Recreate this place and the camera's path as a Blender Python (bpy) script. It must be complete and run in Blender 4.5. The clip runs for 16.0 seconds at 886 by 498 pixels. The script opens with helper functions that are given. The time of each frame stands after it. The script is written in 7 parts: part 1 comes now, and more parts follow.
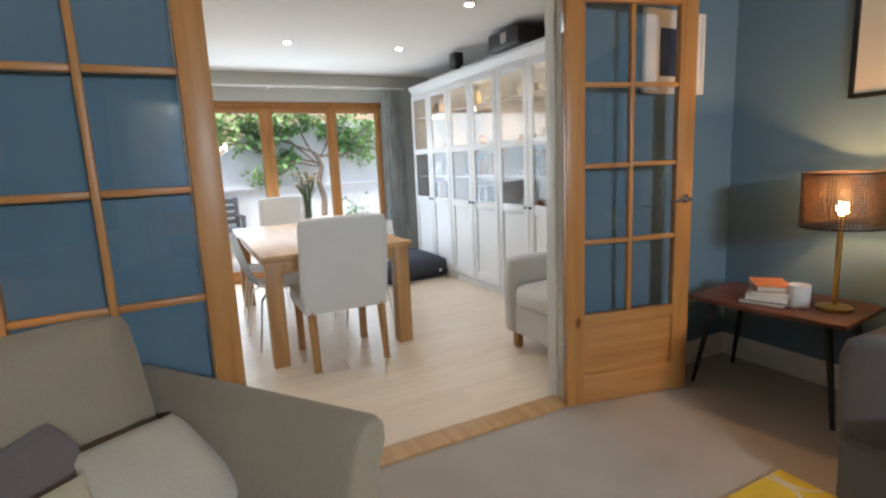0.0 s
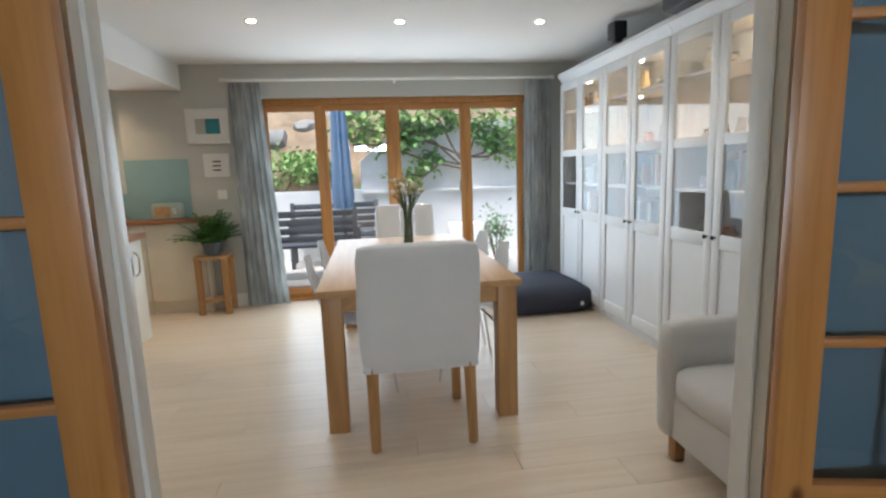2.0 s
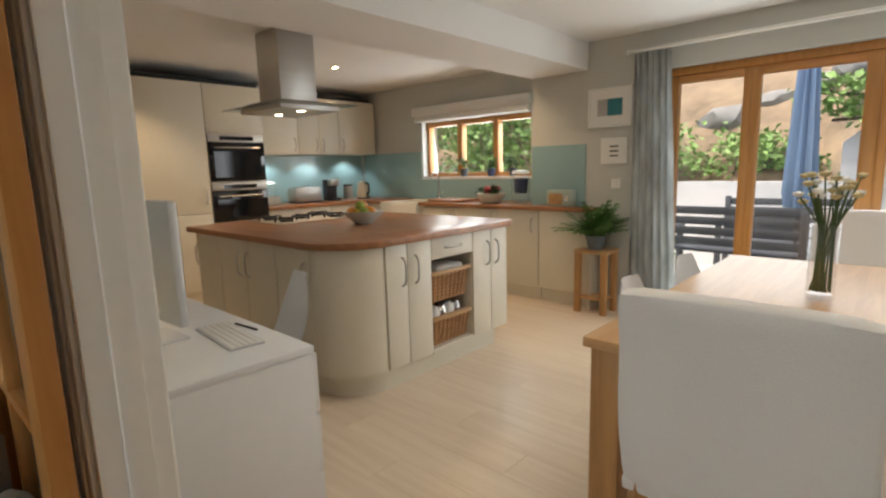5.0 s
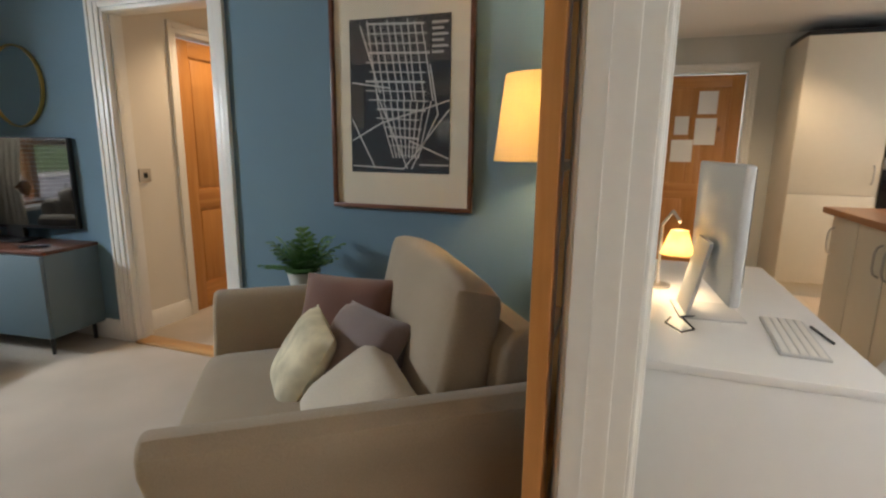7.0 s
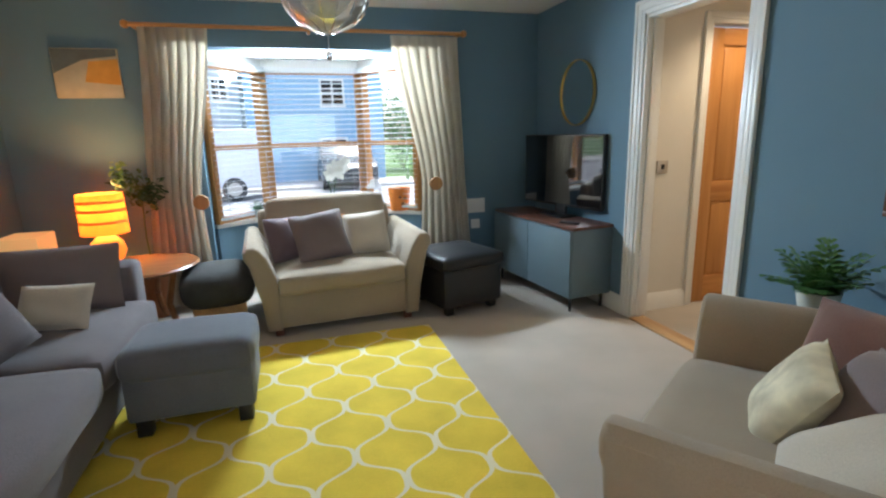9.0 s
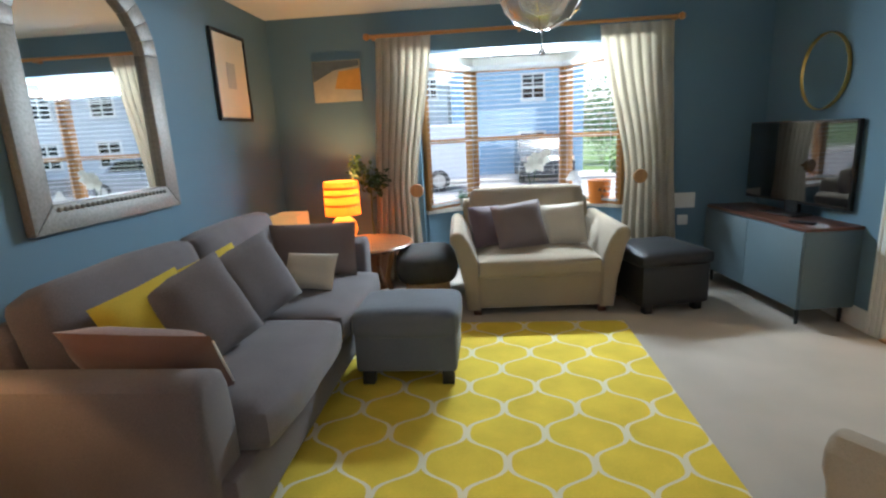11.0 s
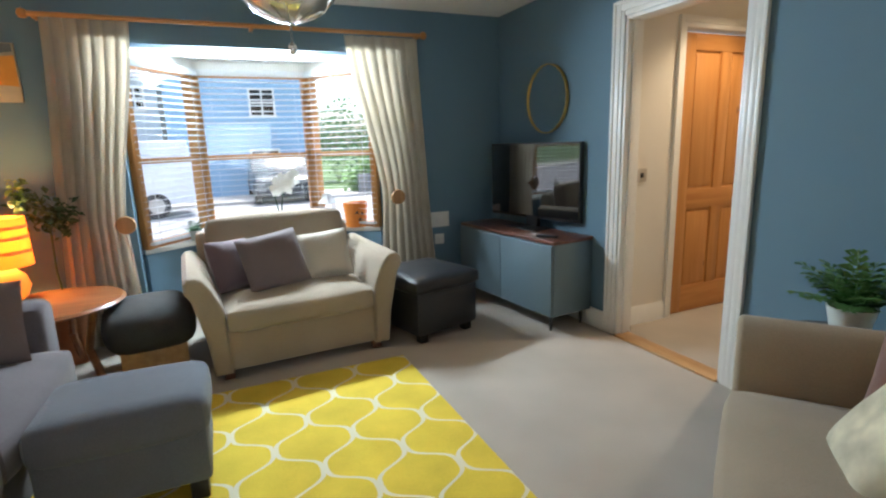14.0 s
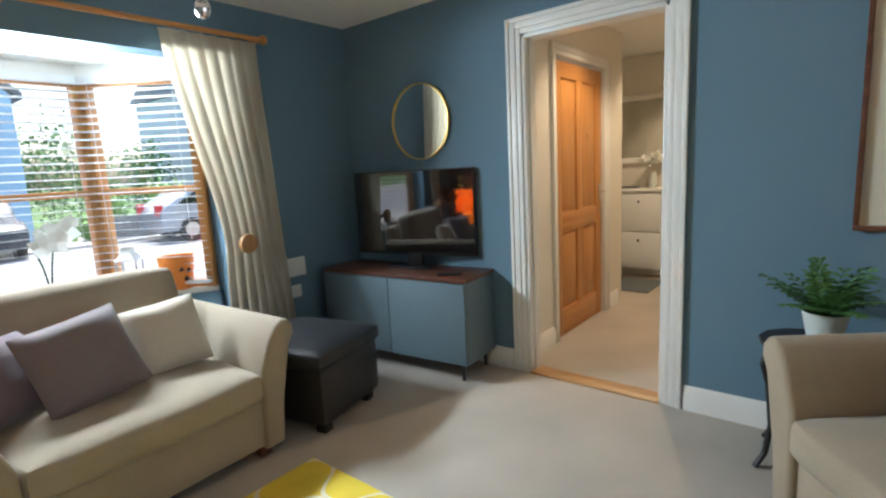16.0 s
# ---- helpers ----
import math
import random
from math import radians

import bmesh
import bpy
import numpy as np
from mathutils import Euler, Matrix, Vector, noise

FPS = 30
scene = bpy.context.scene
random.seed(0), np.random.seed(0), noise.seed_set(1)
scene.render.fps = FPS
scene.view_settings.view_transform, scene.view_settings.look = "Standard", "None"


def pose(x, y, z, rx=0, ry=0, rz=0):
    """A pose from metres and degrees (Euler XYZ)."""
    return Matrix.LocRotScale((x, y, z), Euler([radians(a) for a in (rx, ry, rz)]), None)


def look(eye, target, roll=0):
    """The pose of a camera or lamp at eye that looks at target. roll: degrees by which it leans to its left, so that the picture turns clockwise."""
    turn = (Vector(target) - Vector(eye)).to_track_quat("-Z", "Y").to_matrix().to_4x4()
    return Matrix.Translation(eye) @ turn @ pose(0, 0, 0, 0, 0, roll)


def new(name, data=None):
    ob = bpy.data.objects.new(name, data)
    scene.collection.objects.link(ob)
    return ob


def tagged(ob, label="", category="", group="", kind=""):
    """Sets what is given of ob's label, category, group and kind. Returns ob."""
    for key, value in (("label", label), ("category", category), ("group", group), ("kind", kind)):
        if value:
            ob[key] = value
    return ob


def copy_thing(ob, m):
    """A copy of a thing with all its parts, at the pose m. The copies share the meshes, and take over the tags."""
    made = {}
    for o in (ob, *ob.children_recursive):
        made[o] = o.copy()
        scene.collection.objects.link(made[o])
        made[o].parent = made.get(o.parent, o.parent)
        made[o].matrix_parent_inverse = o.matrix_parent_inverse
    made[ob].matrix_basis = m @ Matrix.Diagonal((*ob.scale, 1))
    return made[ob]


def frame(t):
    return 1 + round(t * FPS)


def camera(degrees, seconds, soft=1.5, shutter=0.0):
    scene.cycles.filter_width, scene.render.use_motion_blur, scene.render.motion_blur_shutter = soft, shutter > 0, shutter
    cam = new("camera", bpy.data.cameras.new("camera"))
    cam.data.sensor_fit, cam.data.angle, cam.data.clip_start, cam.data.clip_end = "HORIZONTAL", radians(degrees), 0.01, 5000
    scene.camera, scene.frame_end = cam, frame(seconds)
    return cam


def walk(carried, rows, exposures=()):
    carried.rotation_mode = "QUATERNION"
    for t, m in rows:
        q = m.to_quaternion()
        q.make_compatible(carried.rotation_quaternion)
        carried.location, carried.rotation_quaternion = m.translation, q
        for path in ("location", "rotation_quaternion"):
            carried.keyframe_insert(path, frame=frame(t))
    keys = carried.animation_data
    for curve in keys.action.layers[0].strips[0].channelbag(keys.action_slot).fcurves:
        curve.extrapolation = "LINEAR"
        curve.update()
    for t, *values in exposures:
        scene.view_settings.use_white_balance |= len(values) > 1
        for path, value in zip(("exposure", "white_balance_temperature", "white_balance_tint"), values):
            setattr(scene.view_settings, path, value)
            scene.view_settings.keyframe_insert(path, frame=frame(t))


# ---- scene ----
cam = camera(82.3, 16.0, 2.3)
METRES, EYE, TILT, LEAN, TURN = 4.6, 1.3, 0.0, 0.0, -26.2
PATH = [
    (0, (1.209, 1.238, 1.267), (2.097, 2.998, 0.929), -2.6),
    (0.5, (1.392, 1.45, 1.268), (2.135, 3.277, 0.937), -2.5),
    (1, (1.587, 1.65, 1.282), (2.175, 3.534, 0.959), -2.3),
    (1.5, (1.732, 1.864, 1.282), (2.166, 3.79, 0.963), -2.2),
    (2, (1.875, 2.083, 1.287), (2.147, 4.039, 0.977), -2.0),
    (2.5, (2.047, 2.254, 1.294), (2.145, 4.23, 0.996), -2.1),
    (3, (2.149, 2.402, 1.296), (2.041, 4.378, 1.006), -2.2),
    (3.2, (2.174, 2.476, 1.298), (1.973, 4.445, 1.008), -2.2),
    (5.3, (2.347, 3.08, 1.29), (0.795, 4.3, 0.971), -1.2),
    (5.5, (2.319, 3.129, 1.287), (0.636, 4.161, 0.966), -0.9),
    (6, (2.24, 3.18, 1.274), (0.329, 3.668, 0.942), -0.3),
    (6.5, (2.232, 3.229, 1.269), (0.268, 3.126, 0.904), 0.5),
    (7, (2.252, 3.268, 1.25), (0.404, 2.612, 0.859), 0.7),
    (7.5, (2.224, 3.24, 1.25), (0.622, 2.115, 0.841), -0.1),
    (8, (2.193, 3.183, 1.268), (0.906, 1.714, 0.836), -0.5),
    (8.5, (2.196, 3.222, 1.304), (1.27, 1.506, 0.861), -1.2),
    (9, (2.222, 3.282, 1.312), (1.676, 1.41, 0.87), -1.5),
    (9.5, (2.251, 3.333, 1.304), (2.105, 1.389, 0.859), -2.4),
    (10, (2.29, 3.394, 1.321), (2.482, 1.455, 0.872), -2.8),
    (12.3, (2.231, 3.383, 1.289), (2.351, 1.432, 0.863), -3.2),
    (12.5, (2.204, 3.376, 1.294), (2.21, 1.423, 0.863), -3.2),
    (13, (2.203, 3.286, 1.302), (1.909, 1.356, 0.867), -3.0),
    (13.5, (2.275, 3.103, 1.313), (1.682, 1.24, 0.891), -2.6),
    (14, (2.344, 2.866, 1.306), (1.554, 1.075, 0.896), -1.9),
    (14.5, (2.411, 2.634, 1.306), (1.456, 0.918, 0.924), -1.6),
    (15, (2.575, 2.386, 1.302), (1.416, 0.796, 0.943), -2.2),
    (15.5, (2.66, 2.144, 1.303), (1.308, 0.71, 0.963), -2.9),
    (16, (2.653, 1.882, 1.297), (1.121, 0.637, 0.976), -3.0),
]
walk(cam, [(t, look(eye, target, roll)) for t, eye, target, roll in PATH], [
    (0, 0.7, 6150, 10), (1, 0.5, 6000, 9), (1.5, 0.45, 6000, 9), (2.5, 0.33, 6200, 8), (3.2, 0.33, 6250, 8),
    (5.3, 0.42, 7100, 12), (6, 0.5, 6850, 12), (7, 0.9, 6700, 12), (8.5, 1.15, 5900, 6), (10, 1.0, 5950, 6), (16, 1.15, 6100, 7)])

# ---- world and lights ----
def make_world():
    w = bpy.data.worlds.new("sky")
    w.use_nodes = True
    nt = w.node_tree
    bg = nt.nodes["Background"]
    sky = nt.nodes.new("ShaderNodeTexSky")
    sky.sky_type, sky.sun_disc = "NISHITA", False
    sky.sun_elevation, sky.sun_rotation = radians(70), radians(212)
    sky.air_density, sky.dust_density = 1.0, 4.0
    nt.links.new(sky.outputs[0], bg.inputs[0])
    bg.inputs[1].default_value = SKY
    scene.world = w


def lamp(name, kind, m, energy, color, size=0.1, size_y=None, spot=None):
    d = bpy.data.lights.new(name, kind)
    d.energy, d.color = energy, color
    if kind == "AREA":
        d.size = size
        if size_y:
            d.shape, d.size_y = "RECTANGLE", size_y
    elif kind == "SUN":
        d.angle = size
    else:
        d.shadow_soft_size = size
    if spot:
        d.spot_size, d.spot_blend = radians(spot), 0.6
    ob = new(name, d)
    ob.matrix_world = m
    return ob


SKY = 0.235
make_world()
DAY = (0.80, 0.91, 1.0)
WARM = (1.0, 0.62, 0.28)
SOFT = (1.0, 0.74, 0.48)
COOL = (1.0, 0.93, 0.84)
lamp("sun", "SUN", look((-1.8, -2.9, 9.4), (0, 0, 0)), 3.6, (1.0, 0.97, 0.92), radians(20))
lamp("daylight_patio", "AREA", look((2.17, 7.33, 1.02), (2.17, 5.2, 1.0)), 33, DAY, 2.5, 1.75)
lamp("daylight_bay", "AREA", look((1.975, -1.58, 1.965), (1.975, 1.2, 0.95)), 80, DAY, 0.9, 0.22)
lamp("daylight_kitchen", "AREA", look((-1.5, 7.95, 1.5), (-1.5, 4, 0.9)), 18, DAY, 1.5, 0.6)
CEIL = 2.33
SPOTS = [(1.14, 5.87), (2.15, 5.87), (3.17, 5.85), (3.12, 4.45), (2.1, 4.45), (1.1, 4.45)]
KSPOTS = [(-2.21, 4.36), (-2.08, 6.25), (-0.8, 6.9)]
# the last lamp, (-0.9, 0.75), is added hall fill with no downlight fitting
for i, (sx, sy) in enumerate(SPOTS + KSPOTS + [(-2.3, 0.6), (-0.9, 0.75)]):
    lamp("spot_and_hall_fill", "SPOT", look((sx, sy, CEIL - 0.03), (sx, sy, 0)), 8.4 if i < 6 else (25 if i < 9 else 24), COOL if i < 6 else SOFT, 0.04, spot=125)

# ---- materials ----
def link(nt, a, b):
    nt.links.new(a, b)


def mat(name, color, rough=0.6, metal=0.0, grain=60.0, vary=0.08, bump=0.15, blotch=1.5, spec=0.5, trans=0.0, stretch=(1, 1, 1), emit=None, sheen=0.0, perobj=0.0):
    """Principled surface with fine grain and broad blotches."""
    m = bpy.data.materials.new(name)
    m.use_nodes = True
    nt = m.node_tree
    p = nt.nodes["Principled BSDF"]
    p.inputs["Roughness"].default_value, p.inputs["Metallic"].default_value = rough, metal
    p.inputs["Specular IOR Level"].default_value = spec
    if trans:
        p.inputs["Transmission Weight"].default_value = trans
    if sheen:
        p.inputs["Sheen Weight"].default_value = sheen
    tc = nt.nodes.new("ShaderNodeTexCoord")
    mp = nt.nodes.new("ShaderNodeMapping")
    mp.inputs["Scale"].default_value = stretch
    link(nt, tc.outputs["Object"], mp.inputs[0])
    n1, n2 = nt.nodes.new("ShaderNodeTexNoise"), nt.nodes.new("ShaderNodeTexNoise")
    n1.inputs["Scale"].default_value, n2.inputs["Scale"].default_value = grain, blotch
    n1.inputs["Detail"].default_value = 4
    for n in (n1, n2):
        link(nt, mp.outputs[0], n.inputs["Vector"])
    add = nt.nodes.new("ShaderNodeMath")
    add.operation = "ADD"
    link(nt, n1.outputs["Fac"], add.inputs[0])
    link(nt, n2.outputs["Fac"], add.inputs[1])
    src = add.outputs[0]
    if perobj:
        oi = nt.nodes.new("ShaderNodeObjectInfo")
        ma = nt.nodes.new("ShaderNodeMath")
        ma.operation = "MULTIPLY_ADD"
        link(nt, oi.outputs["Random"], ma.inputs[0])
        ma.inputs[1].default_value = perobj
        link(nt, src, ma.inputs[2])
        src = ma.outputs[0]
    mr = nt.nodes.new("ShaderNodeMapRange")
    mr.inputs["From Min"].default_value, mr.inputs["From Max"].default_value = 0.6, 1.4 + perobj
    mr.inputs["To Min"].default_value, mr.inputs["To Max"].default_value = 1 - vary, 1 + vary
    link(nt, src, mr.inputs[0])
    vm = nt.nodes.new("ShaderNodeVectorMath")
    vm.operation = "SCALE"
    vm.inputs[0].default_value = color
    link(nt, mr.outputs[0], vm.inputs["Scale"])
    link(nt, vm.outputs[0], p.inputs["Base Color"])
    if bump:
        b = nt.nodes.new("ShaderNodeBump")
        b.inputs["Strength"].default_value, b.inputs["Distance"].default_value = bump, 0.004
        link(nt, n1.outputs["Fac"], b.inputs["Height"])
        link(nt, b.outputs[0], p.inputs["Normal"])
    if emit:
        p.inputs["Emission Color"].default_value = (*emit[0], 1)
        p.inputs["Emission Strength"].default_value = emit[1]
    return m


def wood(name, c1, c2, rough=0.4, along="z", scale=1.0, knots=False, perobj=0.0):
    m = bpy.data.materials.new(name)
    m.use_nodes = True
    nt = m.node_tree
    p = nt.nodes["Principled BSDF"]
    p.inputs["Roughness"].default_value = rough
    tc, mp = nt.nodes.new("ShaderNodeTexCoord"), nt.nodes.new("ShaderNodeMapping")
    s = {"x": (0.06, 1, 1), "y": (1, 0.06, 1), "z": (1, 1, 0.06)}[along]
    mp.inputs["Scale"].default_value = [v * scale for v in s]
    link(nt, tc.outputs["Object"], mp.inputs[0])
    oi = nt.nodes.new("ShaderNodeObjectInfo")
    off = nt.nodes.new("ShaderNodeVectorMath")
    off.operation = "MULTIPLY_ADD"
    off.inputs[1].default_value = (7, 7, 7)
    link(nt, oi.outputs["Random"], off.inputs[0])
    link(nt, mp.outputs[0], off.inputs[2])
    n1, n2 = nt.nodes.new("ShaderNodeTexNoise"), nt.nodes.new("ShaderNodeTexNoise")
    n1.inputs["Scale"].default_value, n1.inputs["Detail"].default_value = 22, 6
    n1.inputs["Distortion"].default_value = 0.6
    n2.inputs["Scale"].default_value = 120
    for n in (n1, n2):
        link(nt, off.outputs[0], n.inputs["Vector"])
    mix = nt.nodes.new("ShaderNodeMath")
    mix.operation = "MULTIPLY_ADD"
    mix.inputs[1].default_value = 0.25
    link(nt, n2.outputs["Fac"], mix.inputs[0])
    link(nt, n1.outputs["Fac"], mix.inputs[2])
    src = mix.outputs[0]
    if perobj:
        ma = nt.nodes.new("ShaderNodeMath")
        ma.operation = "MULTIPLY_ADD"
        link(nt, oi.outputs["Random"], ma.inputs[0])
        ma.inputs[1].default_value = perobj
        link(nt, src, ma.inputs[2])
        src = ma.outputs[0]
    r = nt.nodes.new("ShaderNodeValToRGB")
    r.color_ramp.elements[0].position, r.color_ramp.elements[1].position = 0.42, 0.85 + perobj
    r.color_ramp.elements[0].color, r.color_ramp.elements[1].color = (*c2, 1), (*c1, 1)
    link(nt, src, r.inputs[0])
    col = r.outputs[0]
    if knots:
        v = nt.nodes.new("ShaderNodeTexVoronoi")
        v.inputs["Scale"].default_value = 4.5
        mk = nt.nodes.new("ShaderNodeMapping")
        mk.inputs["Scale"].default_value = (1, 1, 0.55)
        link(nt, tc.outputs["Object"], mk.inputs[0])
        link(nt, mk.outputs[0], v.inputs["Vector"])
        kr = nt.nodes.new("ShaderNodeValToRGB")
        kr.color_ramp.elements[0].position, kr.color_ramp.elements[1].position = 0.05, 0.11
        kr.color_ramp.elements[0].color, kr.color_ramp.elements[1].color = (1, 1, 1, 1), (0, 0, 0, 1)
        link(nt, v.outputs["Distance"], kr.inputs[0])
        mx = nt.nodes.new("ShaderNodeMix")
        mx.data_type = "RGBA"
        link(nt, kr.outputs[0], mx.inputs[0])
        link(nt, col, mx.inputs[6])
        mx.inputs[7].default_value = (c2[0] * 0.35, c2[1] * 0.28, c2[2] * 0.25, 1)
        col = mx.outputs[2]
    link(nt, col, p.inputs["Base Color"])
    b = nt.nodes.new("ShaderNodeBump")
    b.inputs["Strength"].default_value, b.inputs["Distance"].default_value = 0.12, 0.002
    link(nt, n1.outputs["Fac"], b.inputs["Height"])
    link(nt, b.outputs[0], p.inputs["Normal"])
    return m


def rug_material():
    """Ogee trellis of off-white lines on a yellow pile."""
    m = mat("rug_yellow", (0.74, 0.56, 0.07), 0.95, grain=260, vary=0.18, bump=0.6, blotch=5, spec=0.1)
    nt = m.node_tree
    p = nt.nodes["Principled BSDF"]
    base = p.inputs["Base Color"].links[0].from_socket
    tc = nt.nodes.new("ShaderNodeTexCoord")
    sp = nt.nodes.new("ShaderNodeSeparateXYZ")
    link(nt, tc.outputs["Object"], sp.inputs[0])
    W, P, A = 0.1725, 0.42, 0.078

    def op(o, a, b=None, c=None):
        n = nt.nodes.new("ShaderNodeMath")
        n.operation = o
        for i, v in enumerate((a, b, c)):
            if v is None:
                continue
            if isinstance(v, (int, float)):
                n.inputs[i].default_value = v
            else:
                link(nt, v, n.inputs[i])
        return n.outputs[0]
    x = op("SUBTRACT", sp.outputs[0], 2.24 - W / 2)
    ph = op("MULTIPLY", op("SUBTRACT", sp.outputs[1], 1.59), 2 * math.pi / P)
    s = op("MULTIPLY", op("SINE", op("MULTIPLY", op("COSINE", ph), math.pi / 2)), A)
    d1 = op("PINGPONG", op("SUBTRACT", x, s), W)
    d2 = op("PINGPONG", op("ADD", op("SUBTRACT", x, W), s), W)
    d = op("MINIMUM", d1, d2)
    slope = op("ABSOLUTE", op("SINE", ph))
    half = op("MULTIPLY_ADD", slope, 0.004, 0.008)
    line = op("LESS_THAN", d, half)
    mx = nt.nodes.new("ShaderNodeMix")
    mx.data_type = "RGBA"
    link(nt, line, mx.inputs[0])
    link(nt, base, mx.inputs[6])
    mx.inputs[7].default_value = (0.76, 0.70, 0.52, 1)
    link(nt, mx.outputs[2], p.inputs["Base Color"])
    return m


def glass(name, tint=(1, 1, 1), rough=0.0):
    m = bpy.data.materials.new(name)
    m.use_nodes = True
    nt = m.node_tree
    p = nt.nodes["Principled BSDF"]
    nt.nodes.remove(p)
    out = nt.nodes["Material Output"]
    tr, gl, mx, lw, pw, fr = (nt.nodes.new("ShaderNode" + k) for k in ("BsdfTransparent", "BsdfGlossy", "MixShader", "LayerWeight", "Math", "MapRange"))
    tr.inputs[0].default_value = (*tint, 1)
    gl.inputs["Roughness"].default_value = rough
    pw.operation = "POWER"
    pw.inputs[1].default_value = 4
    link(nt, lw.outputs["Facing"], pw.inputs[0])
    link(nt, pw.outputs[0], fr.inputs[0])
    fr.inputs["To Min"].default_value, fr.inputs["To Max"].default_value = 0.045, 0.8
    link(nt, fr.outputs[0], mx.inputs[0])
    link(nt, tr.outputs[0], mx.inputs[1])
    link(nt, gl.outputs[0], mx.inputs[2])
    link(nt, mx.outputs[0], out.inputs[0])
    return m


def shade(name, color, glow):
    """Lampshade cloth: lets the bulb's light through."""
    m = mat(name, color, 0.9, grain=180, vary=0.1, bump=0.1)
    nt = m.node_tree
    p = nt.nodes["Principled BSDF"]
    tl, mx = nt.nodes.new("ShaderNodeBsdfTranslucent"), nt.nodes.new("ShaderNodeMixShader")
    tl.inputs[0].default_value = (*color, 1)
    mx.inputs[0].default_value = 0.6
    p.inputs["Emission Color"].default_value = (*glow[0], 1)
    p.inputs["Emission Strength"].default_value = glow[1]
    link(nt, p.outputs[0], mx.inputs[1])
    link(nt, tl.outputs[0], mx.inputs[2])
    link(nt, mx.outputs[0], nt.nodes["Material Output"].inputs[0])
    return m


BLUE = mat("blue_wall_paint", (0.135, 0.222, 0.292), 0.75, grain=220, vary=0.05, bump=0.12, blotch=0.8, spec=0.3)
GREY = mat("pale_grey_wall_paint", (0.56, 0.56, 0.52), 0.8, grain=220, vary=0.04, bump=0.1, blotch=0.8, spec=0.3)
CREAMW = mat("cream_hall_paint", (0.70, 0.66, 0.58), 0.8, grain=220, vary=0.04, bump=0.1, blotch=0.8, spec=0.3)
CEILW = mat("white_ceiling_paint", (0.80, 0.79, 0.76), 0.9, grain=200, vary=0.02, bump=0.1, spec=0.2)
GLOSS = mat("white_gloss_paint", (0.78, 0.77, 0.73), 0.35, grain=30, vary=0.03, bump=0.03)
CARPET = mat("beige_carpet", (0.47, 0.42, 0.36), 0.97, grain=420, vary=0.16, bump=0.7, blotch=2.2, spec=0.05)
PLANK = wood("pale_oak_floor", (0.80, 0.68, 0.53), (0.69, 0.55, 0.41), 0.32, "x", 1.0, perobj=0.15)
OAK = wood("oak", (0.50, 0.27, 0.10), (0.35, 0.17, 0.06), 0.42, "z")
OAKX = wood("oak_lengthwise", (0.56, 0.34, 0.155), (0.42, 0.23, 0.095), 0.38, "y")
PINE = wood("knotty_pine", (0.56, 0.27, 0.085), (0.43, 0.18, 0.045), 0.38, "z", knots=True)
PINEX = wood("pine_bar", (0.56, 0.27, 0.085), (0.42, 0.17, 0.045), 0.38, "x")
FRAMEW = wood("stained_window_wood", (0.55, 0.26, 0.07), (0.40, 0.17, 0.04), 0.4, "z")
WALNUT = wood("dark_walnut", (0.16, 0.06, 0.035), (0.07, 0.025, 0.015), 0.35, "y")
WORKTOP = wood("walnut_worktop", (0.40, 0.18, 0.075), (0.25, 0.10, 0.04), 0.28, "x")
TEAK = wood("teak_table", (0.36, 0.16, 0.06), (0.22, 0.08, 0.03), 0.3, "x")
CREAM = mat("cream_cabinet_paint", (0.70, 0.65, 0.54), 0.38, grain=20, vary=0.02, bump=0.02)
WHITE = mat("white_cabinet_paint", (0.76, 0.77, 0.78), 0.4, grain=20, vary=0.02, bump=0.02)
STEEL = mat("brushed_steel", (0.52, 0.50, 0.47), 0.42, 1.0, grain=90, vary=0.08, bump=0.05, stretch=(1, 1, 14))
CHROME = mat("chrome", (0.75, 0.75, 0.75), 0.12, 1.0, bump=0, vary=0.02)
BRASS = mat("brass", (0.66, 0.43, 0.13), 0.28, 1.0, bump=0.02, vary=0.06)
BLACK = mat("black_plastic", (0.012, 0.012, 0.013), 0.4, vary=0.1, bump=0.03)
IRON = mat("black_iron", (0.02, 0.02, 0.022), 0.45, 0.3, bump=0.05)
SCREEN = mat("screen_glass", (0.006, 0.006, 0.008), 0.08, vary=0.05, bump=0)
LINEN = mat("beige_linen", (0.325, 0.262, 0.19), 0.92, grain=240, vary=0.14, bump=0.45, blotch=3, spec=0.15, sheen=0.2)
CHARCOAL = mat("grey_velour", (0.135, 0.117, 0.122), 0.9, grain=200, vary=0.25, bump=0.4, blotch=3, spec=0.15, sheen=0.2)
POUFM = mat("slate_weave", (0.115, 0.124, 0.145), 0.9, grain=240, vary=0.22, bump=0.4, blotch=3, spec=0.15, sheen=0.2)
TAUPE = mat("taupe_cushion", (0.17, 0.13, 0.125), 0.92, grain=220, vary=0.15, bump=0.4, sheen=0.25)
PLUM = mat("plum_cushion", (0.13, 0.085, 0.095), 0.9, grain=220, vary=0.15, bump=0.4, sheen=0.25)
BROWNC = mat("brown_cushion", (0.17, 0.085, 0.065), 0.9, grain=220, vary=0.15, bump=0.4, sheen=0.25)
OATC = mat("oatmeal_cushion", (0.52, 0.46, 0.37), 0.92, grain=220, vary=0.13, bump=0.4, sheen=0.2)
MUSTARD = mat("mustard_cushion", (0.55, 0.42, 0.04), 0.9, grain=220, vary=0.12, bump=0.4)
WHITECLOTH = mat("white_slipcover", (0.70, 0.68, 0.66), 0.92, grain=260, vary=0.06, bump=0.3, blotch=3)
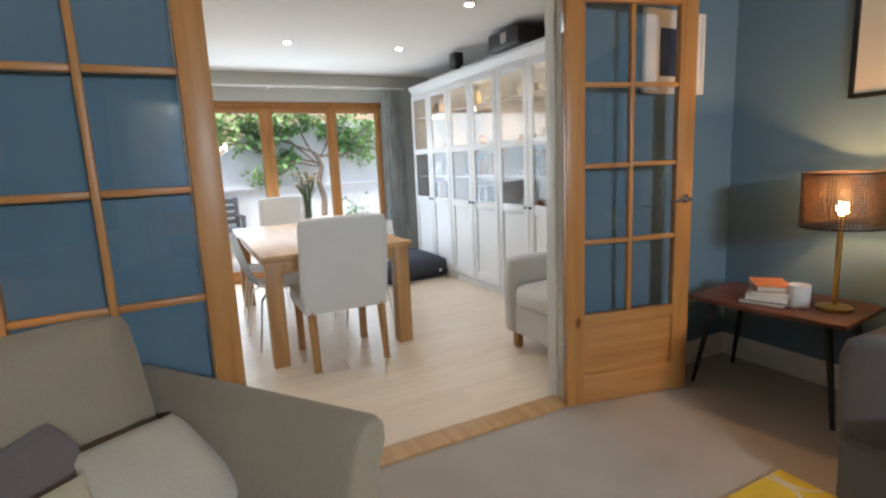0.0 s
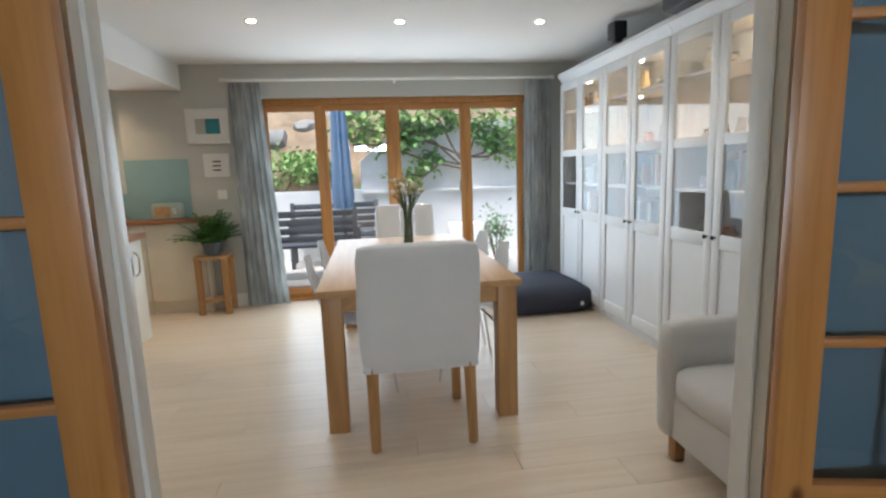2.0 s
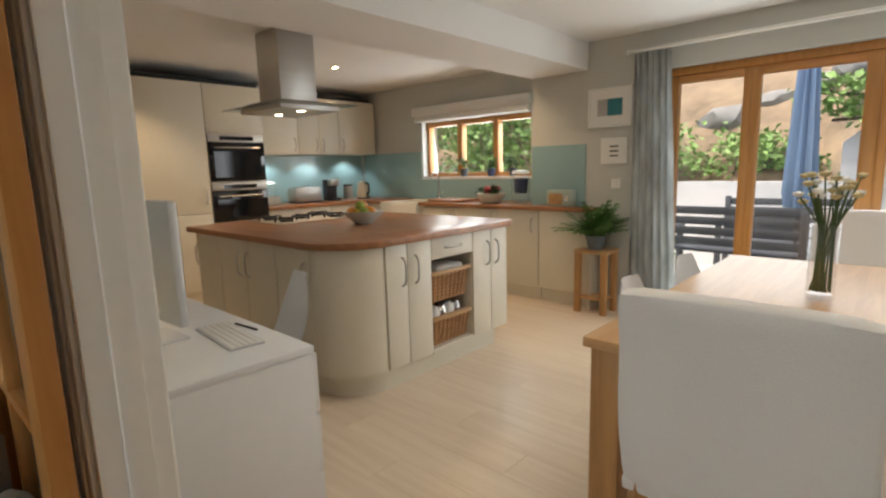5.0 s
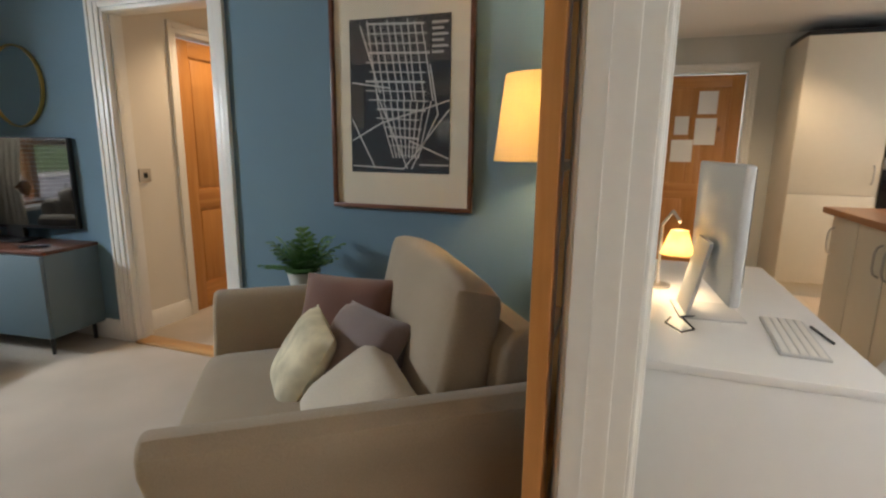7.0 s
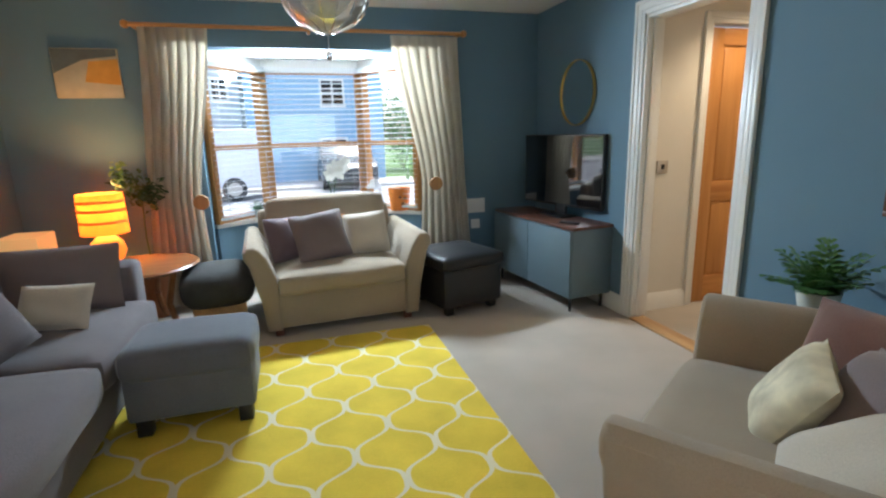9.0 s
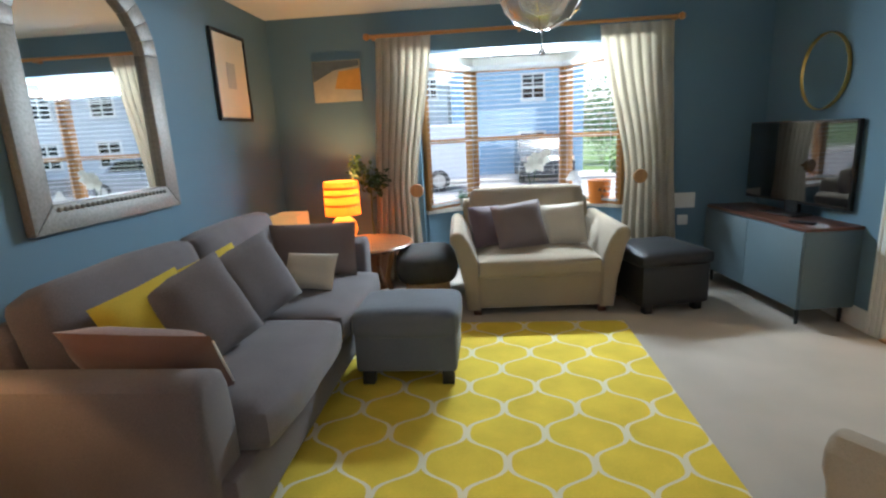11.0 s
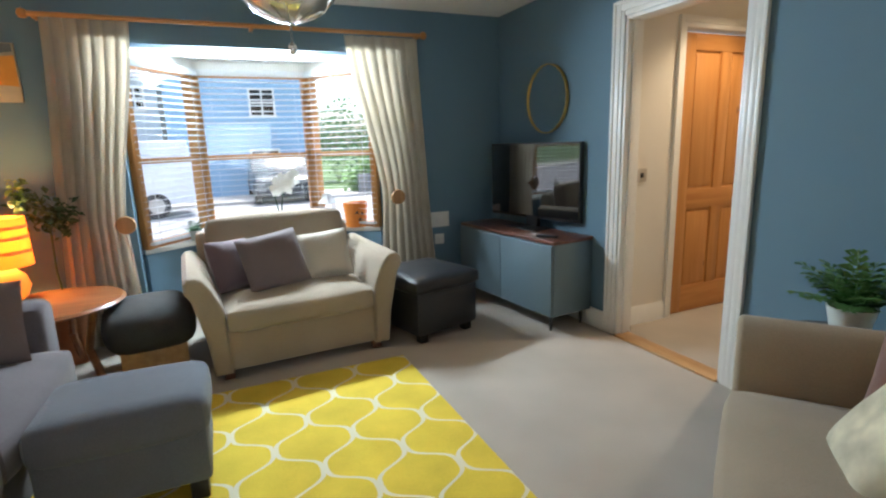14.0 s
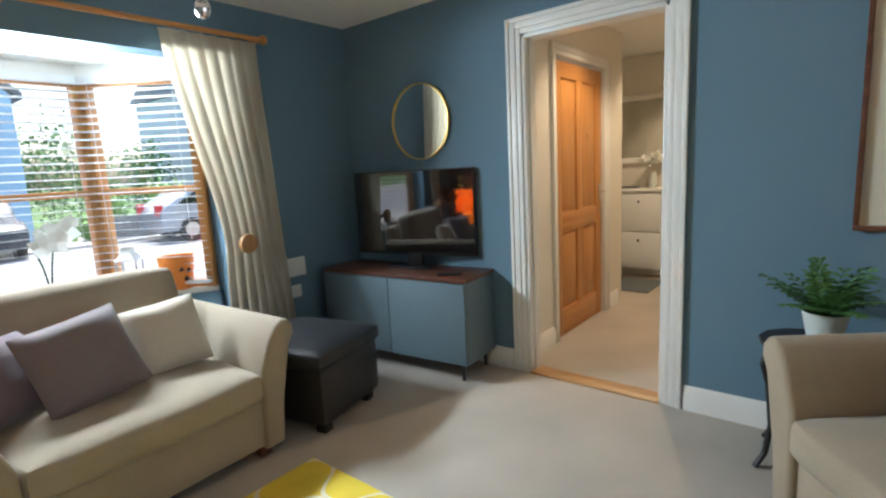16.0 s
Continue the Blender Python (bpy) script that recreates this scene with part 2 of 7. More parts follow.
LEATHER = mat("black_leather", (0.018, 0.018, 0.020), 0.42, grain=130, vary=0.2, bump=0.3)
BEANBAG = mat("navy_canvas", (0.028, 0.030, 0.045), 0.85, grain=200, vary=0.2, bump=0.35)
TVUNIT = mat("blue_grey_lacquer", (0.115, 0.165, 0.195), 0.5, grain=30, vary=0.03, bump=0.02)
CURTAINM = mat("oatmeal_curtain", (0.66, 0.60, 0.50), 0.95, grain=260, vary=0.1, bump=0.35, blotch=4)
CURTAING = mat("grey_patterned_curtain", (0.50, 0.52, 0.51), 0.95, grain=16, vary=0.42, bump=0.2, blotch=5, stretch=(1, 1, 0.3))
LEAF = mat("leaf_green", (0.085, 0.20, 0.05), 0.5, grain=30, vary=0.35, bump=0.1, blotch=6, perobj=0.3)
LEAFD = mat("dark_leaf", (0.03, 0.085, 0.03), 0.45, grain=30, vary=0.3, bump=0.1, blotch=6)
LEAFL = mat("bright_leaf", (0.21, 0.36, 0.10), 0.55, grain=30, vary=0.35, bump=0.1, blotch=4)
POTM = mat("pale_ceramic", (0.62, 0.66, 0.62), 0.3, grain=40, vary=0.05, bump=0.02)
TERRA = mat("terracotta", (0.42, 0.17, 0.08), 0.8, grain=80, vary=0.12)
SOIL = mat("potting_soil", (0.03, 0.02, 0.014), 0.95, grain=120, vary=0.4, bump=0.8)
PAPER = mat("white_card", (0.78, 0.77, 0.74), 0.85, grain=150, vary=0.02, bump=0.03)
PAPERY = mat("cream_card", (0.70, 0.64, 0.52), 0.85, grain=150, vary=0.03, bump=0.03)
INK = mat("black_ink", (0.018, 0.020, 0.026), 0.8, grain=40, vary=0.3, bump=0)
LINEM = mat("map_line_grey", (0.50, 0.50, 0.50), 0.8, vary=0.1, bump=0)
TEALP = mat("teal_print", (0.035, 0.20, 0.23), 0.8, grain=20, vary=0.15, bump=0)
NAVYP = mat("navy_print", (0.02, 0.035, 0.09), 0.8, grain=20, vary=0.15, bump=0)
OCHREP = mat("ochre_paint", (0.62, 0.31, 0.06), 0.8, grain=12, vary=0.2, bump=0.2)
STONEP = mat("stone_paint", (0.48, 0.43, 0.32), 0.8, grain=12, vary=0.2, bump=0.2)
SLATEP = mat("slate_paint", (0.12, 0.14, 0.15), 0.8, grain=12, vary=0.2, bump=0.2)
MIRROR = mat("mirror_silver", (0.86, 0.88, 0.88), 0.02, 1.0, vary=0.01, bump=0)
AGED = mat("aged_grey_gilding", (0.27, 0.255, 0.235), 0.5, 0.3, grain=70, vary=0.3, bump=0.4)
GLASS = glass("clear_glass")
GLASSB = mat("blue_splashback", (0.30, 0.46, 0.48), 0.12, grain=20, vary=0.02, bump=0)
WICKER = mat("wicker", (0.40, 0.21, 0.09), 0.7, grain=110, vary=0.35, bump=0.5)
BULB = mat("lit_bulb", (1, 0.9, 0.7), 0.5, bump=0, emit=((1.0, 0.88, 0.66), 14))
BULBW = mat("lit_warm_bulb", (1, 0.8, 0.5), 0.5, bump=0, emit=((1.0, 0.62, 0.25), 30))
SHADEY = shade("cream_shade", (0.60, 0.50, 0.32), ((1.0, 0.60, 0.18), 0.06))
SHADEO = shade("orange_shade", (0.78, 0.34, 0.06), ((1.0, 0.36, 0.03), 0.45))
PETAL = mat("white_petal", (0.80, 0.80, 0.76), 0.6, grain=40, vary=0.06, bump=0.05)
SLATW = shade("white_slat", (0.80, 0.82, 0.83), ((1.0, 1.0, 1.0), 0.0))
RUG = rug_material()

# ---- mesh helpers ----
def box(x0, x1, y0, y1, z0, z1, bev=0.0, seg=2, bm=None):
    """An upright box, its edges rounded by bev, added to bm."""
    t = bmesh.new()
    bmesh.ops.create_cube(t, size=1)
    for v in t.verts:
        v.co = Vector((x0 + (v.co.x + 0.5) * (x1 - x0), y0 + (v.co.y + 0.5) * (y1 - y0), z0 + (v.co.z + 0.5) * (z1 - z0)))
    if bev:
        bmesh.ops.bevel(t, geom=t.edges[:], offset=bev, segments=seg, profile=0.5, affect="EDGES")
    return merge(bm, t)


def merge(bm, t):
    if bm is None:
        return t
    me = bpy.data.meshes.new("tmp")
    t.to_mesh(me)
    t.free()
    bm.from_mesh(me)
    bpy.data.meshes.remove(me)
    return bm


def moved(bm, m):
    bmesh.ops.transform(bm, matrix=m, verts=bm.verts)
    return bm


def rod(a, b, r, r2=None, n=12, bm=None):
    """A round bar from a to b."""
    a, b = Vector(a), Vector(b)
    t = bmesh.new()
    bmesh.ops.create_cone(t, cap_ends=True, segments=n, radius1=r, radius2=r if r2 is None else r2, depth=(b - a).length)
    q = (b - a).to_track_quat("Z", "Y").to_matrix().to_4x4()
    bmesh.ops.transform(t, matrix=Matrix.Translation((a + b) / 2) @ q, verts=t.verts)
    return merge(bm, t)


def pipe(points, r, n=8, bm=None):
    for a, b in zip(points, points[1:]):
        bm = rod(a, b, r, n=n, bm=bm)
    return bm


def lathe(profile, cx=0, cy=0, n=28, bm=None):
    """A turned body: rows of radius and height."""
    t = bmesh.new()
    rings = []
    for r, z in profile:
        rings.append([t.verts.new((cx + r * math.cos(2 * math.pi * i / n), cy + r * math.sin(2 * math.pi * i / n), z)) for i in range(n)])
    for a, b in zip(rings, rings[1:]):
        for i in range(n):
            t.faces.new((a[i], a[(i + 1) % n], b[(i + 1) % n], b[i]))
    ring = len(profile) > 3 and (abs(profile[0][1] - profile[-1][1]) < 0.002 or abs(profile[0][0] - profile[-1][0]) < 0.001)
    if ring:
        for i in range(n):
            t.faces.new((rings[-1][i], rings[-1][(i + 1) % n], rings[0][(i + 1) % n], rings[0][i]))
    if profile[0][0] > 1e-4 and not ring:
        t.faces.new(rings[0][::-1])
    if profile[-1][0] > 1e-4 and not ring:
        t.faces.new(rings[-1])
    bmesh.ops.remove_doubles(t, verts=t.verts, dist=1e-5)
    return merge(bm, t)


def prism(pts, axis, a, b, bev=0.0, seg=2, bm=None):
    """An outline in the two other axes, drawn out along axis from a to b."""
    t = bmesh.new()

    def at(p, v):
        return {"x": (v, p[0], p[1]), "y": (p[0], v, p[1]), "z": (p[0], p[1], v)}[axis]
    lo, hi = [t.verts.new(at(p, a)) for p in pts], [t.verts.new(at(p, b)) for p in pts]
    t.faces.new(lo[::-1]), t.faces.new(hi)
    n = len(pts)
    for i in range(n):
        t.faces.new((lo[i], lo[(i + 1) % n], hi[(i + 1) % n], hi[i]))
    bmesh.ops.recalc_face_normals(t, faces=t.faces)
    if bev:
        caps = [e for e in t.edges if any(len(f.verts) == n for f in e.link_faces)] if n > 4 else t.edges[:]
        bmesh.ops.bevel(t, geom=caps, offset=bev, segments=seg, profile=0.5, affect="EDGES")
    return merge(bm, t)


def pillow(w, h, d, n=14, seed=0):
    """A stuffed square cushion in the xz plane, d thick, with drawn-in edges and pointed corners."""
    t = bmesh.new()
    for side in (-1, 1):
        g = []
        for j in range(n + 1):
            row = []
            for i in range(n + 1):
                u, v = 2 * i / n - 1, 2 * j / n - 1
                f = max(0.0, (1 - u ** 4) * (1 - v ** 4)) ** 0.55
                pin = 1 - 0.07 * (1 - abs(u * v)) * (u * u + v * v) / 2
                k = noise.noise((u * 1.6 + seed, v * 1.6, side)) * 0.12
                row.append(t.verts.new((u * w / 2 * pin, side * d / 2 * f * (1 + k), v * h / 2 * pin)))
            g.append(row)
        for j in range(n):
            for i in range(n):
                q = [g[j][i], g[j][i + 1], g[j + 1][i + 1], g[j + 1][i]]
                t.faces.new(q if side < 0 else q[::-1])
    bmesh.ops.remove_doubles(t, verts=t.verts, dist=1e-4)
    return t


def soft(x0, x1, y0, y1, z0, z1, r=0.05, puff=0.02, seed=0, bm=None):
    """A stuffed block: rounded, with swollen faces and slight unevenness."""
    t = box(x0, x1, y0, y1, z0, z1)
    bmesh.ops.subdivide_edges(t, edges=t.edges[:], cuts=9, use_grid_fill=True)
    c = Vector(((x0 + x1) / 2, (y0 + y1) / 2, (z0 + z1) / 2))
    h = Vector(((x1 - x0) / 2, (y1 - y0) / 2, (z1 - z0) / 2))
    for v in t.verts:
        p = v.co - c
        inner = Vector([max(-(h[i] - r), min(h[i] - r, p[i])) for i in range(3)])
        d = p - inner
        if d.length > 1e-6:
            d = d.normalized() * r
        q = inner + d
        s = [1 - (q[i] / h[i]) ** 2 for i in range(3)]
        for i in range(3):
            if abs(abs(p[i]) - h[i]) < 1e-5:
                q[i] += math.copysign(puff * s[(i + 1) % 3] * s[(i + 2) % 3], p[i])
        q += Vector((1, 1, 1)) * noise.noise(q * 4 + Vector((seed, seed, 0))) * 0.006
        v.co = c + q
    return merge(bm, t)


def mesh(name, bm, material, smooth=True):
    me = bpy.data.meshes.new(name)
    bm.to_mesh(me)
    bm.free()
    me.materials.append(material)
    if smooth:
        for p in me.polygons:
            p.use_smooth = True
        me.set_sharp_from_angle(angle=radians(38))
    return me


def part(name, bm, material, parent, label=""):
    ob = new(name, mesh(name, bm, material))
    ob.parent = parent
    return tagged(ob, label)


def thing(name, m, label, category, group=""):
    ob = new(name)
    ob.matrix_world = m
    return tagged(ob, label, category, group)


def single(name, bm, material, label, category, group=""):
    return tagged(new(name, mesh(name, bm, material)), label, category, group)


def struct(name, bm, material, label, category=""):
    return tagged(new(name, mesh(name, bm, material)), label, category or name.split("_")[0], kind="structure")


def wall_with(axis, a, b, t0, t1, top, holes, bm=None):
    """A wall along axis from a to b between t0 and t1, with holes of (from, to, sill, head)."""
    def blk(p, q, z0, z1, bm):
        if q - p < 1e-4 or z1 - z0 < 1e-4:
            return bm
        return box(p, q, t0, t1, z0, z1, bm=bm) if axis == "x" else box(t0, t1, p, q, z0, z1, bm=bm)
    at = a
    for h0, h1, s, h in sorted(holes):
        bm = blk(at, h0, 0, top, bm)
        bm = blk(h0, h1, 0, s, bm)
        bm = blk(h0, h1, h, top, bm)
        at = h1
    return blk(at, b, 0, top, bm)

# ---- structure ----
XE, YS, YN = 4.15, -1.12, 7.28
struct("floor_living", box(-3.3, XE, YS - 0.9, 3.2, -0.1, 0.0), CARPET, "beige wool carpet over the living room and hall", "floor")
floor_dining = struct("floor_dining", box(-3.5, XE, 3.2, 7.8, -0.1, -0.004), OAKX, "pale wooden plank floor of the dining room and kitchen", "floor")
struct("ceiling_living", box(0, XE, YS, 3.19, CEIL, CEIL + 0.1), CEILW, "white painted ceiling of the living room", "ceiling")
struct("ceiling_dining", box(-3.5, XE, 3.31, 7.9, CEIL, CEIL + 0.1), CEILW, "white painted ceiling of the dining room and kitchen", "ceiling")
struct("ceiling_hall", box(-3.3, -0.12, 0.0, 1.3, CEIL, CEIL + 0.1), CEILW, "white painted hall ceiling", "ceiling")
OP0, OP1, OPH = 1.306, 2.882, 2.07
struct("wall_divide_south_face", wall_with("x", 0, XE, 3.19, 3.25, CEIL, [(OP0, OP1, 0, OPH)]), BLUE, "slate blue painted wall beside the double doors", "wall")
struct("wall_divide_north_face", wall_with("x", -3.5, XE, 3.25, 3.31, CEIL, [(OP0, OP1, 0, OPH)]), GREY, "pale grey painted wall of the dining room", "wall")
HD0, HD1, HDH = 0.37, 1.17, 2.01
struct("wall_west", wall_with("y", YS - 0.2, 3.19, -0.06, 0.0, CEIL, [(HD0, HD1, 0, HDH)]), BLUE, "slate blue painted wall with the hall doorway", "wall")
struct("wall_west_hall_face", wall_with("y", 0.0, 1.3, -0.12, -0.06, CEIL, [(HD0, HD1, 0, HDH)]), CREAMW, "cream painted hall side of the wall", "wall")
struct("wall_east", box(XE, XE + 0.12, YS - 0.2, 3.25, 0, CEIL), BLUE, "slate blue painted wall behind the grey sofa", "wall")
struct("wall_east_dining", box(XE, XE + 0.12, 3.25, 7.6, 0, CEIL), GREY, "pale grey painted wall behind the tall cabinets", "wall")
BX0, BX1, BM0, BM1, BY, BH = 1.08, 2.87, 1.52, 2.43, -1.81, 2.0
struct("wall_south", wall_with("x", -0.12, XE + 0.12, YS - 0.15, YS, CEIL, [(BX0, BX1, 0, BH)]), BLUE, "slate blue painted wall round the bay window", "wall")
PD0, PD1, PDH = 0.84, 3.52, 2.02
struct("wall_north", wall_with("x", -0.39, XE + 0.12, YN, YN + 0.28, CEIL, [(PD0, PD1, 0, PDH)]), GREY, "pale grey painted wall round the patio doors", "wall")
KY, KW0, KW1, KWS, KWH = 7.68, -2.28, -0.66, 1.18, 1.86
struct("wall_kitchen_north", wall_with("x", -3.5, -0.39, KY, KY + 0.28, CEIL, [(KW0, KW1, KWS, KWH)]), GREY, "pale grey kitchen wall round the window", "wall")
struct("wall_kitchen_west", wall_with("y", 3.31, KY, -3.62, -3.5, CEIL, [(3.50, 4.30, 0, 2.0)]), GREY, "pale grey kitchen wall behind the cabinets", "wall")
struct("wall_utility", box(-4.6, -4.5, 3.2, 4.6, 0, CEIL), GREY, "plain wall beyond the kitchen door", "wall")
struct("beam", box(-0.39, 0.18, 3.31, YN, 2.10, CEIL), CEILW, "white boxed ceiling beam between dining room and kitchen", "beam")
# hall
struct("wall_hall_south", wall_with("x", -1.78, -0.12, 0.18, 0.28, CEIL, [(-1.47, -0.60, 0, 2.0)]), CREAMW, "cream painted hall wall round the pine door", "wall")
struct("wall_hall_return", box(-1.88, -1.78, -0.9, 0.28, 0, CEIL), CREAMW, "cream hall wall return", "wall")
struct("wall_hall_north", box(-3.4, -0.12, 1.25, 1.35, 0, CEIL), CREAMW, "cream painted hall wall", "wall")
struct("wall_hall_end", box(-3.1, -3.0, -0.9, 1.3, 0, CEIL), CREAMW, "cream painted wall at the end of the hall", "wall")
struct("wall_hall_room", box(-3.1, -0.1, -0.95, -0.85, 0, CEIL), CREAMW, "plain wall closing the hall", "wall")
struct("floor_hall_side", box(-3.3, -1.75, -0.9, 0.3, -0.003, 0.002), CARPET, "beige carpet in the hall recess", "floor")
struct("ceiling_hall_side", box(-3.3, -1.75, -0.9, 0.0, CEIL, CEIL + 0.1), CEILW, "white ceiling in the hall recess", "ceiling")


def skirting(name, axis, a, b, at, out):
    """A moulded skirting board along a wall; out: the side it stands proud to."""
    pr = [(0, 0), (0.018, 0), (0.018, 0.09), (0.012, 0.105), (0.009, 0.12), (0.004, 0.13), (0, 0.13)]
    if axis == "y":
        bm = prism([(at + out * p, z) for p, z in pr], "y", a, b)
    else:
        bm = prism([(at + out * p, z) for p, z in pr], "x", a, b)
    return struct(name, bm, GLOSS, "white moulded skirting board", "baseboard")


skirting("baseboard_west_a", "y", YS, HD0 - 0.1, 0, 1)
skirting("baseboard_west_b", "y", HD1 + 0.1, 3.19, 0, 1)
skirting("baseboard_east", "y", YS, 3.19, XE, -1)
skirting("baseboard_north_a", "x", 0, OP0 - 0.09, 3.19, -1)
skirting("baseboard_north_b", "x", OP1 + 0.09, XE, 3.19, -1)
skirting("baseboard_south_a", "x", 0, BX0, YS, 1)
skirting("baseboard_south_b", "x", BX1, XE, YS, 1)
skirting("baseboard_hall_a", "x", -0.53, -0.12, 0.28, 1)
skirting("baseboard_hall_b", "x", -1.78, -1.55, 0.28, 1)
skirting("baseboard_hall_end", "y", -0.85, 1.25, -3.0, 1)
skirting("baseboard_dining_north", "x", 0.18, PD0, YN, -1)


def architrave(name, axis, a, b, head, face, out, w=0.09):
    """Moulded casing round an opening in the plane face."""
    bm = None
    for k, (o0, o1, d) in enumerate(((0.0, 0.03, 0.012), (0.03, 0.068, 0.017), (0.068, w, 0.024))):
        y0, y1 = sorted((face, face + out * d))
        for lo, hi in ((a - o1, a - o0), (b + o0, b + o1)):
            args = (lo, hi, y0, y1) if axis == "x" else (y0, y1, lo, hi)
            bm = box(*args, 0, head + o1, bev=0.004, bm=bm)
        args = (a - o0, b + o0, y0, y1) if axis == "x" else (y0, y1, a - o0, b + o0)
        bm = box(*args, head + o0, head + o1, bev=0.004, bm=bm)
    return struct(name, bm, GLOSS, "white moulded door casing", "trim")


def lining(name, axis, a, b, head, y0, y1):
    bm = None
    t = 0.022
    for lo, hi in ((a, a + t), (b - t, b)):
        bm = box(*((lo, hi, y0, y1) if axis == "x" else (y0, y1, lo, hi)), 0, head, bev=0.002, bm=bm)
    bm = box(*((a, b, y0, y1) if axis == "x" else (y0, y1, a, b)), head - t, head, bev=0.002, bm=bm)
    mid = (y0 + y1) / 2
    for lo, hi in ((a + t, a + t + 0.012), (b - t - 0.012, b - t)):
        bm = box(*((lo, hi, mid - 0.02, mid + 0.025) if axis == "x" else (mid - 0.02, mid + 0.025, lo, hi)), 0, head - t, bev=0.002, bm=bm)
    return struct(name, bm, GLOSS, "white painted door lining with a stop", "trim")


architrave("trim_double_door_south", "x", OP0, OP1, OPH, 3.19, -1, 0.07)
architrave("trim_double_door_north", "x", OP0, OP1, OPH, 3.31, 1)
lining("trim_double_door_lining", "x", OP0, OP1, OPH, 3.188, 3.312)
architrave("trim_hall_doorway", "y", HD0, HD1, HDH, 0.0, 1)
lining("trim_hall_doorway_lining", "y", HD0, HD1, HDH, -0.122, 0.002)
architrave("trim_hall_door", "x", -1.47, -0.60, 2.0, 0.28, 1, 0.07)
struct("trim_threshold_double_door", box(OP0 + 0.02, OP1 - 0.02, 3.13, 3.26, -0.01, 0.014, bev=0.005), OAKX, "oak threshold strip under the double doors", "threshold")
struct("trim_threshold_hall", box(-0.10, 0.02, HD0 + 0.02, HD1 - 0.02, -0.01, 0.014, bev=0.005), OAKX, "oak threshold strip in the hall doorway", "threshold")


# ---- doors ----
def glazed_leaf(name, m, flip, W):
    """A pine door leaf with eight panes, hinged at the origin, reaching along x by flip."""
    d = thing(name, m, "open knotty pine glazed door folded back against the blue wall", "door")
    tagged(d, kind="structure")
    H, T = 2.05, 0.038
    rows = [0.478, 0.845, 1.215, 1.59, 1.955]

    def bx(a, b, z0, z1, t0, t1, bev=0.003):
        x0, x1 = sorted((flip * a, flip * b))
        return box(x0, x1, t0, t1, z0, z1, bev=bev)
    part("stile", bx(0, 0.095, 0.005, H, -T, 0), PINE, d)
    part("stile", bx(W - 0.095, W, 0.005, H, -T, 0), PINE, d)
    part("top_rail", bx(0.095, W - 0.095, rows[4], H, -T + 0.001, -0.001), PINEX, d)
    part("bottom_rail", bx(0.095, W - 0.095, 0.005, 0.16, -T + 0.001, -0.001), PINEX, d)
    part("lock_rail", bx(0.095, W - 0.095, 0.43, 0.478, -T + 0.001, -0.001), PINEX, d)
    part("panel", bx(0.095, W - 0.095, 0.16, 0.43, -T + 0.012, -0.012), PINEX, d)
    mid = W / 2
    part("glazing_bar", bx(mid - 0.012, mid + 0.012, 0.478, rows[4], -T + 0.004, -0.004, 0.006), PINE, d)
    for z in rows[1:4]:
        for a, b in ((0.095, mid - 0.012), (mid + 0.012, W - 0.095)):
            part("glazing_bar", bx(a, b, z - 0.012, z + 0.012, -T + 0.004, -0.004, 0.006), PINEX, d)
    for z0, z1 in zip(rows, rows[1:]):
        for a, b in ((0.095, mid), (mid, W - 0.095)):
            part("pane", bx(a, b, z0, z1, -T / 2 - 0.002, -T / 2 + 0.002, 0), GLASS, d)
    for z in (0.25, 1.82):
        part("hinge", bx(-0.008, 0.012, z, z + 0.09, -0.012, 0.006, 0.002), STEEL, d, "steel butt hinge")
    if flip < 0:
        return d
    h = part("door_handle", moved(lathe([(0.022, 0), (0.022, 0.012), (0.01, 0.014), (0.01, 0.05)]), pose(flip * (W - 0.05), -T, 1.03, 90, 0, 0)), CHROME, d, "satin chrome lever handle")
    part("lever", rod((flip * (W - 0.05), -T - 0.045, 1.03), (flip * (W - 0.17), -T - 0.045, 1.025), 0.009, 0.007), CHROME, h)
    return d


glazed_leaf("door_double_right", pose(2.838, 3.155, 0, 0, 0, -12.7), 1, 0.70)
glazed_leaf("door_double_left", pose(1.335, 3.156, 0, 0, 0, 1.0), -1, 0.73)


def panel_door(name, m, w, h, label):
    """A four-panel pine door from the origin along -x."""
    d = thing(name, m, label, "door")
    tagged(d, kind="structure")
    T, s = 0.04, 0.11
    part("stile", box(-s, 0, -T, 0, 0.005, h, bev=0.002), PINE, d)
    part("stile", box(-w, -w + s, -T, 0, 0.005, h, bev=0.002), PINE, d)
    part("muntin", box(-w / 2 - 0.05, -w / 2 + 0.05, -T, -0.001, 0.2, h - 0.11, bev=0.002), PINE, d)
    for z0, z1 in ((0.005, 0.2), (0.78, 0.92), (h - 0.11, h)):
        part("rail", box(-w + s, -s, -T + 0.001, -0.0005, z0, z1, bev=0.002), PINEX, d)
    for z0, z1 in ((0.2, 0.78), (0.92, h - 0.11)):
        for a, b in ((-w + s, -w / 2 - 0.05), (-w / 2 + 0.05, -s)):
            bm = box(a, b, -T + 0.012, -0.014, z0, z1)
            box(a + 0.02, b - 0.02, -T + 0.008, -0.008, z0 + 0.02, z1 - 0.02, bev=0.006, bm=bm)
            part("panel", bm, PINE, d)
    h_ = part("door_handle", box(-w + 0.03, -w + 0.07, 0, 0.008, 0.97, 1.09, bev=0.003), CHROME, d, "steel handle plate")
    part("lever", pipe([(-w + 0.05, 0.006, 1.03), (-w + 0.05, 0.05, 1.03), (-w + 0.16, 0.05, 1.03)], 0.008), CHROME, h_)
    return d


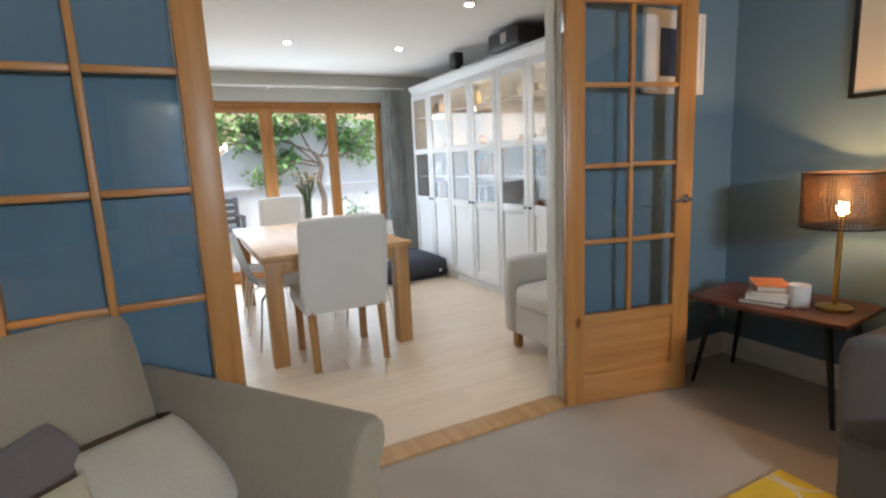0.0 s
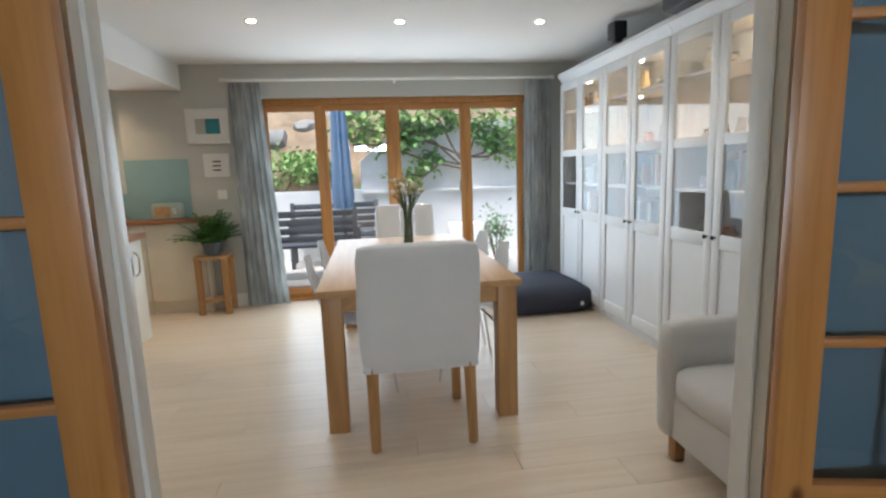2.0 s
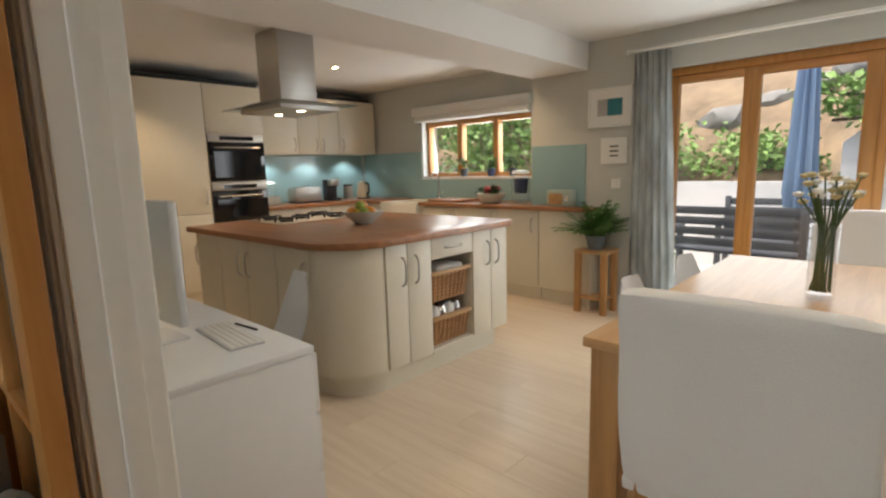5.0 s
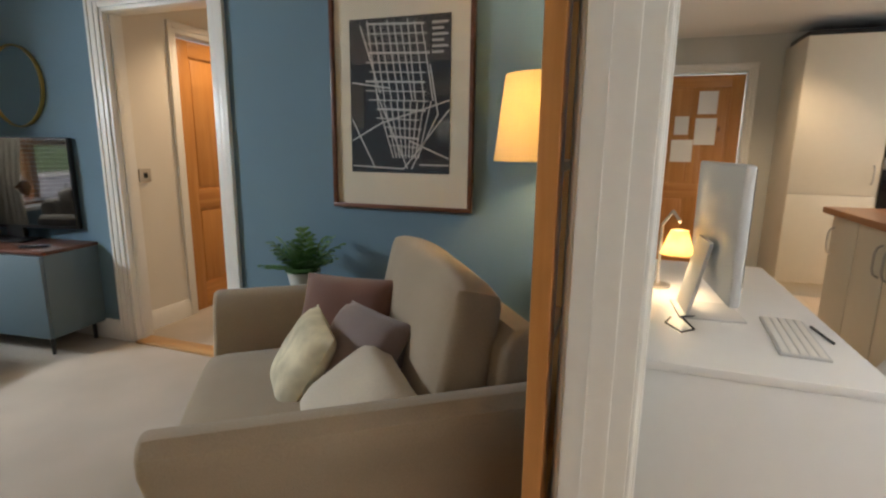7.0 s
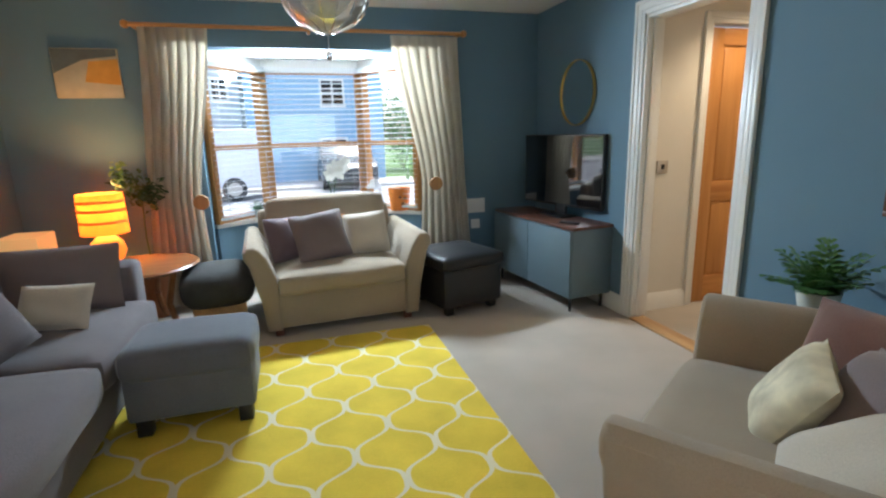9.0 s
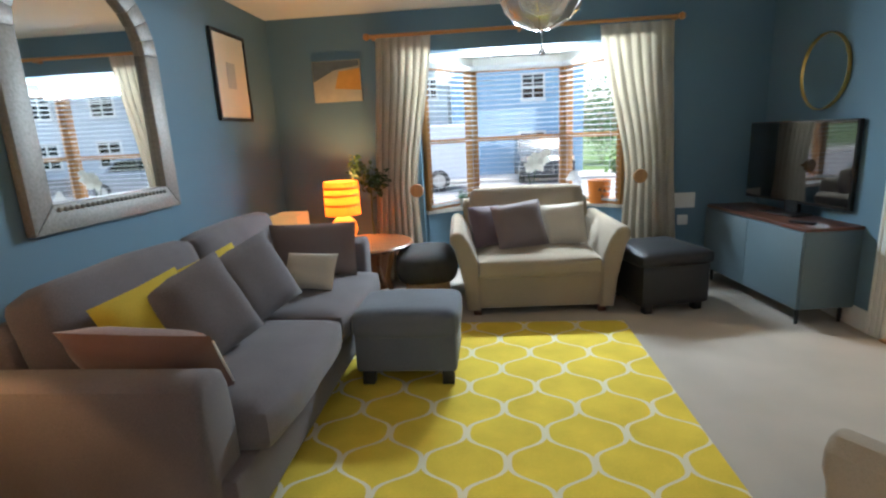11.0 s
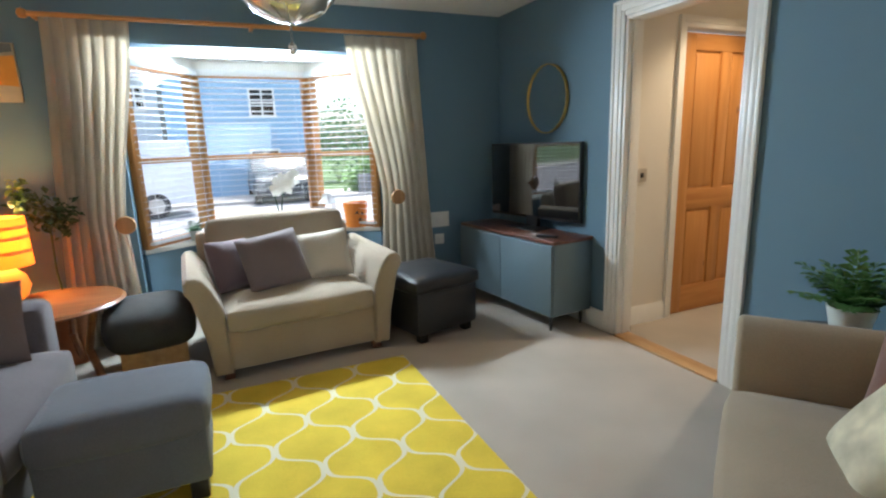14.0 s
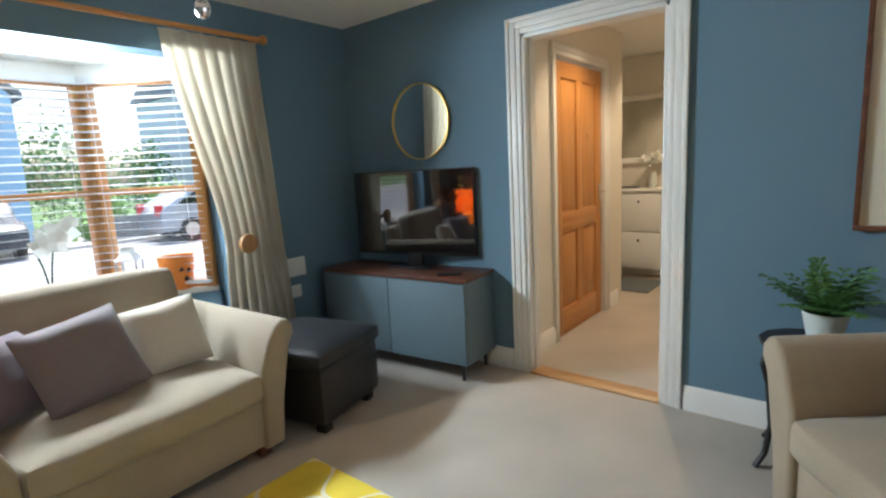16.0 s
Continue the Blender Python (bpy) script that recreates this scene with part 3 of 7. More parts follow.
panel_door("door_hall", pose(-0.615, 0.262, 0, 0, 0, 0), 0.84, 1.975, "closed four-panel knotty pine door in the hall")
panel_door("door_kitchen", pose(-3.52, 3.515, 0, 0, 0, -90), 0.77, 1.98, "four-panel pine door with papers pinned to it")
architrave("trim_kitchen_door", "y", 3.50, 4.30, 2.0, -3.5, 1, 0.08)


# ---- windows ----
def window_segment(name, p, q, z0, z1, mid, label):
    """A sash window from p to q in plan, with a meeting rail at height mid."""
    p, q = Vector((*p, 0)), Vector((*q, 0))
    L = (q - p).length
    a = math.degrees(math.atan2(q.y - p.y, q.x - p.x))
    w = thing(name, pose(p.x, p.y, 0, 0, 0, a), label, "window")
    tagged(w, kind="structure")
    f = 0.055
    part("window_frame", box(0, f, -0.05, 0.05, z0, z1, bev=0.004), FRAMEW, w)
    part("window_frame", box(L - f, L, -0.05, 0.05, z0, z1, bev=0.004), FRAMEW, w)
    for a0, a1 in ((z0, z0 + 0.05), (mid - 0.02, mid + 0.02), (z1 - 0.05, z1)):
        part("rail", box(f, L - f, -0.035, 0.035, a0, a1, bev=0.004), PINEX, w)
    for a0, a1 in ((z0 + 0.05, mid - 0.02), (mid + 0.02, z1 - 0.05)):
        g = part("pane", box(f, L - f, -0.003, 0.003, a0, a1), GLASS, w)
        g.visible_shadow = False
    return w, L


def blind(parent_m, L, z0, z1, label):
    b = thing("venetian_blind", parent_m, label, "blind", "blinds of the bay window")
    part("head_rail", box(0.01, L - 0.01, 0.055, 0.105, z1 - 0.045, z1, bev=0.004), SLATW, b)
    n = int((z1 - 0.06 - z0) / 0.046)
    me = mesh("slat", moved(box(0.012, L - 0.012, -0.025, 0.025, -0.0012, 0.0012, bev=0.0008, seg=1), pose(0, 0, 0, 5, 0, 0)), SLATW)
    for i in range(n):
        s = new("slat", me)
        s.parent = b
        s.location = (0, 0.082, z0 + 0.02 + i * 0.046)
    part("bottom_rail", box(0.012, L - 0.012, 0.06, 0.104, z0 - 0.016, z0 + 0.004, bev=0.003), SLATW, b)
    for x in (0.14 * L, 0.86 * L):
        part("ladder_cord", box(x - 0.001, x + 0.001, 0.081, 0.083, z0, z1 - 0.04), SLATW, b)


WZ0, WZ1 = 0.62, 1.93
corners = [(BX1, YS - 0.15), (BM1, BY), (BM0, BY), (BX0, YS - 0.15)]
for i in range(3):
    w, L = window_segment(f"window_bay_{i + 1}", corners[i + 1], corners[i], WZ0, WZ1, 1.245, "stained wooden sash window of the bay")
    mw = w.matrix_world.copy()
    blind(mw, L, WZ0 + 0.05, WZ1, "white slatted venetian blind, lowered with open slats")
for i, (p, q) in enumerate(zip(corners, corners[1:])):
    v = Vector((q[0] - p[0], q[1] - p[1], 0))
    m = pose(p[0], p[1], 0, 0, 0, math.degrees(math.atan2(v.y, v.x)))
    bm = moved(box(-0.03, v.length + 0.03, -0.06, 0.12, 0, WZ0 - 0.03), m)
    struct(f"wall_bay_below_{i + 1}", bm, BLUE, "low blue wall under the bay window", "wall")
    bm = moved(box(-0.03, v.length + 0.03, -0.055, 0.12, WZ1, BH + 0.1), m)
    struct(f"trim_bay_head_{i + 1}", bm, GLOSS, "white painted head over the bay window", "trim")
sill = [(BX1, YS - 0.02), (BX1, YS - 0.16), (BM1 + 0.02, BY - 0.05), (BM0 - 0.02, BY - 0.05), (BX0, YS - 0.16), (BX0, YS - 0.02)]
inner = [(BX1 - 0.02, YS - 0.12), (BM1 - 0.09, BY + 0.22), (BM0 + 0.09, BY + 0.22), (BX0 + 0.02, YS - 0.12)]
struct("sill_bay", prism([(BX1, YS - 0.15), (BM1, BY), (BM0, BY), (BX0, YS - 0.15)] + inner[::-1], "z", WZ0 - 0.03, WZ0 + 0.002), GLOSS, "white painted deep bay window sill", "sill")
struct("ceiling_bay", prism([(BX1 + 0.1, YS - 0.13), (BM1 + 0.08, BY - 0.12), (BM0 - 0.08, BY - 0.12), (BX0 - 0.1, YS - 0.13)], "z", BH, BH + 0.12), CEILW, "white painted ceiling of the bay", "ceiling")

# patio doors
pd = thing("window_patio", pose(0, YN + 0.12, 0), "stained wooden folding patio doors in four panels", "patio doors")
tagged(pd, kind="structure")
part("head", box(PD0, PD1, -0.05, 0.05, PDH - 0.06, PDH, bev=0.004), FRAMEW, pd)
part("sill", box(PD0, PD1, -0.06, 0.06, 0, 0.045, bev=0.004), FRAMEW, pd)
edges = [PD0 + 0.02, 1.425, 2.155, 2.89, PD1 - 0.02]
for i in range(4):
    a, b = edges[i], edges[i + 1]
    dr = part("door_panel", box(a, a + 0.055, -0.035, 0.035, 0.045, PDH - 0.06, bev=0.004), FRAMEW, pd)
    part("stile", box(b - 0.055 - (0.03 if i == 1 else 0), b, -0.035, 0.035, 0.045, PDH - 0.06, bev=0.004), FRAMEW, dr)
    part("rail", box(a + 0.055, b - 0.055, -0.03, 0.03, 0.045, 0.13, bev=0.004), PINEX, dr)
    part("rail", box(a + 0.055, b - 0.055, -0.03, 0.03, PDH - 0.12, PDH - 0.06, bev=0.004), PINEX, dr)
    g = part("pane", box(a + 0.055, b - 0.055, -0.004, 0.004, 0.13, PDH - 0.12), GLASS, dr)
    g.visible_shadow = False
# kitchen window
kw = thing("window_kitchen", pose(0, KY + 0.14, 0), "stained wooden three-light kitchen window", "window")
tagged(kw, kind="structure")
for z0, z1 in ((KWS, KWS + 0.05), (KWH - 0.06, KWH)):
    part("window_frame", box(KW0, KW1, -0.04, 0.04, z0, z1, bev=0.004), PINEX, kw)
ks = [KW0, KW0 + 0.54, KW0 + 1.08, KW1]
for x in ks:
    part("mullion", box(max(KW0, x - 0.035), min(KW1, x + 0.035), -0.045, 0.045, KWS, KWH, bev=0.004), FRAMEW, kw)
for a, b in zip(ks, ks[1:]):
    g = part("pane", box(a, b, -0.003, 0.003, KWS, KWH), GLASS, kw)
    g.visible_shadow = False
struct("sill_kitchen", box(KW0 - 0.0, KW1 + 0.0, KY - 0.02, KY + 0.1, KWS - 0.025, KWS + 0.003, bev=0.004), GLOSS, "white kitchen window sill", "sill")
b = thing("roller_blind", pose(0, KY - 0.045, 0), "white pelmet box of the kitchen blind, rolled up", "blind")
part("cassette", box(KW0 - 0.1, KW1 + 0.02, -0.04, 0.04, 1.93, 2.04, bev=0.012), GLOSS, b)
part("roll", box(KW0 - 0.08, KW1, -0.025, 0.03, 1.86, 1.93, bev=0.02), PAPER, b)
struct("splashback_nib", box(-0.392, 0.17, YN - 0.008, YN - 0.001, 0.91, 1.47), GLASSB, "pale blue glass splashback on the wall end", "splashback")
struct("splashback_north", box(-3.46, -0.40, KY - 0.010, KY - 0.002, 0.91, 1.15), GLASSB, "pale blue glass splashback under the window", "splashback")
struct("splashback_north_side", box(-3.46, KW0 - 0.02, KY - 0.010, KY - 0.002, 1.152, 1.50), GLASSB, "pale blue glass splashback beside the window", "splashback")
struct("splashback_west", box(-3.498, -3.490, 5.86, KY - 0.012, 0.91, 1.50), GLASSB, "pale blue glass splashback behind the worktop", "splashback")
struct("splashback_nib_side", box(-0.398, -0.391, YN, KY - 0.012, 0.91, 1.47), GLASSB, "pale blue glass splashback on the wall return", "splashback")

# ---- living room ----
single("rug", box(1.39, 3.18, 0.03, 2.28, 0.0, 0.014, bev=0.004), RUG, "yellow rug with an off-white ogee trellis pattern", "rug")


def cushion(m, w, h, d, material, label, seed=0, piping=None):
    c = single("cushion", moved(pillow(w, h, d, seed=seed), Matrix()), material, label, "cushion")
    c.matrix_world = m
    return c


def loveseat(m, label):
    s = thing("loveseat", m, label, "loveseat", "matching beige loveseats")
    part("base", box(-0.50, 0.50, -0.51, 0.40, 0.055, 0.30, bev=0.02), LINEN, s)
    arm = [(0.43, 0.05), (0.525, 0.05), (0.545, 0.25), (0.60, 0.50), (0.632, 0.555), (0.632, 0.60), (0.605, 0.628), (0.565, 0.632), (0.53, 0.61), (0.49, 0.55), (0.44, 0.42)]
    for k in (-1, 1):
        part("arm", prism([(k * x, z) for x, z in arm], "y", -0.54, 0.40, bev=0.022, seg=3), LINEN, s)
    back = [(0.22, 0.05), (0.40, 0.05), (0.44, 0.62), (0.44, 0.72), (0.40, 0.755), (0.34, 0.75), (0.30, 0.70)]
    part("back", prism(back, "x", -0.53, 0.53, bev=0.03, seg=3), LINEN, s)
    part("seat_cushion", soft(-0.435, 0.435, -0.555, 0.20, 0.285, 0.43, 0.04, 0.018, 1), LINEN, s)
    bc = moved(soft(-0.46, 0.46, -0.085, 0.085, -0.20, 0.21, 0.05, 0.015, 4), pose(0, 0.225, 0.645, -13, 0, 0))
    part("back_cushion", bc, LINEN, s)
    for x in (-0.45, 0.45):
        for y in (-0.46, 0.36):
            part("foot", box(x - 0.03, x + 0.03, y - 0.03, y + 0.03, 0, 0.06, bev=0.006), WALNUT, s)
    return s


LA = pose(0.793, 2.458, 0, 0, 0, 36)
LB = pose(1.965, -0.655, 0, 0, 0, 183)
loveseat(LA @ Matrix.Diagonal((0.965, 1, 1.04, 1)), "beige linen loveseat with flared arms set across the corner")
loveseat(LB, "beige linen loveseat with flared arms before the bay window")
cushion(LA @ pose(-0.22, -0.03, 0.58, -24, 0, 58), 0.40, 0.38, 0.15, BROWNC, "dark brown cushion on the corner loveseat", 1)
cushion(LA @ pose(0.06, -0.02, 0.56, -34, 0, 26), 0.36, 0.34, 0.16, TAUPE, "taupe cushion on the corner loveseat", 2)
cushion(LA @ pose(0.28, -0.06, 0.515, -54, 6, 6), 0.38, 0.34, 0.15, OATC, "oatmeal cushion on the corner loveseat", 3)
PATC = mat("pale_leaf_pattern", (0.58, 0.53, 0.38), 0.92, grain=9, vary=0.35, bump=0.2, blotch=14)
cushion(LA @ pose(-0.03, -0.20, 0.54, -32, 4, 6), 0.32, 0.31, 0.12, PATC, "pale patterned cushion with yellow leaves on the corner loveseat", 4)
cushion(LB @ pose(-0.34, -0.06, 0.585, -20, 4, 38), 0.33, 0.33, 0.15, PLUM, "plum cushion on the window loveseat", 5)
cushion(LB @ pose(-0.10, -0.16, 0.60, -26, -7, 8), 0.39, 0.37, 0.16, TAUPE, "taupe cushion on the window loveseat", 6)
cushion(LB @ pose(0.25, -0.10, 0.585, -22, -5, -8), 0.33, 0.33, 0.14, OATC, "oatmeal cushion on the window loveseat", 7)


def grey_sofa(m):
    s = thing("sofa", m, "grey velour two-seat sofa along the blue wall", "sofa")
    hw = 1.13
    part("base", box(-hw + 0.04, hw - 0.04, -0.46, 0.46, 0.05, 0.27, bev=0.02), CHARCOAL, s)
    arm = [(0.93, 0.04), (1.11, 0.04), (1.135, 0.30), (1.145, 0.55), (1.13, 0.60), (1.09, 0.625), (1.02, 0.625), (0.965, 0.60), (0.945, 0.55), (0.93, 0.4)]
    for k in (-1, 1):
        part("arm", prism([(k * x, z) for x, z in arm], "y", -0.405, 0.46, bev=0.035, seg=3), CHARCOAL, s)
    part("back", prism([(0.24, 0.05), (0.46, 0.05), (0.49, 0.66), (0.46, 0.73), (0.40, 0.74), (0.34, 0.70)], "x", -1.0, 1.0, bev=0.03, seg=3), CHARCOAL, s)
    for k in (-1, 1):
        a, b = sorted((k * 0.005, k * 0.93))
        part("seat_cushion", soft(a, b, -0.51, 0.26, 0.25, 0.42, 0.05, 0.025, k + 3), CHARCOAL, s)
        part("back_cushion", moved(soft(a - k * 0.465, b - k * 0.465, -0.10, 0.10, -0.24, 0.23, 0.06, 0.025, k + 8), pose(k * 0.465, 0.26, 0.62, -16, 0, 0)), CHARCOAL, s)
    for x in (-1.0, 1.0):
        for y in (-0.4, 0.4):
            part("foot", box(x - 0.03, x + 0.03, y - 0.03, y + 0.03, 0, 0.06, bev=0.006), WALNUT, s)
    return s


GS = pose(3.56, 0.97, 0, 0, 0, -90)
grey_sofa(GS)


for x, sd in ((-0.50, 1), (-0.01, 2)):
    cushion(GS @ pose(x - 0.15, 0.02, 0.615, -22, -8, -14), 0.40, 0.39, 0.10, MUSTARD, "mustard yellow cushion behind a grey one on the sofa", sd + 20)
    cushion(GS @ pose(x, -0.07, 0.63, -24, -12, -20), 0.42, 0.40, 0.13, CHARCOAL, "grey velour cushion leaning on a mustard one", sd)
cushion(GS @ pose(0.47, -0.18, 0.54, -32, 0, -100), 0.34, 0.23, 0.11, OATC, "small oatmeal cushion on the grey sofa", 9)
cushion(GS @ pose(0.78, -0.10, 0.60, -14, 0, -86), 0.58, 0.36, 0.13, TAUPE, "charcoal cushion against the sofa arm", 10)
bc_ = cushion(GS @ pose(-0.86, -0.08, 0.565, -36, -5, 97), 0.50, 0.40, 0.14, BROWNC, "brown cushion with a white zip on the grey sofa", 11)
part("zip", pipe([(-0.235, -0.02, 0.13), (-0.225, -0.03, 0.0), (-0.232, -0.02, -0.15)], 0.006, 6), PAPER, bc_, "white zip edge")

p = thing("footstool", pose(2.745, 0.735, 0), "slate grey upholstered footstool on black block feet", "footstool")
part("body", box(-0.27, 0.27, -0.215, 0.215, 0.09, 0.36, bev=0.02), POUFM, p)
part("top_pad", soft(-0.28, 0.28, -0.225, 0.225, 0.27, 0.425, 0.05, 0.012, 2), POUFM, p)
for x in (-0.22, 0.21):
    for y in (-0.17, 0.17):
        part("leg", box(x - 0.032, x + 0.032, y - 0.032, y + 0.032, 0.014, 0.095, bev=0.006), BLACK, p)

o = thing("ottoman", pose(1.06, -0.40, 0, 0, 0, 14), "black leather storage ottoman beside the loveseat", "ottoman")
part("body", soft(-0.26, 0.26, -0.28, 0.28, 0.05, 0.36, 0.035, 0.012, 5), LEATHER, o)
part("lid", soft(-0.275, 0.275, -0.295, 0.295, 0.34, 0.44, 0.035, 0.015, 6), LEATHER, o)
for x in (-0.19, 0.19):
    for y in (-0.22, 0.22):
        part("leg", box(x - 0.03, x + 0.03, y - 0.03, y + 0.03, 0, 0.06, bev=0.004), BLACK, o)

# television and its unit
TVM = pose(0.0, 0.13, 0, 0, 0, 6)
TVS = pose(0.04, 0.034, 0, 0, 0, 12.3)
u = thing("media_unit", TVM, "blue-grey media unit with a walnut top on black legs", "cabinet")
ul = 1.14
part("body", box(0.0, 0.355, -ul, 0, 0.115, 0.615, bev=0.004), TVUNIT, u)
part("top", box(0.0, 0.362, -ul - 0.004, 0.004, 0.617, 0.640, bev=0.003), WALNUT, u, "dark wooden top")
for a, b in ((-ul + 0.004, -ul / 2 - 0.003), (-ul / 2 + 0.003, -0.004)):
    part("door", box(0.357, 0.374, a, b, 0.118, 0.612, bev=0.002), TVUNIT, u)
for x in (0.04, 0.32):
    for y in (-ul + 0.06, -0.06):
        part("leg", rod((x, y, 0), (x, y, 0.12), 0.011, 0.014), IRON, u)
tv = thing("television", TVS, "flat black television standing on the media unit", "television")
part("bezel", box(-0.035, 0.0, -0.915, 0.0, 0.715, 1.285, bev=0.006), BLACK, tv)
TVGLASS = mat("television_glass", (0.006, 0.006, 0.008), 0.05, vary=0.05, bump=0, spec=1.0)
TVGLASS.node_tree.nodes["Principled BSDF"].inputs["Coat Weight"].default_value = 1.0
part("screen", box(0.0005, 0.003, -0.905, -0.01, 0.735, 1.277), TVGLASS, tv, "dark glossy screen")
part("housing", box(-0.055, -0.035, -0.70, -0.25, 0.78, 1.10, bev=0.008), BLACK, tv)
part("stand_neck", box(-0.035, 0.0, -0.52, -0.40, 0.648, 0.74, bev=0.006), BLACK, tv)
part("stand_foot", box(-0.04, 0.12, -0.62, -0.30, 0.641, 0.652, bev=0.004), BLACK, tv)
rc = single("remote_control", moved(box(-0.02, 0.02, -0.075, 0.075, 0, 0.016, bev=0.005), TVM @ pose(0.27, -0.16, 0.641, 0, 0, 30)), BLACK, "black remote control on the media unit", "remote control")
rm = thing("round_mirror", pose(0.004, -0.405, 1.60, 0, 90, 0), "round wall mirror with a thin brass rim", "mirror")
part("rim", lathe([(0.243, 0), (0.25, 0), (0.25, 0.022), (0.243, 0.022)], n=64), BRASS, rm)
part("mirror_glass", lathe([(0.242, 0.003), (0.242, 0.012)], n=64), MIRROR, rm)


def outlet(name, m, w, h, material, label):
    t = thing(name, m, label, "socket" if "socket" in name else "switch")
    part("plate", box(-w / 2, w / 2, -0.012, 0, -h / 2, h / 2, bev=0.003), material, t)
    part("rocker", box(-w * 0.16, w * 0.16, -0.016, -0.011, -h * 0.2, h * 0.2, bev=0.002), BLACK if material is not GLOSS else PAPER, t)


outlet("light_switch", pose(-0.26, 0.281, 1.05, 0, 0, 180), 0.086, 0.086, STEEL, "brushed steel light switch on the cream hall wall")
outlet("wall_socket", pose(0.62, YS + 0.001, 0.49, 0, 0, 180), 0.086, 0.086, GLOSS, "white wall socket on the blue wall")
outlet("wall_socket", pose(0.0015, 3.03, 0.44, 0, 0, 90), 0.146, 0.086, IRON, "black double wall socket behind the loveseat")
outlet("wall_socket", pose(0.62, YS + 0.001, 0.66, 0, 0, 180), 0.19, 0.13, GLOSS, "white control panel on the blue wall")

# framed map
mp_ = thing("framed_map", pose(0.002, 2.252, 0), "large framed black street map in a wide cream mount", "picture")
fw, z0, z1 = 0.36, 0.955, 1.985
for a, b, c, d in ((-fw, fw, z0, z0 + 0.02), (-fw, fw, z1 - 0.02, z1), (-fw, -fw + 0.02, z0 + 0.02, z1 - 0.02), (fw - 0.02, fw, z0 + 0.02, z1 - 0.02)):
    part("frame", box(0, 0.03, a, b, c, d, bev=0.003), WALNUT, mp_)
part("mount", box(0, 0.012, -fw + 0.02, fw - 0.02, z0 + 0.02, z1 - 0.02), PAPERY, mp_)
pr = part("print", box(0.012, 0.0145, -0.258, 0.248, 1.13, 1.83), INK, mp_)
bm = None
R = random.Random(5)


def street(y0, a0, y1, a1, w, bm, lift=0.0):
    d = Vector((0, y1 - y0, a1 - a0))
    n = Vector((0, -d.z, d.y)).normalized() * w / 2
    t = bmesh.new()
    x = 0.0152 + lift
    vs = [t.verts.new((x, y0 + n.y, a0 + n.z)), t.verts.new((x, y1 + n.y, a1 + n.z)), t.verts.new((x, y1 - n.y, a1 - n.z)), t.verts.new((x, y0 - n.y, a0 - n.z))]
    t.faces.new(vs)
    return merge(bm, t)


for i in range(9):
    y = -0.165 + i * 0.034
    bm = street(y, 1.82 - 0.01 * (i % 3), y + 0.05 + R.uniform(-0.01, 0.01), 1.46, 0.0065, bm)
    bm = street(y + 0.05, 1.46, 0.03 + (i - 4) * 0.016, 1.20, 0.006, bm)
for i in range(15):
    z = 1.80 - i * 0.042
    k = max(0.0, (1.5 - z) * 0.35)
    bm = street(-0.18 + k * 1.3 + R.uniform(0, 0.03), z + 0.006, 0.15 - k * 0.5 - R.uniform(0, 0.03), z - 0.006, 0.005 if i % 3 else 0.009, bm, 0.0002)
for a in ((-0.25, 1.55, -0.05, 1.52), (-0.25, 1.28, -0.10, 1.36), (-0.10, 1.36, 0.245, 1.46), (0.02, 1.15, 0.245, 1.42), (0.02, 1.15, -0.25, 1.16), (0.05, 1.28, 0.245, 1.20), (-0.25, 1.38, -0.13, 1.15), (0.15, 1.62, 0.19, 1.40), (0.19, 1.40, 0.06, 1.15), (-0.2, 1.8, -0.1, 1.5), (-0.12, 1.5, 0.04, 1.15), (0.10, 1.17, 0.245, 1.17)):
    bm = street(*a, 0.007, bm, 0.0004)
part("street_lines", bm, LINEM, pr, "pale grey street grid")
for i in range(6):
    part("caption_bar", box(0.0146, 0.0156, 0.16, 0.235 - 0.02 * (i % 2), 1.79 - i * 0.025, 1.80 - i * 0.025), LINEM, pr)
g = part("glazing", box(0.020, 0.022, -fw + 0.02, fw - 0.02, z0 + 0.02, z1 - 0.02), GLASS, mp_)
g.visible_shadow = False

# floor lamp
fl = thing("floor_lamp", pose(0.30, 2.97, 0), "brass floor lamp with a lit cream drum shade", "lamp")
part("base", lathe([(0.0, 0), (0.13, 0), (0.13, 0.015), (0.02, 0.028), (0.012, 0.05)]), BRASS, fl)
part("pole", rod((0, 0, 0.03), (0, 0, 1.30), 0.011), BRASS, fl)
part("shade", lathe([(0.185, 1.205), (0.15, 1.515), (0.147, 1.515), (0.182, 1.206)], n=48), SHADEY, fl, "cream cloth shade, glowing")
part("bulb", lathe([(0.001, 1.36), (0.03, 1.38), (0.035, 1.41), (0.02, 1.45), (0.001, 1.46)]), BULBW, fl)
lamp("floor_lamp_light", "POINT", pose(0.30, 2.97, 1.38), 10.5, (1.0, 0.74, 0.42), 0.05)


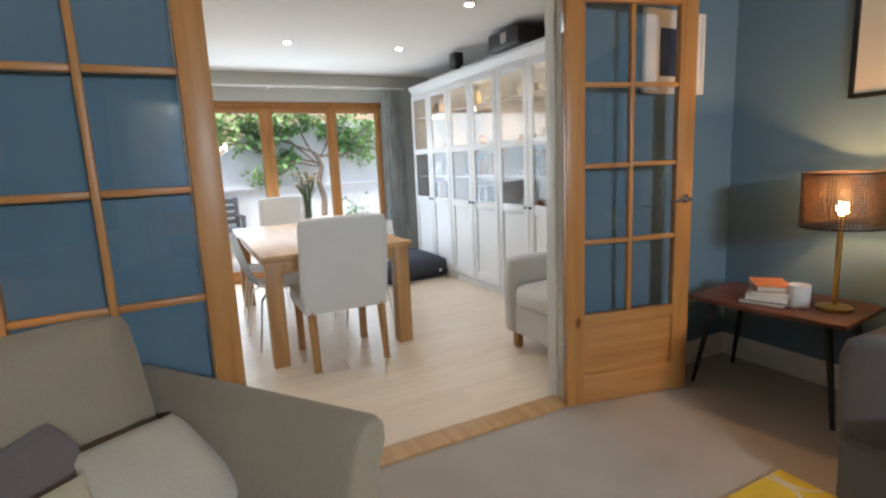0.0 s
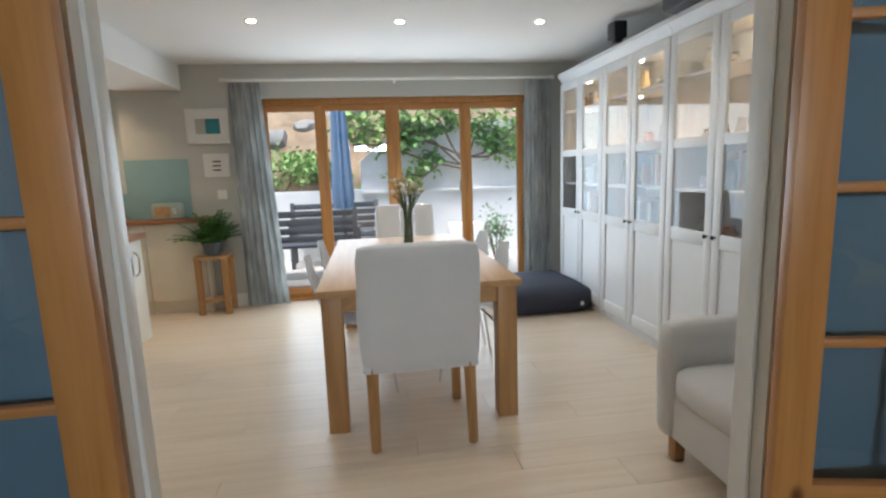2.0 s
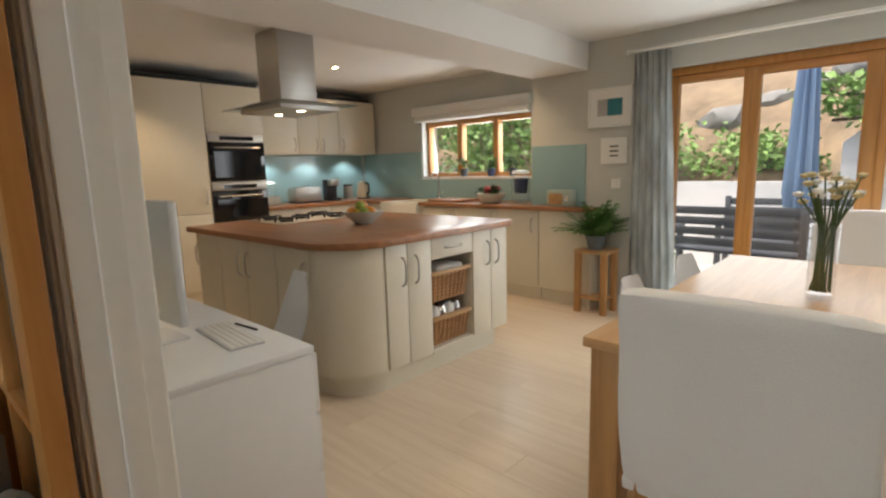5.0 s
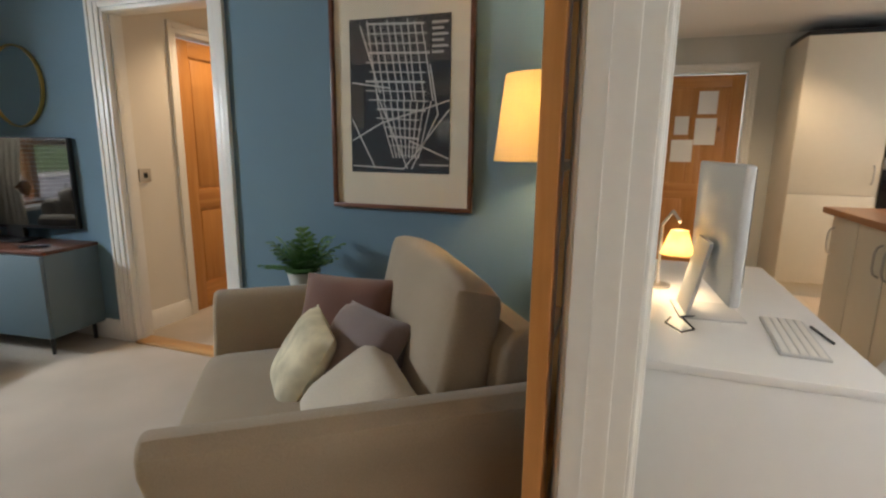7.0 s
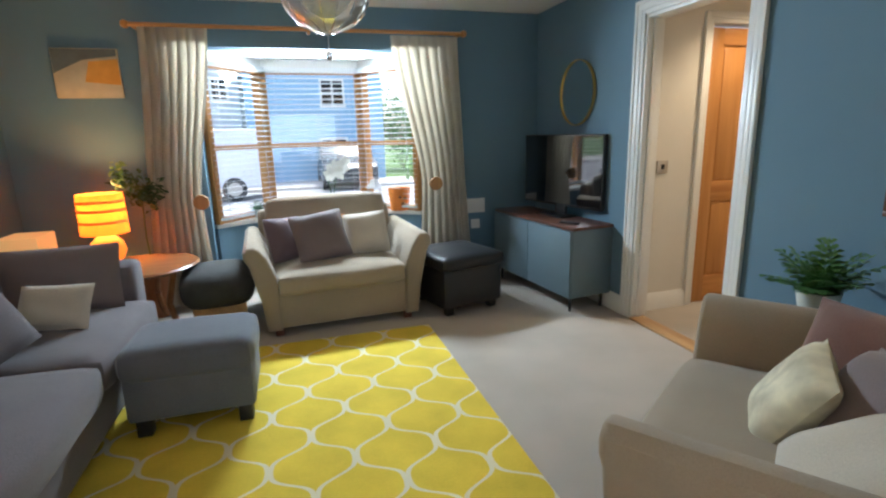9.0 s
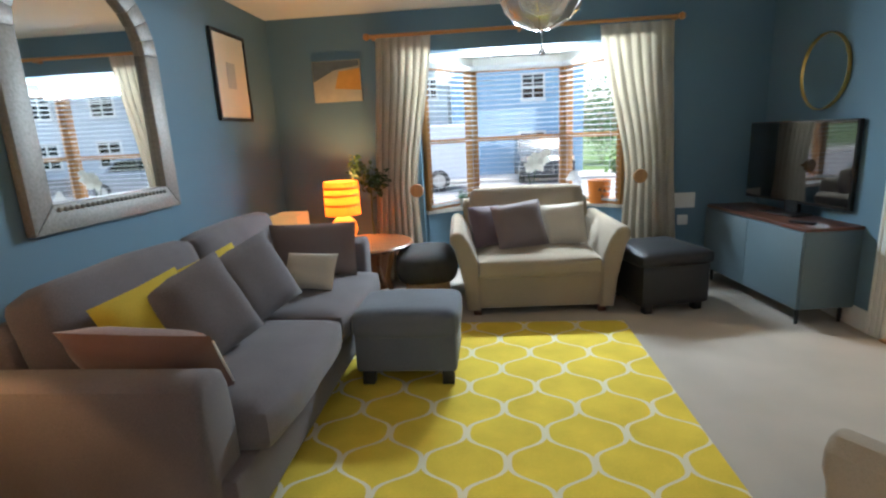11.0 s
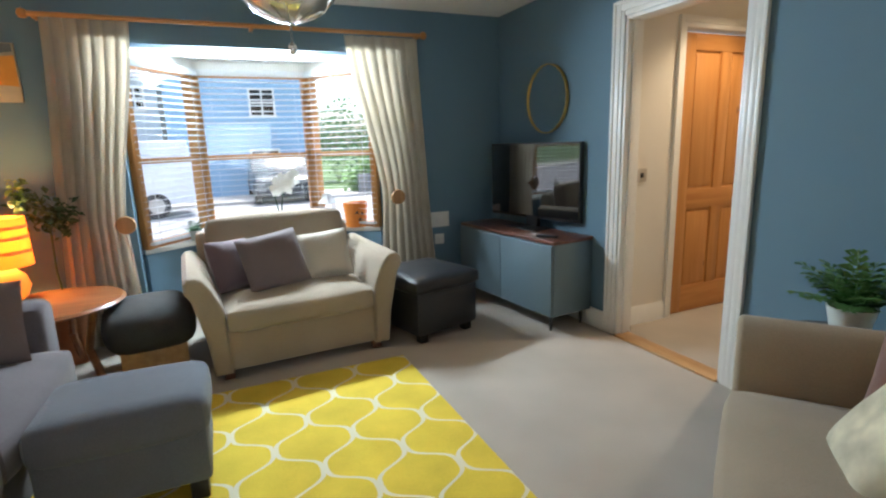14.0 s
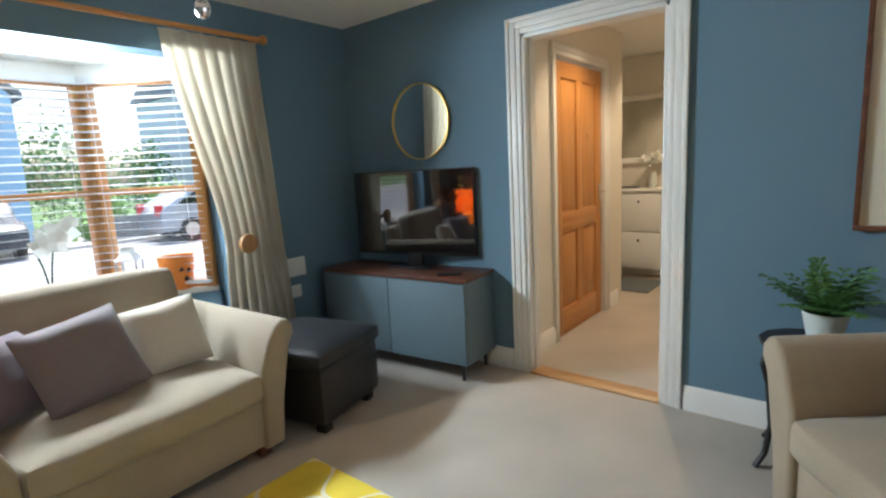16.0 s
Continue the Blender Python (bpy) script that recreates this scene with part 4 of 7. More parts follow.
def frond_plant(root, n, length, material, seed, z, width=0.03, droop=0.6):
    """Arching fronds of paired leaflets round a crown."""
    R = random.Random(seed)
    for k in range(n):
        a, tilt, L = R.uniform(0, 2 * math.pi), R.uniform(0.25, 1.1), length * R.uniform(0.65, 1.1)
        t = bmesh.new()
        pts = []
        for i in range(9):
            s = i / 8
            r = L * s * math.sin(tilt) * (1 + 0.2 * s)
            h = L * s * math.cos(tilt) - droop * L * s * s * math.sin(tilt) * 0.6
            pts.append(Vector((r * math.cos(a), r * math.sin(a), z + h)))
        side = Vector((-math.sin(a), math.cos(a), 0))
        for i in range(1, 9):
            d = (pts[i] - pts[i - 1])
            for sg in (-1, 1):
                w = width * (1.6 - abs(i / 8 - 0.45) * 1.8) * R.uniform(0.8, 1.2)
                b = pts[i - 1]
                tip = b + side * sg * w * 2.2 + d * 0.9 + Vector((0, 0, -0.25 * w))
                mid1, mid2 = b + side * sg * w + d * 0.15 + Vector((0, 0, 0.2 * w)), b + side * sg * w * 0.9 + d * 0.95
                t.faces.new([t.verts.new(v) for v in (b, mid1, tip, mid2)])
        merge(t, pipe(pts, 0.0016, 4))
        part("frond", t, material, root)


pt = thing("side_table", pose(0.23, 1.78, 0), "small black side table with curved cabriole legs", "table")
part("tabletop", prism([(0.17 * math.cos(i * math.pi / 6), 0.17 * math.sin(i * math.pi / 6)) for i in range(12)], "z", 0.505, 0.53, bev=0.008), IRON, pt)
part("shelf", box(-0.11, 0.11, -0.11, 0.11, 0.17, 0.185, bev=0.005), IRON, pt)
for sx in (-1, 1):
    for sy in (-1, 1):
        part("leg", pipe([(sx * 0.12, sy * 0.12, 0.515), (sx * 0.135, sy * 0.135, 0.45), (sx * 0.115, sy * 0.115, 0.36), (sx * 0.10, sy * 0.10, 0.18), (sx * 0.115, sy * 0.115, 0.06), (sx * 0.145, sy * 0.145, 0.0)], 0.012), IRON, pt)
pp = thing("potted_fern", pose(0.22, 1.83, 0.531), "small green fern in a pale ceramic pot", "plant")
part("pot", lathe([(0.055, 0), (0.075, 0.10), (0.08, 0.125), (0.073, 0.125), (0.068, 0.10)]), POTM, pp)
part("soil", lathe([(0.001, 0.105), (0.069, 0.106)]), SOIL, pp)
frond_plant(pp, 34, 0.25, LEAF, 3, 0.11, 0.021, 0.4)

# pendant
pe = thing("pendant_light", pose(2.0, 0.66, 0), "faceted glass globe pendant light with a finial", "lamp")
part("ceiling_rose", lathe([(0.06, CEIL - 0.03), (0.065, CEIL)]), CHROME, pe)
part("stem", rod((0, 0, 2.16), (0, 0, CEIL - 0.02), 0.01), CHROME, pe)
GL2 = mat("seeded_glass", (0.86, 0.84, 0.78), 0.08, grain=30, vary=0.1, bump=0.3, trans=0.75)
part("globe", lathe([(0.03, 2.185), (0.12, 2.16), (0.185, 2.09), (0.212, 2.0), (0.195, 1.91), (0.14, 1.835), (0.05, 1.795), (0.02, 1.79), (0.02, 1.795), (0.05, 1.80), (0.138, 1.84), (0.19, 1.912), (0.206, 2.0), (0.18, 2.087), (0.118, 2.154), (0.03, 2.18)], n=14), GL2, pe)
for i in range(14):
    a = i * math.pi / 7
    part("rib", pipe([(0.214 * math.sin(t) * math.cos(a), 0.214 * math.sin(t) * math.sin(a), 1.99 + 0.2 * math.cos(t)) for t in [0.2 + k * 0.39 for k in range(8)]], 0.003, 5), CHROME, pe)
part("finial", lathe([(0.004, 1.79), (0.004, 1.72), (0.016, 1.705), (0.019, 1.69), (0.012, 1.675), (0.001, 1.67)]), CHROME, pe)

# east wall: mirror, picture
bmr = thing("wall_mirror", pose(XE - 0.002, 1.04, 0, 0, 0, 0), "large arched mirror in a carved grey frame above the sofa", "mirror")


def arch(h, bottom, top, rise):
    return [(-h, bottom), (h, bottom), (h, top)] + [(h * math.cos(t), top + rise * math.sin(t)) for t in [math.pi * k / 14 for k in range(1, 14)]] + [(-h, top)]


outer, inn = arch(0.50, 0.98, 1.80, 0.42), arch(0.385, 1.10, 1.80, 0.31)
for mi in range(len(outer)):
    a, b, c, d = outer[mi], outer[(mi + 1) % len(outer)], inn[(mi + 1) % len(inn)], inn[mi]
    part("frame", prism([a, b, c, d], "x", -0.045, 0.0, bev=0.006), AGED, bmr)
part("mirror_glass", prism(inn, "x", -0.012, -0.006), MIRROR, bmr)
for k in range(24):
    part("bead", moved(lathe([(0.001, -0.012), (0.010, -0.006), (0.012, 0.0), (0.010, 0.006), (0.001, 0.012)], n=8), pose(-0.046, -0.36 + k * 0.0313, 1.075)), AGED, bmr)


def picture(name, m, w, h, fr, frame_mat, mount, label, art=()):
    """A framed picture facing -y, centred at m."""
    p = thing(name, m, label, "picture")
    for a, b, c, d in ((-w / 2, w / 2, -h / 2, -h / 2 + fr), (-w / 2, w / 2, h / 2 - fr, h / 2), (-w / 2, -w / 2 + fr, -h / 2 + fr, h / 2 - fr), (w / 2 - fr, w / 2, -h / 2 + fr, h / 2 - fr)):
        if fr:
            part("frame", box(a, b, -0.024, 0, c, d, bev=0.003), frame_mat, p)
    part("mount", box(-w / 2 + fr, w / 2 - fr, -0.014, -0.001, -h / 2 + fr, h / 2 - fr), mount, p)
    for i, (a, b, c, d, mt, nm) in enumerate(art):
        part(nm, box(a, b, -0.0165 - 0.001 * i, -0.013, c, d), mt, p)
    return p


GREYINK = mat("pencil_grey", (0.45, 0.44, 0.42), 0.8, vary=0.2, bump=0)
picture("framed_sketch", pose(XE - 0.001, -0.37, 1.79, 0, 0, -90), 0.50, 0.62, 0.022, BLACK, PAPERY, "black framed pale sketch on the blue wall", [(-0.07, 0.05, -0.08, 0.10, GREYINK, "sketch")])
picture("framed_sketch", pose(XE - 0.001, 2.36, 1.79, 0, 0, -90), 0.48, 0.62, 0.022, BLACK, PAPERY, "black framed pale print on the blue wall", [(-0.10, 0.10, -0.13, 0.13, GREYINK, "sketch")])
picture("framed_print", pose(3.61, 3.188, 1.78, 0, 0, 0), 0.46, 0.42, 0.02, GLOSS, PAPER, "white framed navy print behind the glazed door", [(-0.11, 0.06, -0.12, 0.12, NAVYP, "print")])
cv = thing("canvas_painting", pose(3.56, YS + 0.001, 1.80, 0, 0, 180), "small canvas painting in ochre and stone bands", "picture")
part("canvas", box(-0.21, 0.21, -0.025, 0, -0.17, 0.17, bev=0.003), STONEP, cv)
part("ochre_field", prism([(0.205, -0.08), (-0.02, -0.06), (0.02, 0.08), (0.205, 0.10)], "y", -0.0265, -0.024), OCHREP, cv)
part("slate_band", prism([(-0.205, 0.0), (-0.02, 0.09), (0.20, 0.12), (0.20, 0.165), (-0.205, 0.165)], "y", -0.0275, -0.024), SLATEP, cv)

# side table with lamp and books
st = thing("side_table", pose(3.86, 2.69, 0, 0, 0, 6), "dark walnut mid-century side table on splayed black legs", "table")
part("tabletop", prism([(-0.24, -0.36), (0.2, -0.36), (0.24, -0.2), (0.24, 0.2), (0.2, 0.36), (-0.24, 0.36), (-0.26, 0.0)], "z", 0.475, 0.50, bev=0.008), WALNUT, st)
for sx in (-1, 1):
    for sy in (-1, 1):
        part("leg", rod((sx * 0.15, sy * 0.26, 0.475), (sx * 0.21, sy * 0.33, 0), 0.017, 0.010), IRON, st)
bl = thing("table_lamp", pose(3.89, 2.47, 0.50), "brass table lamp with a perforated dark metal drum shade", "lamp")
part("base", lathe([(0.075, 0), (0.075, 0.012), (0.014, 0.022)]), BRASS, bl)
part("pole", rod((0, 0, 0.02), (0, 0, 0.44), 0.011), BRASS, bl)
PERF = bpy.data.materials.new("perforated_bronze")
PERF.use_nodes = True
nt = PERF.node_tree
vo, lt, tp, mx, tc, sx_, at, cx_ = (nt.nodes.new("ShaderNode" + k) for k in ("TexVoronoi", "Math", "BsdfTransparent", "MixShader", "TexCoord", "SeparateXYZ", "Math", "CombineXYZ"))
vo.voronoi_dimensions = "2D"
vo.inputs["Scale"].default_value = 72
vo.inputs["Randomness"].default_value = 0.25
at.operation, lt.operation = "ARCTAN2", "LESS_THAN"
lt.inputs[1].default_value = 0.28
arc = nt.nodes.new("ShaderNodeMath")
arc.operation = "MULTIPLY"
arc.inputs[1].default_value = 0.165
nt.nodes["Principled BSDF"].inputs["Base Color"].default_value = (0.09, 0.045, 0.018, 1)
nt.nodes["Principled BSDF"].inputs["Roughness"].default_value = 0.45
link(nt, tc.outputs["Object"], sx_.inputs[0])
link(nt, sx_.outputs[1], at.inputs[0])
link(nt, sx_.outputs[0], at.inputs[1])
link(nt, at.outputs[0], arc.inputs[0])
link(nt, arc.outputs[0], cx_.inputs[0])
link(nt, sx_.outputs[2], cx_.inputs[1])
link(nt, cx_.outputs[0], vo.inputs["Vector"])
link(nt, vo.outputs["Distance"], lt.inputs[0])
link(nt, lt.outputs[0], mx.inputs[0])
link(nt, nt.nodes["Principled BSDF"].outputs[0], mx.inputs[1])
link(nt, tp.outputs[0], mx.inputs[2])
link(nt, mx.outputs[0], nt.nodes["Material Output"].inputs[0])
for z in (0.39, 0.635):
    part("shade_ring", lathe([(0.162, z), (0.168, z), (0.168, z + 0.008), (0.162, z + 0.008)], n=48), IRON, bl)
part("shade", lathe([(0.165, 0.39), (0.165, 0.64), (0.163, 0.64), (0.163, 0.39)], n=48), PERF, bl, "perforated dark metal shade, light shining through")
part("bulb", lathe([(0.001, 0.44), (0.02, 0.45), (0.027, 0.475), (0.02, 0.50), (0.001, 0.51)]), BULBW, bl)
lamp("table_lamp_light", "POINT", pose(3.89, 2.47, 1.035), 10, (1.0, 0.50, 0.18), 0.02)
for i, (w, d, h, c, lab) in enumerate(((0.26, 0.20, 0.022, PLUM, "dark hardback book"), (0.24, 0.18, 0.025, PAPER, "white hardback book"), (0.23, 0.17, 0.02, GREYINK, "grey hardback book"), (0.21, 0.15, 0.028, TERRA, "terracotta hardback book"))):
    z = 0.50 + sum((0.022, 0.025, 0.02, 0.028)[:i])
    bk = thing("book", pose(3.80, 2.72, z, 0, 0, 15 + 9 * i), lab + " in the pile on the side table", "book", "pile of books")
    part("cover", box(-w / 2, w / 2, -d / 2, d / 2, 0, 0.004, bev=0.001), c, bk)
    part("pages", box(-w / 2 + 0.004, w / 2 - 0.003, -d / 2 + 0.004, d / 2 - 0.004, 0.0035, h - 0.0035), PAPERY, bk)
    part("cover", box(-w / 2, w / 2, -d / 2, d / 2, h - 0.004, h, bev=0.001), c, bk)
single("candle", lathe([(0.042, 0.5), (0.046, 0.505), (0.048, 0.61), (0.043, 0.612), (0.041, 0.57), (0.001, 0.568)], 3.79, 2.575), PAPER, "white candle in a glazed cup on the side table", "candle")

# window corner: round table, lamp, plant, bag
rt = thing("round_table", pose(3.28, -0.58, 0), "round teak occasional table with a glass top", "table")
part("tabletop", lathe([(0.001, 0.46), (0.36, 0.46), (0.375, 0.472), (0.36, 0.484), (0.001, 0.484)], n=48), TEAK, rt)
for k in range(3):
    a = k * 2.094 + 0.4
    part("leg", pipe([(0.3 * math.cos(a), 0.3 * math.sin(a), 0.46), (0.22 * math.cos(a), 0.22 * math.sin(a), 0.22), (0.30 * math.cos(a), 0.30 * math.sin(a), 0)], 0.022), TEAK, rt)
ol = thing("table_lamp", pose(3.50, -0.72, 0.484), "round amber table lamp with a lit orange striped shade", "lamp")
AMBER = shade("amber_ceramic", (0.75, 0.38, 0.08), ((1.0, 0.42, 0.06), 0.35))
part("base", lathe([(0.05, 0), (0.09, 0.03), (0.115, 0.09), (0.10, 0.15), (0.06, 0.19), (0.03, 0.20)]), AMBER, ol)
part("shade", lathe([(0.148, 0.215), (0.140, 0.49), (0.137, 0.49), (0.145, 0.215)], n=48), SHADEO, ol, "orange cloth shade, glowing")
for z in (0.29, 0.37, 0.43):
    part("band", lathe([(0.1475, z), (0.1465, z + 0.018), (0.1455, z + 0.018), (0.1462, z)], n=48), OCHREP, ol)
lamp("orange_lamp_light", "POINT", pose(3.50, -0.72, 0.86), 12, (1.0, 0.55, 0.2), 0.05)
bx_ = thing("paper_lantern", pose(3.93, -0.62, 0.0), "small glowing paper box lantern behind the sofa", "lamp")
part("stand", box(-0.08, 0.08, -0.08, 0.08, 0, 0.50, bev=0.004), WALNUT, bx_)
part("shade", box(-0.12, 0.12, -0.14, 0.14, 0.50, 0.735, bev=0.01), shade("amber_paper", (0.80, 0.58, 0.30), ((1.0, 0.62, 0.26), 0.35)), bx_)
vp = thing("potted_climber", pose(3.28, -0.92, 0), "leafy plant in a tall pot beside the curtain", "plant")
part("pot", lathe([(0.08, 0), (0.11, 0.30), (0.115, 0.32), (0.105, 0.32), (0.10, 0.3)]), TERRA, vp)
part("soil", lathe([(0.001, 0.30), (0.102, 0.301)]), SOIL, vp)
part("stem", pipe([(0, 0, 0.3), (0.02, 0.02, 0.6), (0.0, 0.05, 0.95), (0.04, 0.08, 1.1)], 0.006), LEAFD, vp)


def leaf_cloud(root, name, n, centre, size, leaf, material, seed):
    """Many small folded leaves in an uneven cloud."""
    R = random.Random(seed)
    t = bmesh.new()
    c = Vector(centre)
    lobes = [Vector((R.uniform(-1, 1) * size[0], R.uniform(-1, 1) * size[1], R.uniform(-1, 1) * size[2])) * 0.7 for _ in range(7)]
    for _ in range(n):
        o = R.choice(lobes)
        d = Vector((R.gauss(0, 1), R.gauss(0, 1), R.gauss(0, 1)))
        p = c + o + Vector((d.x * size[0], d.y * size[1], d.z * size[2])) * 0.28
        m = Matrix.Translation(p) @ Euler((R.uniform(-1, 1), R.uniform(-1, 1), R.uniform(0, 6.28))).to_matrix().to_4x4()
        L = leaf * R.uniform(0.7, 1.3)
        q = [m @ Vector(v) for v in ((0, 0, 0), (L * 0.5, L * 0.32, L * 0.1), (L, 0, -0.05 * L), (L * 0.5, -L * 0.32, L * 0.1))]
        vs = [t.verts.new(v) for v in q]
        t.faces.new((vs[0], vs[1], vs[2])), t.faces.new((vs[0], vs[2], vs[3]))
    return part(name, t, material, root)


leaf_cloud(vp, "foliage", 240, (0.0, 0.06, 0.98), (0.13, 0.10, 0.15), 0.05, LEAFD, 4)
leaf_cloud(vp, "new_growth", 26, (0.10, 0.12, 1.10), (0.05, 0.04, 0.07), 0.05, LEAFL, 5)
bag = thing("storage_box", pose(2.80, -0.55, 0, 0, 0, 8), "wooden crate with a grey throw heaped on it", "box")
for y in (-0.24, 0.22):
    part("side", box(-0.17, 0.17, y, y + 0.018, 0.01, 0.22, bev=0.003), OAKX, bag)
for x in (-0.17, 0.152):
    part("end", box(x, x + 0.018, -0.222, 0.22, 0.01, 0.22, bev=0.003), OAKX, bag)
part("bottom", box(-0.152, 0.152, -0.222, 0.22, 0.0, 0.015), OAKX, bag)
THROWM = mat("dark_knitted_throw", (0.05, 0.05, 0.048), 0.95, grain=160, vary=0.3, bump=0.6, blotch=7)
single("throw", moved(soft(-0.22, 0.22, -0.29, 0.29, 0.20, 0.42, 0.08, 0.03, 11), pose(2.80, -0.55, 0, 0, 0, 8)), THROWM, "crumpled dark grey throw over the crate", "throw")


# curtains and pole
def curtain(name, xt0, xt1, xb0, xb1, xm0, xm1, y, ztop, zbot, zm, material, folds, label, group, seed):
    """A pleated curtain drawn in to xm at height zm by its tieback."""
    R = random.Random(seed)
    t = bmesh.new()
    nz, nx = 30, folds * 8
    grid = []
    for j in range(nz + 1):
        s = j / nz
        z = ztop + (zbot - ztop) * s
        if zm is None:
            a, b = xt0 + (xb0 - xt0) * s, xt1 + (xb1 - xt1) * s
        else:
            k = (ztop - z) / (ztop - zm)
            if k < 1:
                e = k * k * (3 - 2 * k) * 0.6 + k * 0.4
                a, b = xt0 + (xm0 - xt0) * e, xt1 + (xm1 - xt1) * e
            else:
                e = min(1, (zm - z) / (zm - zbot))
                a, b = xm0 + (xb0 - xm0) * e, xm1 + (xb1 - xm1) * e
        row = []
        for i in range(nx + 1):
            u = i / nx
            amp = 0.016 * (0.55 + 0.6 * s)
            ph = u * folds * 2 * math.pi + 1.3 * noise.noise((u * 3, s * 1.5, seed))
            yy = y + amp * math.sin(ph) + 0.012 * noise.noise((u * 9, s * 4, seed))
            row.append(t.verts.new((a + (b - a) * u + 0.006 * math.cos(ph), yy, z)))
        grid.append(row)
    for j in range(nz):
        for i in range(nx):
            t.faces.new((grid[j][i], grid[j][i + 1], grid[j + 1][i + 1], grid[j + 1][i]))
    bmesh.ops.solidify(t, geom=t.faces[:], thickness=0.004)
    c = thing(name, Matrix(), label, "curtain", group)
    part("drape", t, material, c)
    return c


cR = curtain("curtain", 0.79, 1.36, 0.67, 1.18, 0.74, 1.13, YS + 0.10, 2.10, 0.03, 0.90, CURTAINM, 7, "oatmeal pleated curtain held back by a wooden knob", "curtains of the bay", 1)
part("tieback_knob", moved(lathe([(0.012, 0), (0.012, 0.05), (0.055, 0.055), (0.06, 0.07), (0.055, 0.085), (0.001, 0.09)]), pose(1.04, YS + 0.12, 0.90, -90, 0, 0)), OAK, cR, "turned wooden tieback knob")
cL = curtain("curtain", 2.72, 3.18, 2.86, 3.32, 2.90, 3.26, YS + 0.10, 2.11, 0.03, 0.85, CURTAINM, 7, "oatmeal pleated curtain lit warm by the lamp", "curtains of the bay", 2)
part("tieback_knob", moved(lathe([(0.012, 0), (0.012, 0.05), (0.055, 0.055), (0.06, 0.07), (0.055, 0.085), (0.001, 0.09)]), pose(2.90, YS + 0.12, 0.85, -90, 0, 0)), OAK, cL, "turned wooden tieback knob")
cp = thing("curtain_pole", Matrix(), "wooden curtain pole over the bay window", "curtain pole")
part("pole", rod((0.76, YS + 0.10, 2.125), (3.24, YS + 0.10, 2.125), 0.015), PINEX, cp)
for x in (0.74, 3.26):
    part("finial", moved(lathe([(0.001, -0.03), (0.022, -0.02), (0.028, 0), (0.022, 0.02), (0.001, 0.03)]), pose(x, YS + 0.10, 2.125)), PINE, cp)
for x in (0.78, 2.0, 3.21):
    part("bracket", box(x - 0.012, x + 0.012, YS, YS + 0.09, 2.105, 2.13, bev=0.003), PINE, cp)

# things on the bay sill
SZ = WZ0 + 0.003
orc = thing("orchid", pose(1.86, BY + 0.14, SZ), "white orchid in a blue pot on the bay sill", "plant")
part("pot", lathe([(0.045, 0), (0.055, 0.09), (0.05, 0.09), (0.045, 0.07)]), NAVYP, orc)
for k, (dx, dy) in enumerate(((-0.05, 0.0), (0.06, 0.02))):
    part("stem", pipe([(0, 0, 0.06), (dx * 0.4, dy, 0.22), (dx, dy, 0.38)], 0.005, 6), LEAFD, orc)
R = random.Random(9)
for k in range(9):
    c = Vector((R.uniform(-0.13, 0.14), R.uniform(-0.02, 0.05), R.uniform(0.34, 0.46)))
    t = bmesh.new()
    for i in range(5):
        a = i * 1.2566 + R.random()
        d, n_ = Vector((math.cos(a), 0.25, math.sin(a))), Vector((-math.sin(a), 0.1, math.cos(a)))
        t.faces.new([t.verts.new(v) for v in (c, c + d * 0.035 + n_ * 0.032, c + d * 0.07, c + d * 0.035 - n_ * 0.032)])
    fl_ = part("flower", t, PETAL, orc, "white petals")
for k in range(5):
    t = bmesh.new()
    a = k * 1.3
    d = Vector((math.cos(a), math.sin(a), 0.5))
    s = Vector((-math.sin(a), math.cos(a), 0)) * 0.022
    b = Vector((0, 0, 0.08))
    t.faces.new([t.verts.new(v) for v in (b, b + d * 0.07 + s, b + d * 0.13 - Vector((0, 0, 0.03)), b + d * 0.07 - s)])
    part("leaf", t, LEAFD, orc)
la = thing("lantern", pose(1.47, BY + 0.22, SZ), "glass candle lantern with a metal roof on the bay sill", "lantern")
part("base", box(-0.06, 0.06, -0.06, 0.06, 0, 0.015, bev=0.003), STEEL, la)
for sx in (-1, 1):
    for sy in (-1, 1):
        part("post", box(sx * 0.055 - 0.004, sx * 0.055 + 0.004, sy * 0.055 - 0.004, sy * 0.055 + 0.004, 0.015, 0.20), STEEL, la)
part("roof", lathe([(0.085, 0.20), (0.08, 0.21), (0.045, 0.25), (0.04, 0.28), (0.001, 0.29)], n=4), STEEL, la)
part("candle", lathe([(0.03, 0.015), (0.03, 0.09), (0.001, 0.09)]), PAPER, la)
pk = thing("orange_bucket", pose(1.265, -1.42, SZ), "orange bucket with black cut-out shapes on the bay sill", "bucket")
ORANGEP = mat("orange_plastic", (0.72, 0.22, 0.03), 0.5, vary=0.06, bump=0.03)
part("body", lathe([(0.085, 0), (0.105, 0.20), (0.108, 0.21), (0.10, 0.205), (0.082, 0.01)], n=32), ORANGEP, pk)
for dx, dz in ((-0.03, 0.12), (0.015, 0.13), (-0.01, 0.07)):
    part("shape", prism([(dx - 0.014, dz - 0.01), (dx + 0.014, dz - 0.01), (dx, dz + 0.016)], "y", 0.092, 0.106), BLACK, pk)
ip = thing("potted_plant", pose(2.52, BY + 0.32, SZ), "trailing green plant on the bay sill", "plant")
part("pot", lathe([(0.04, 0), (0.05, 0.08), (0.045, 0.08), (0.04, 0.06)]), POTM, ip)
frond_plant(ip, 14, 0.16, LEAFD, 8, 0.07, 0.012)

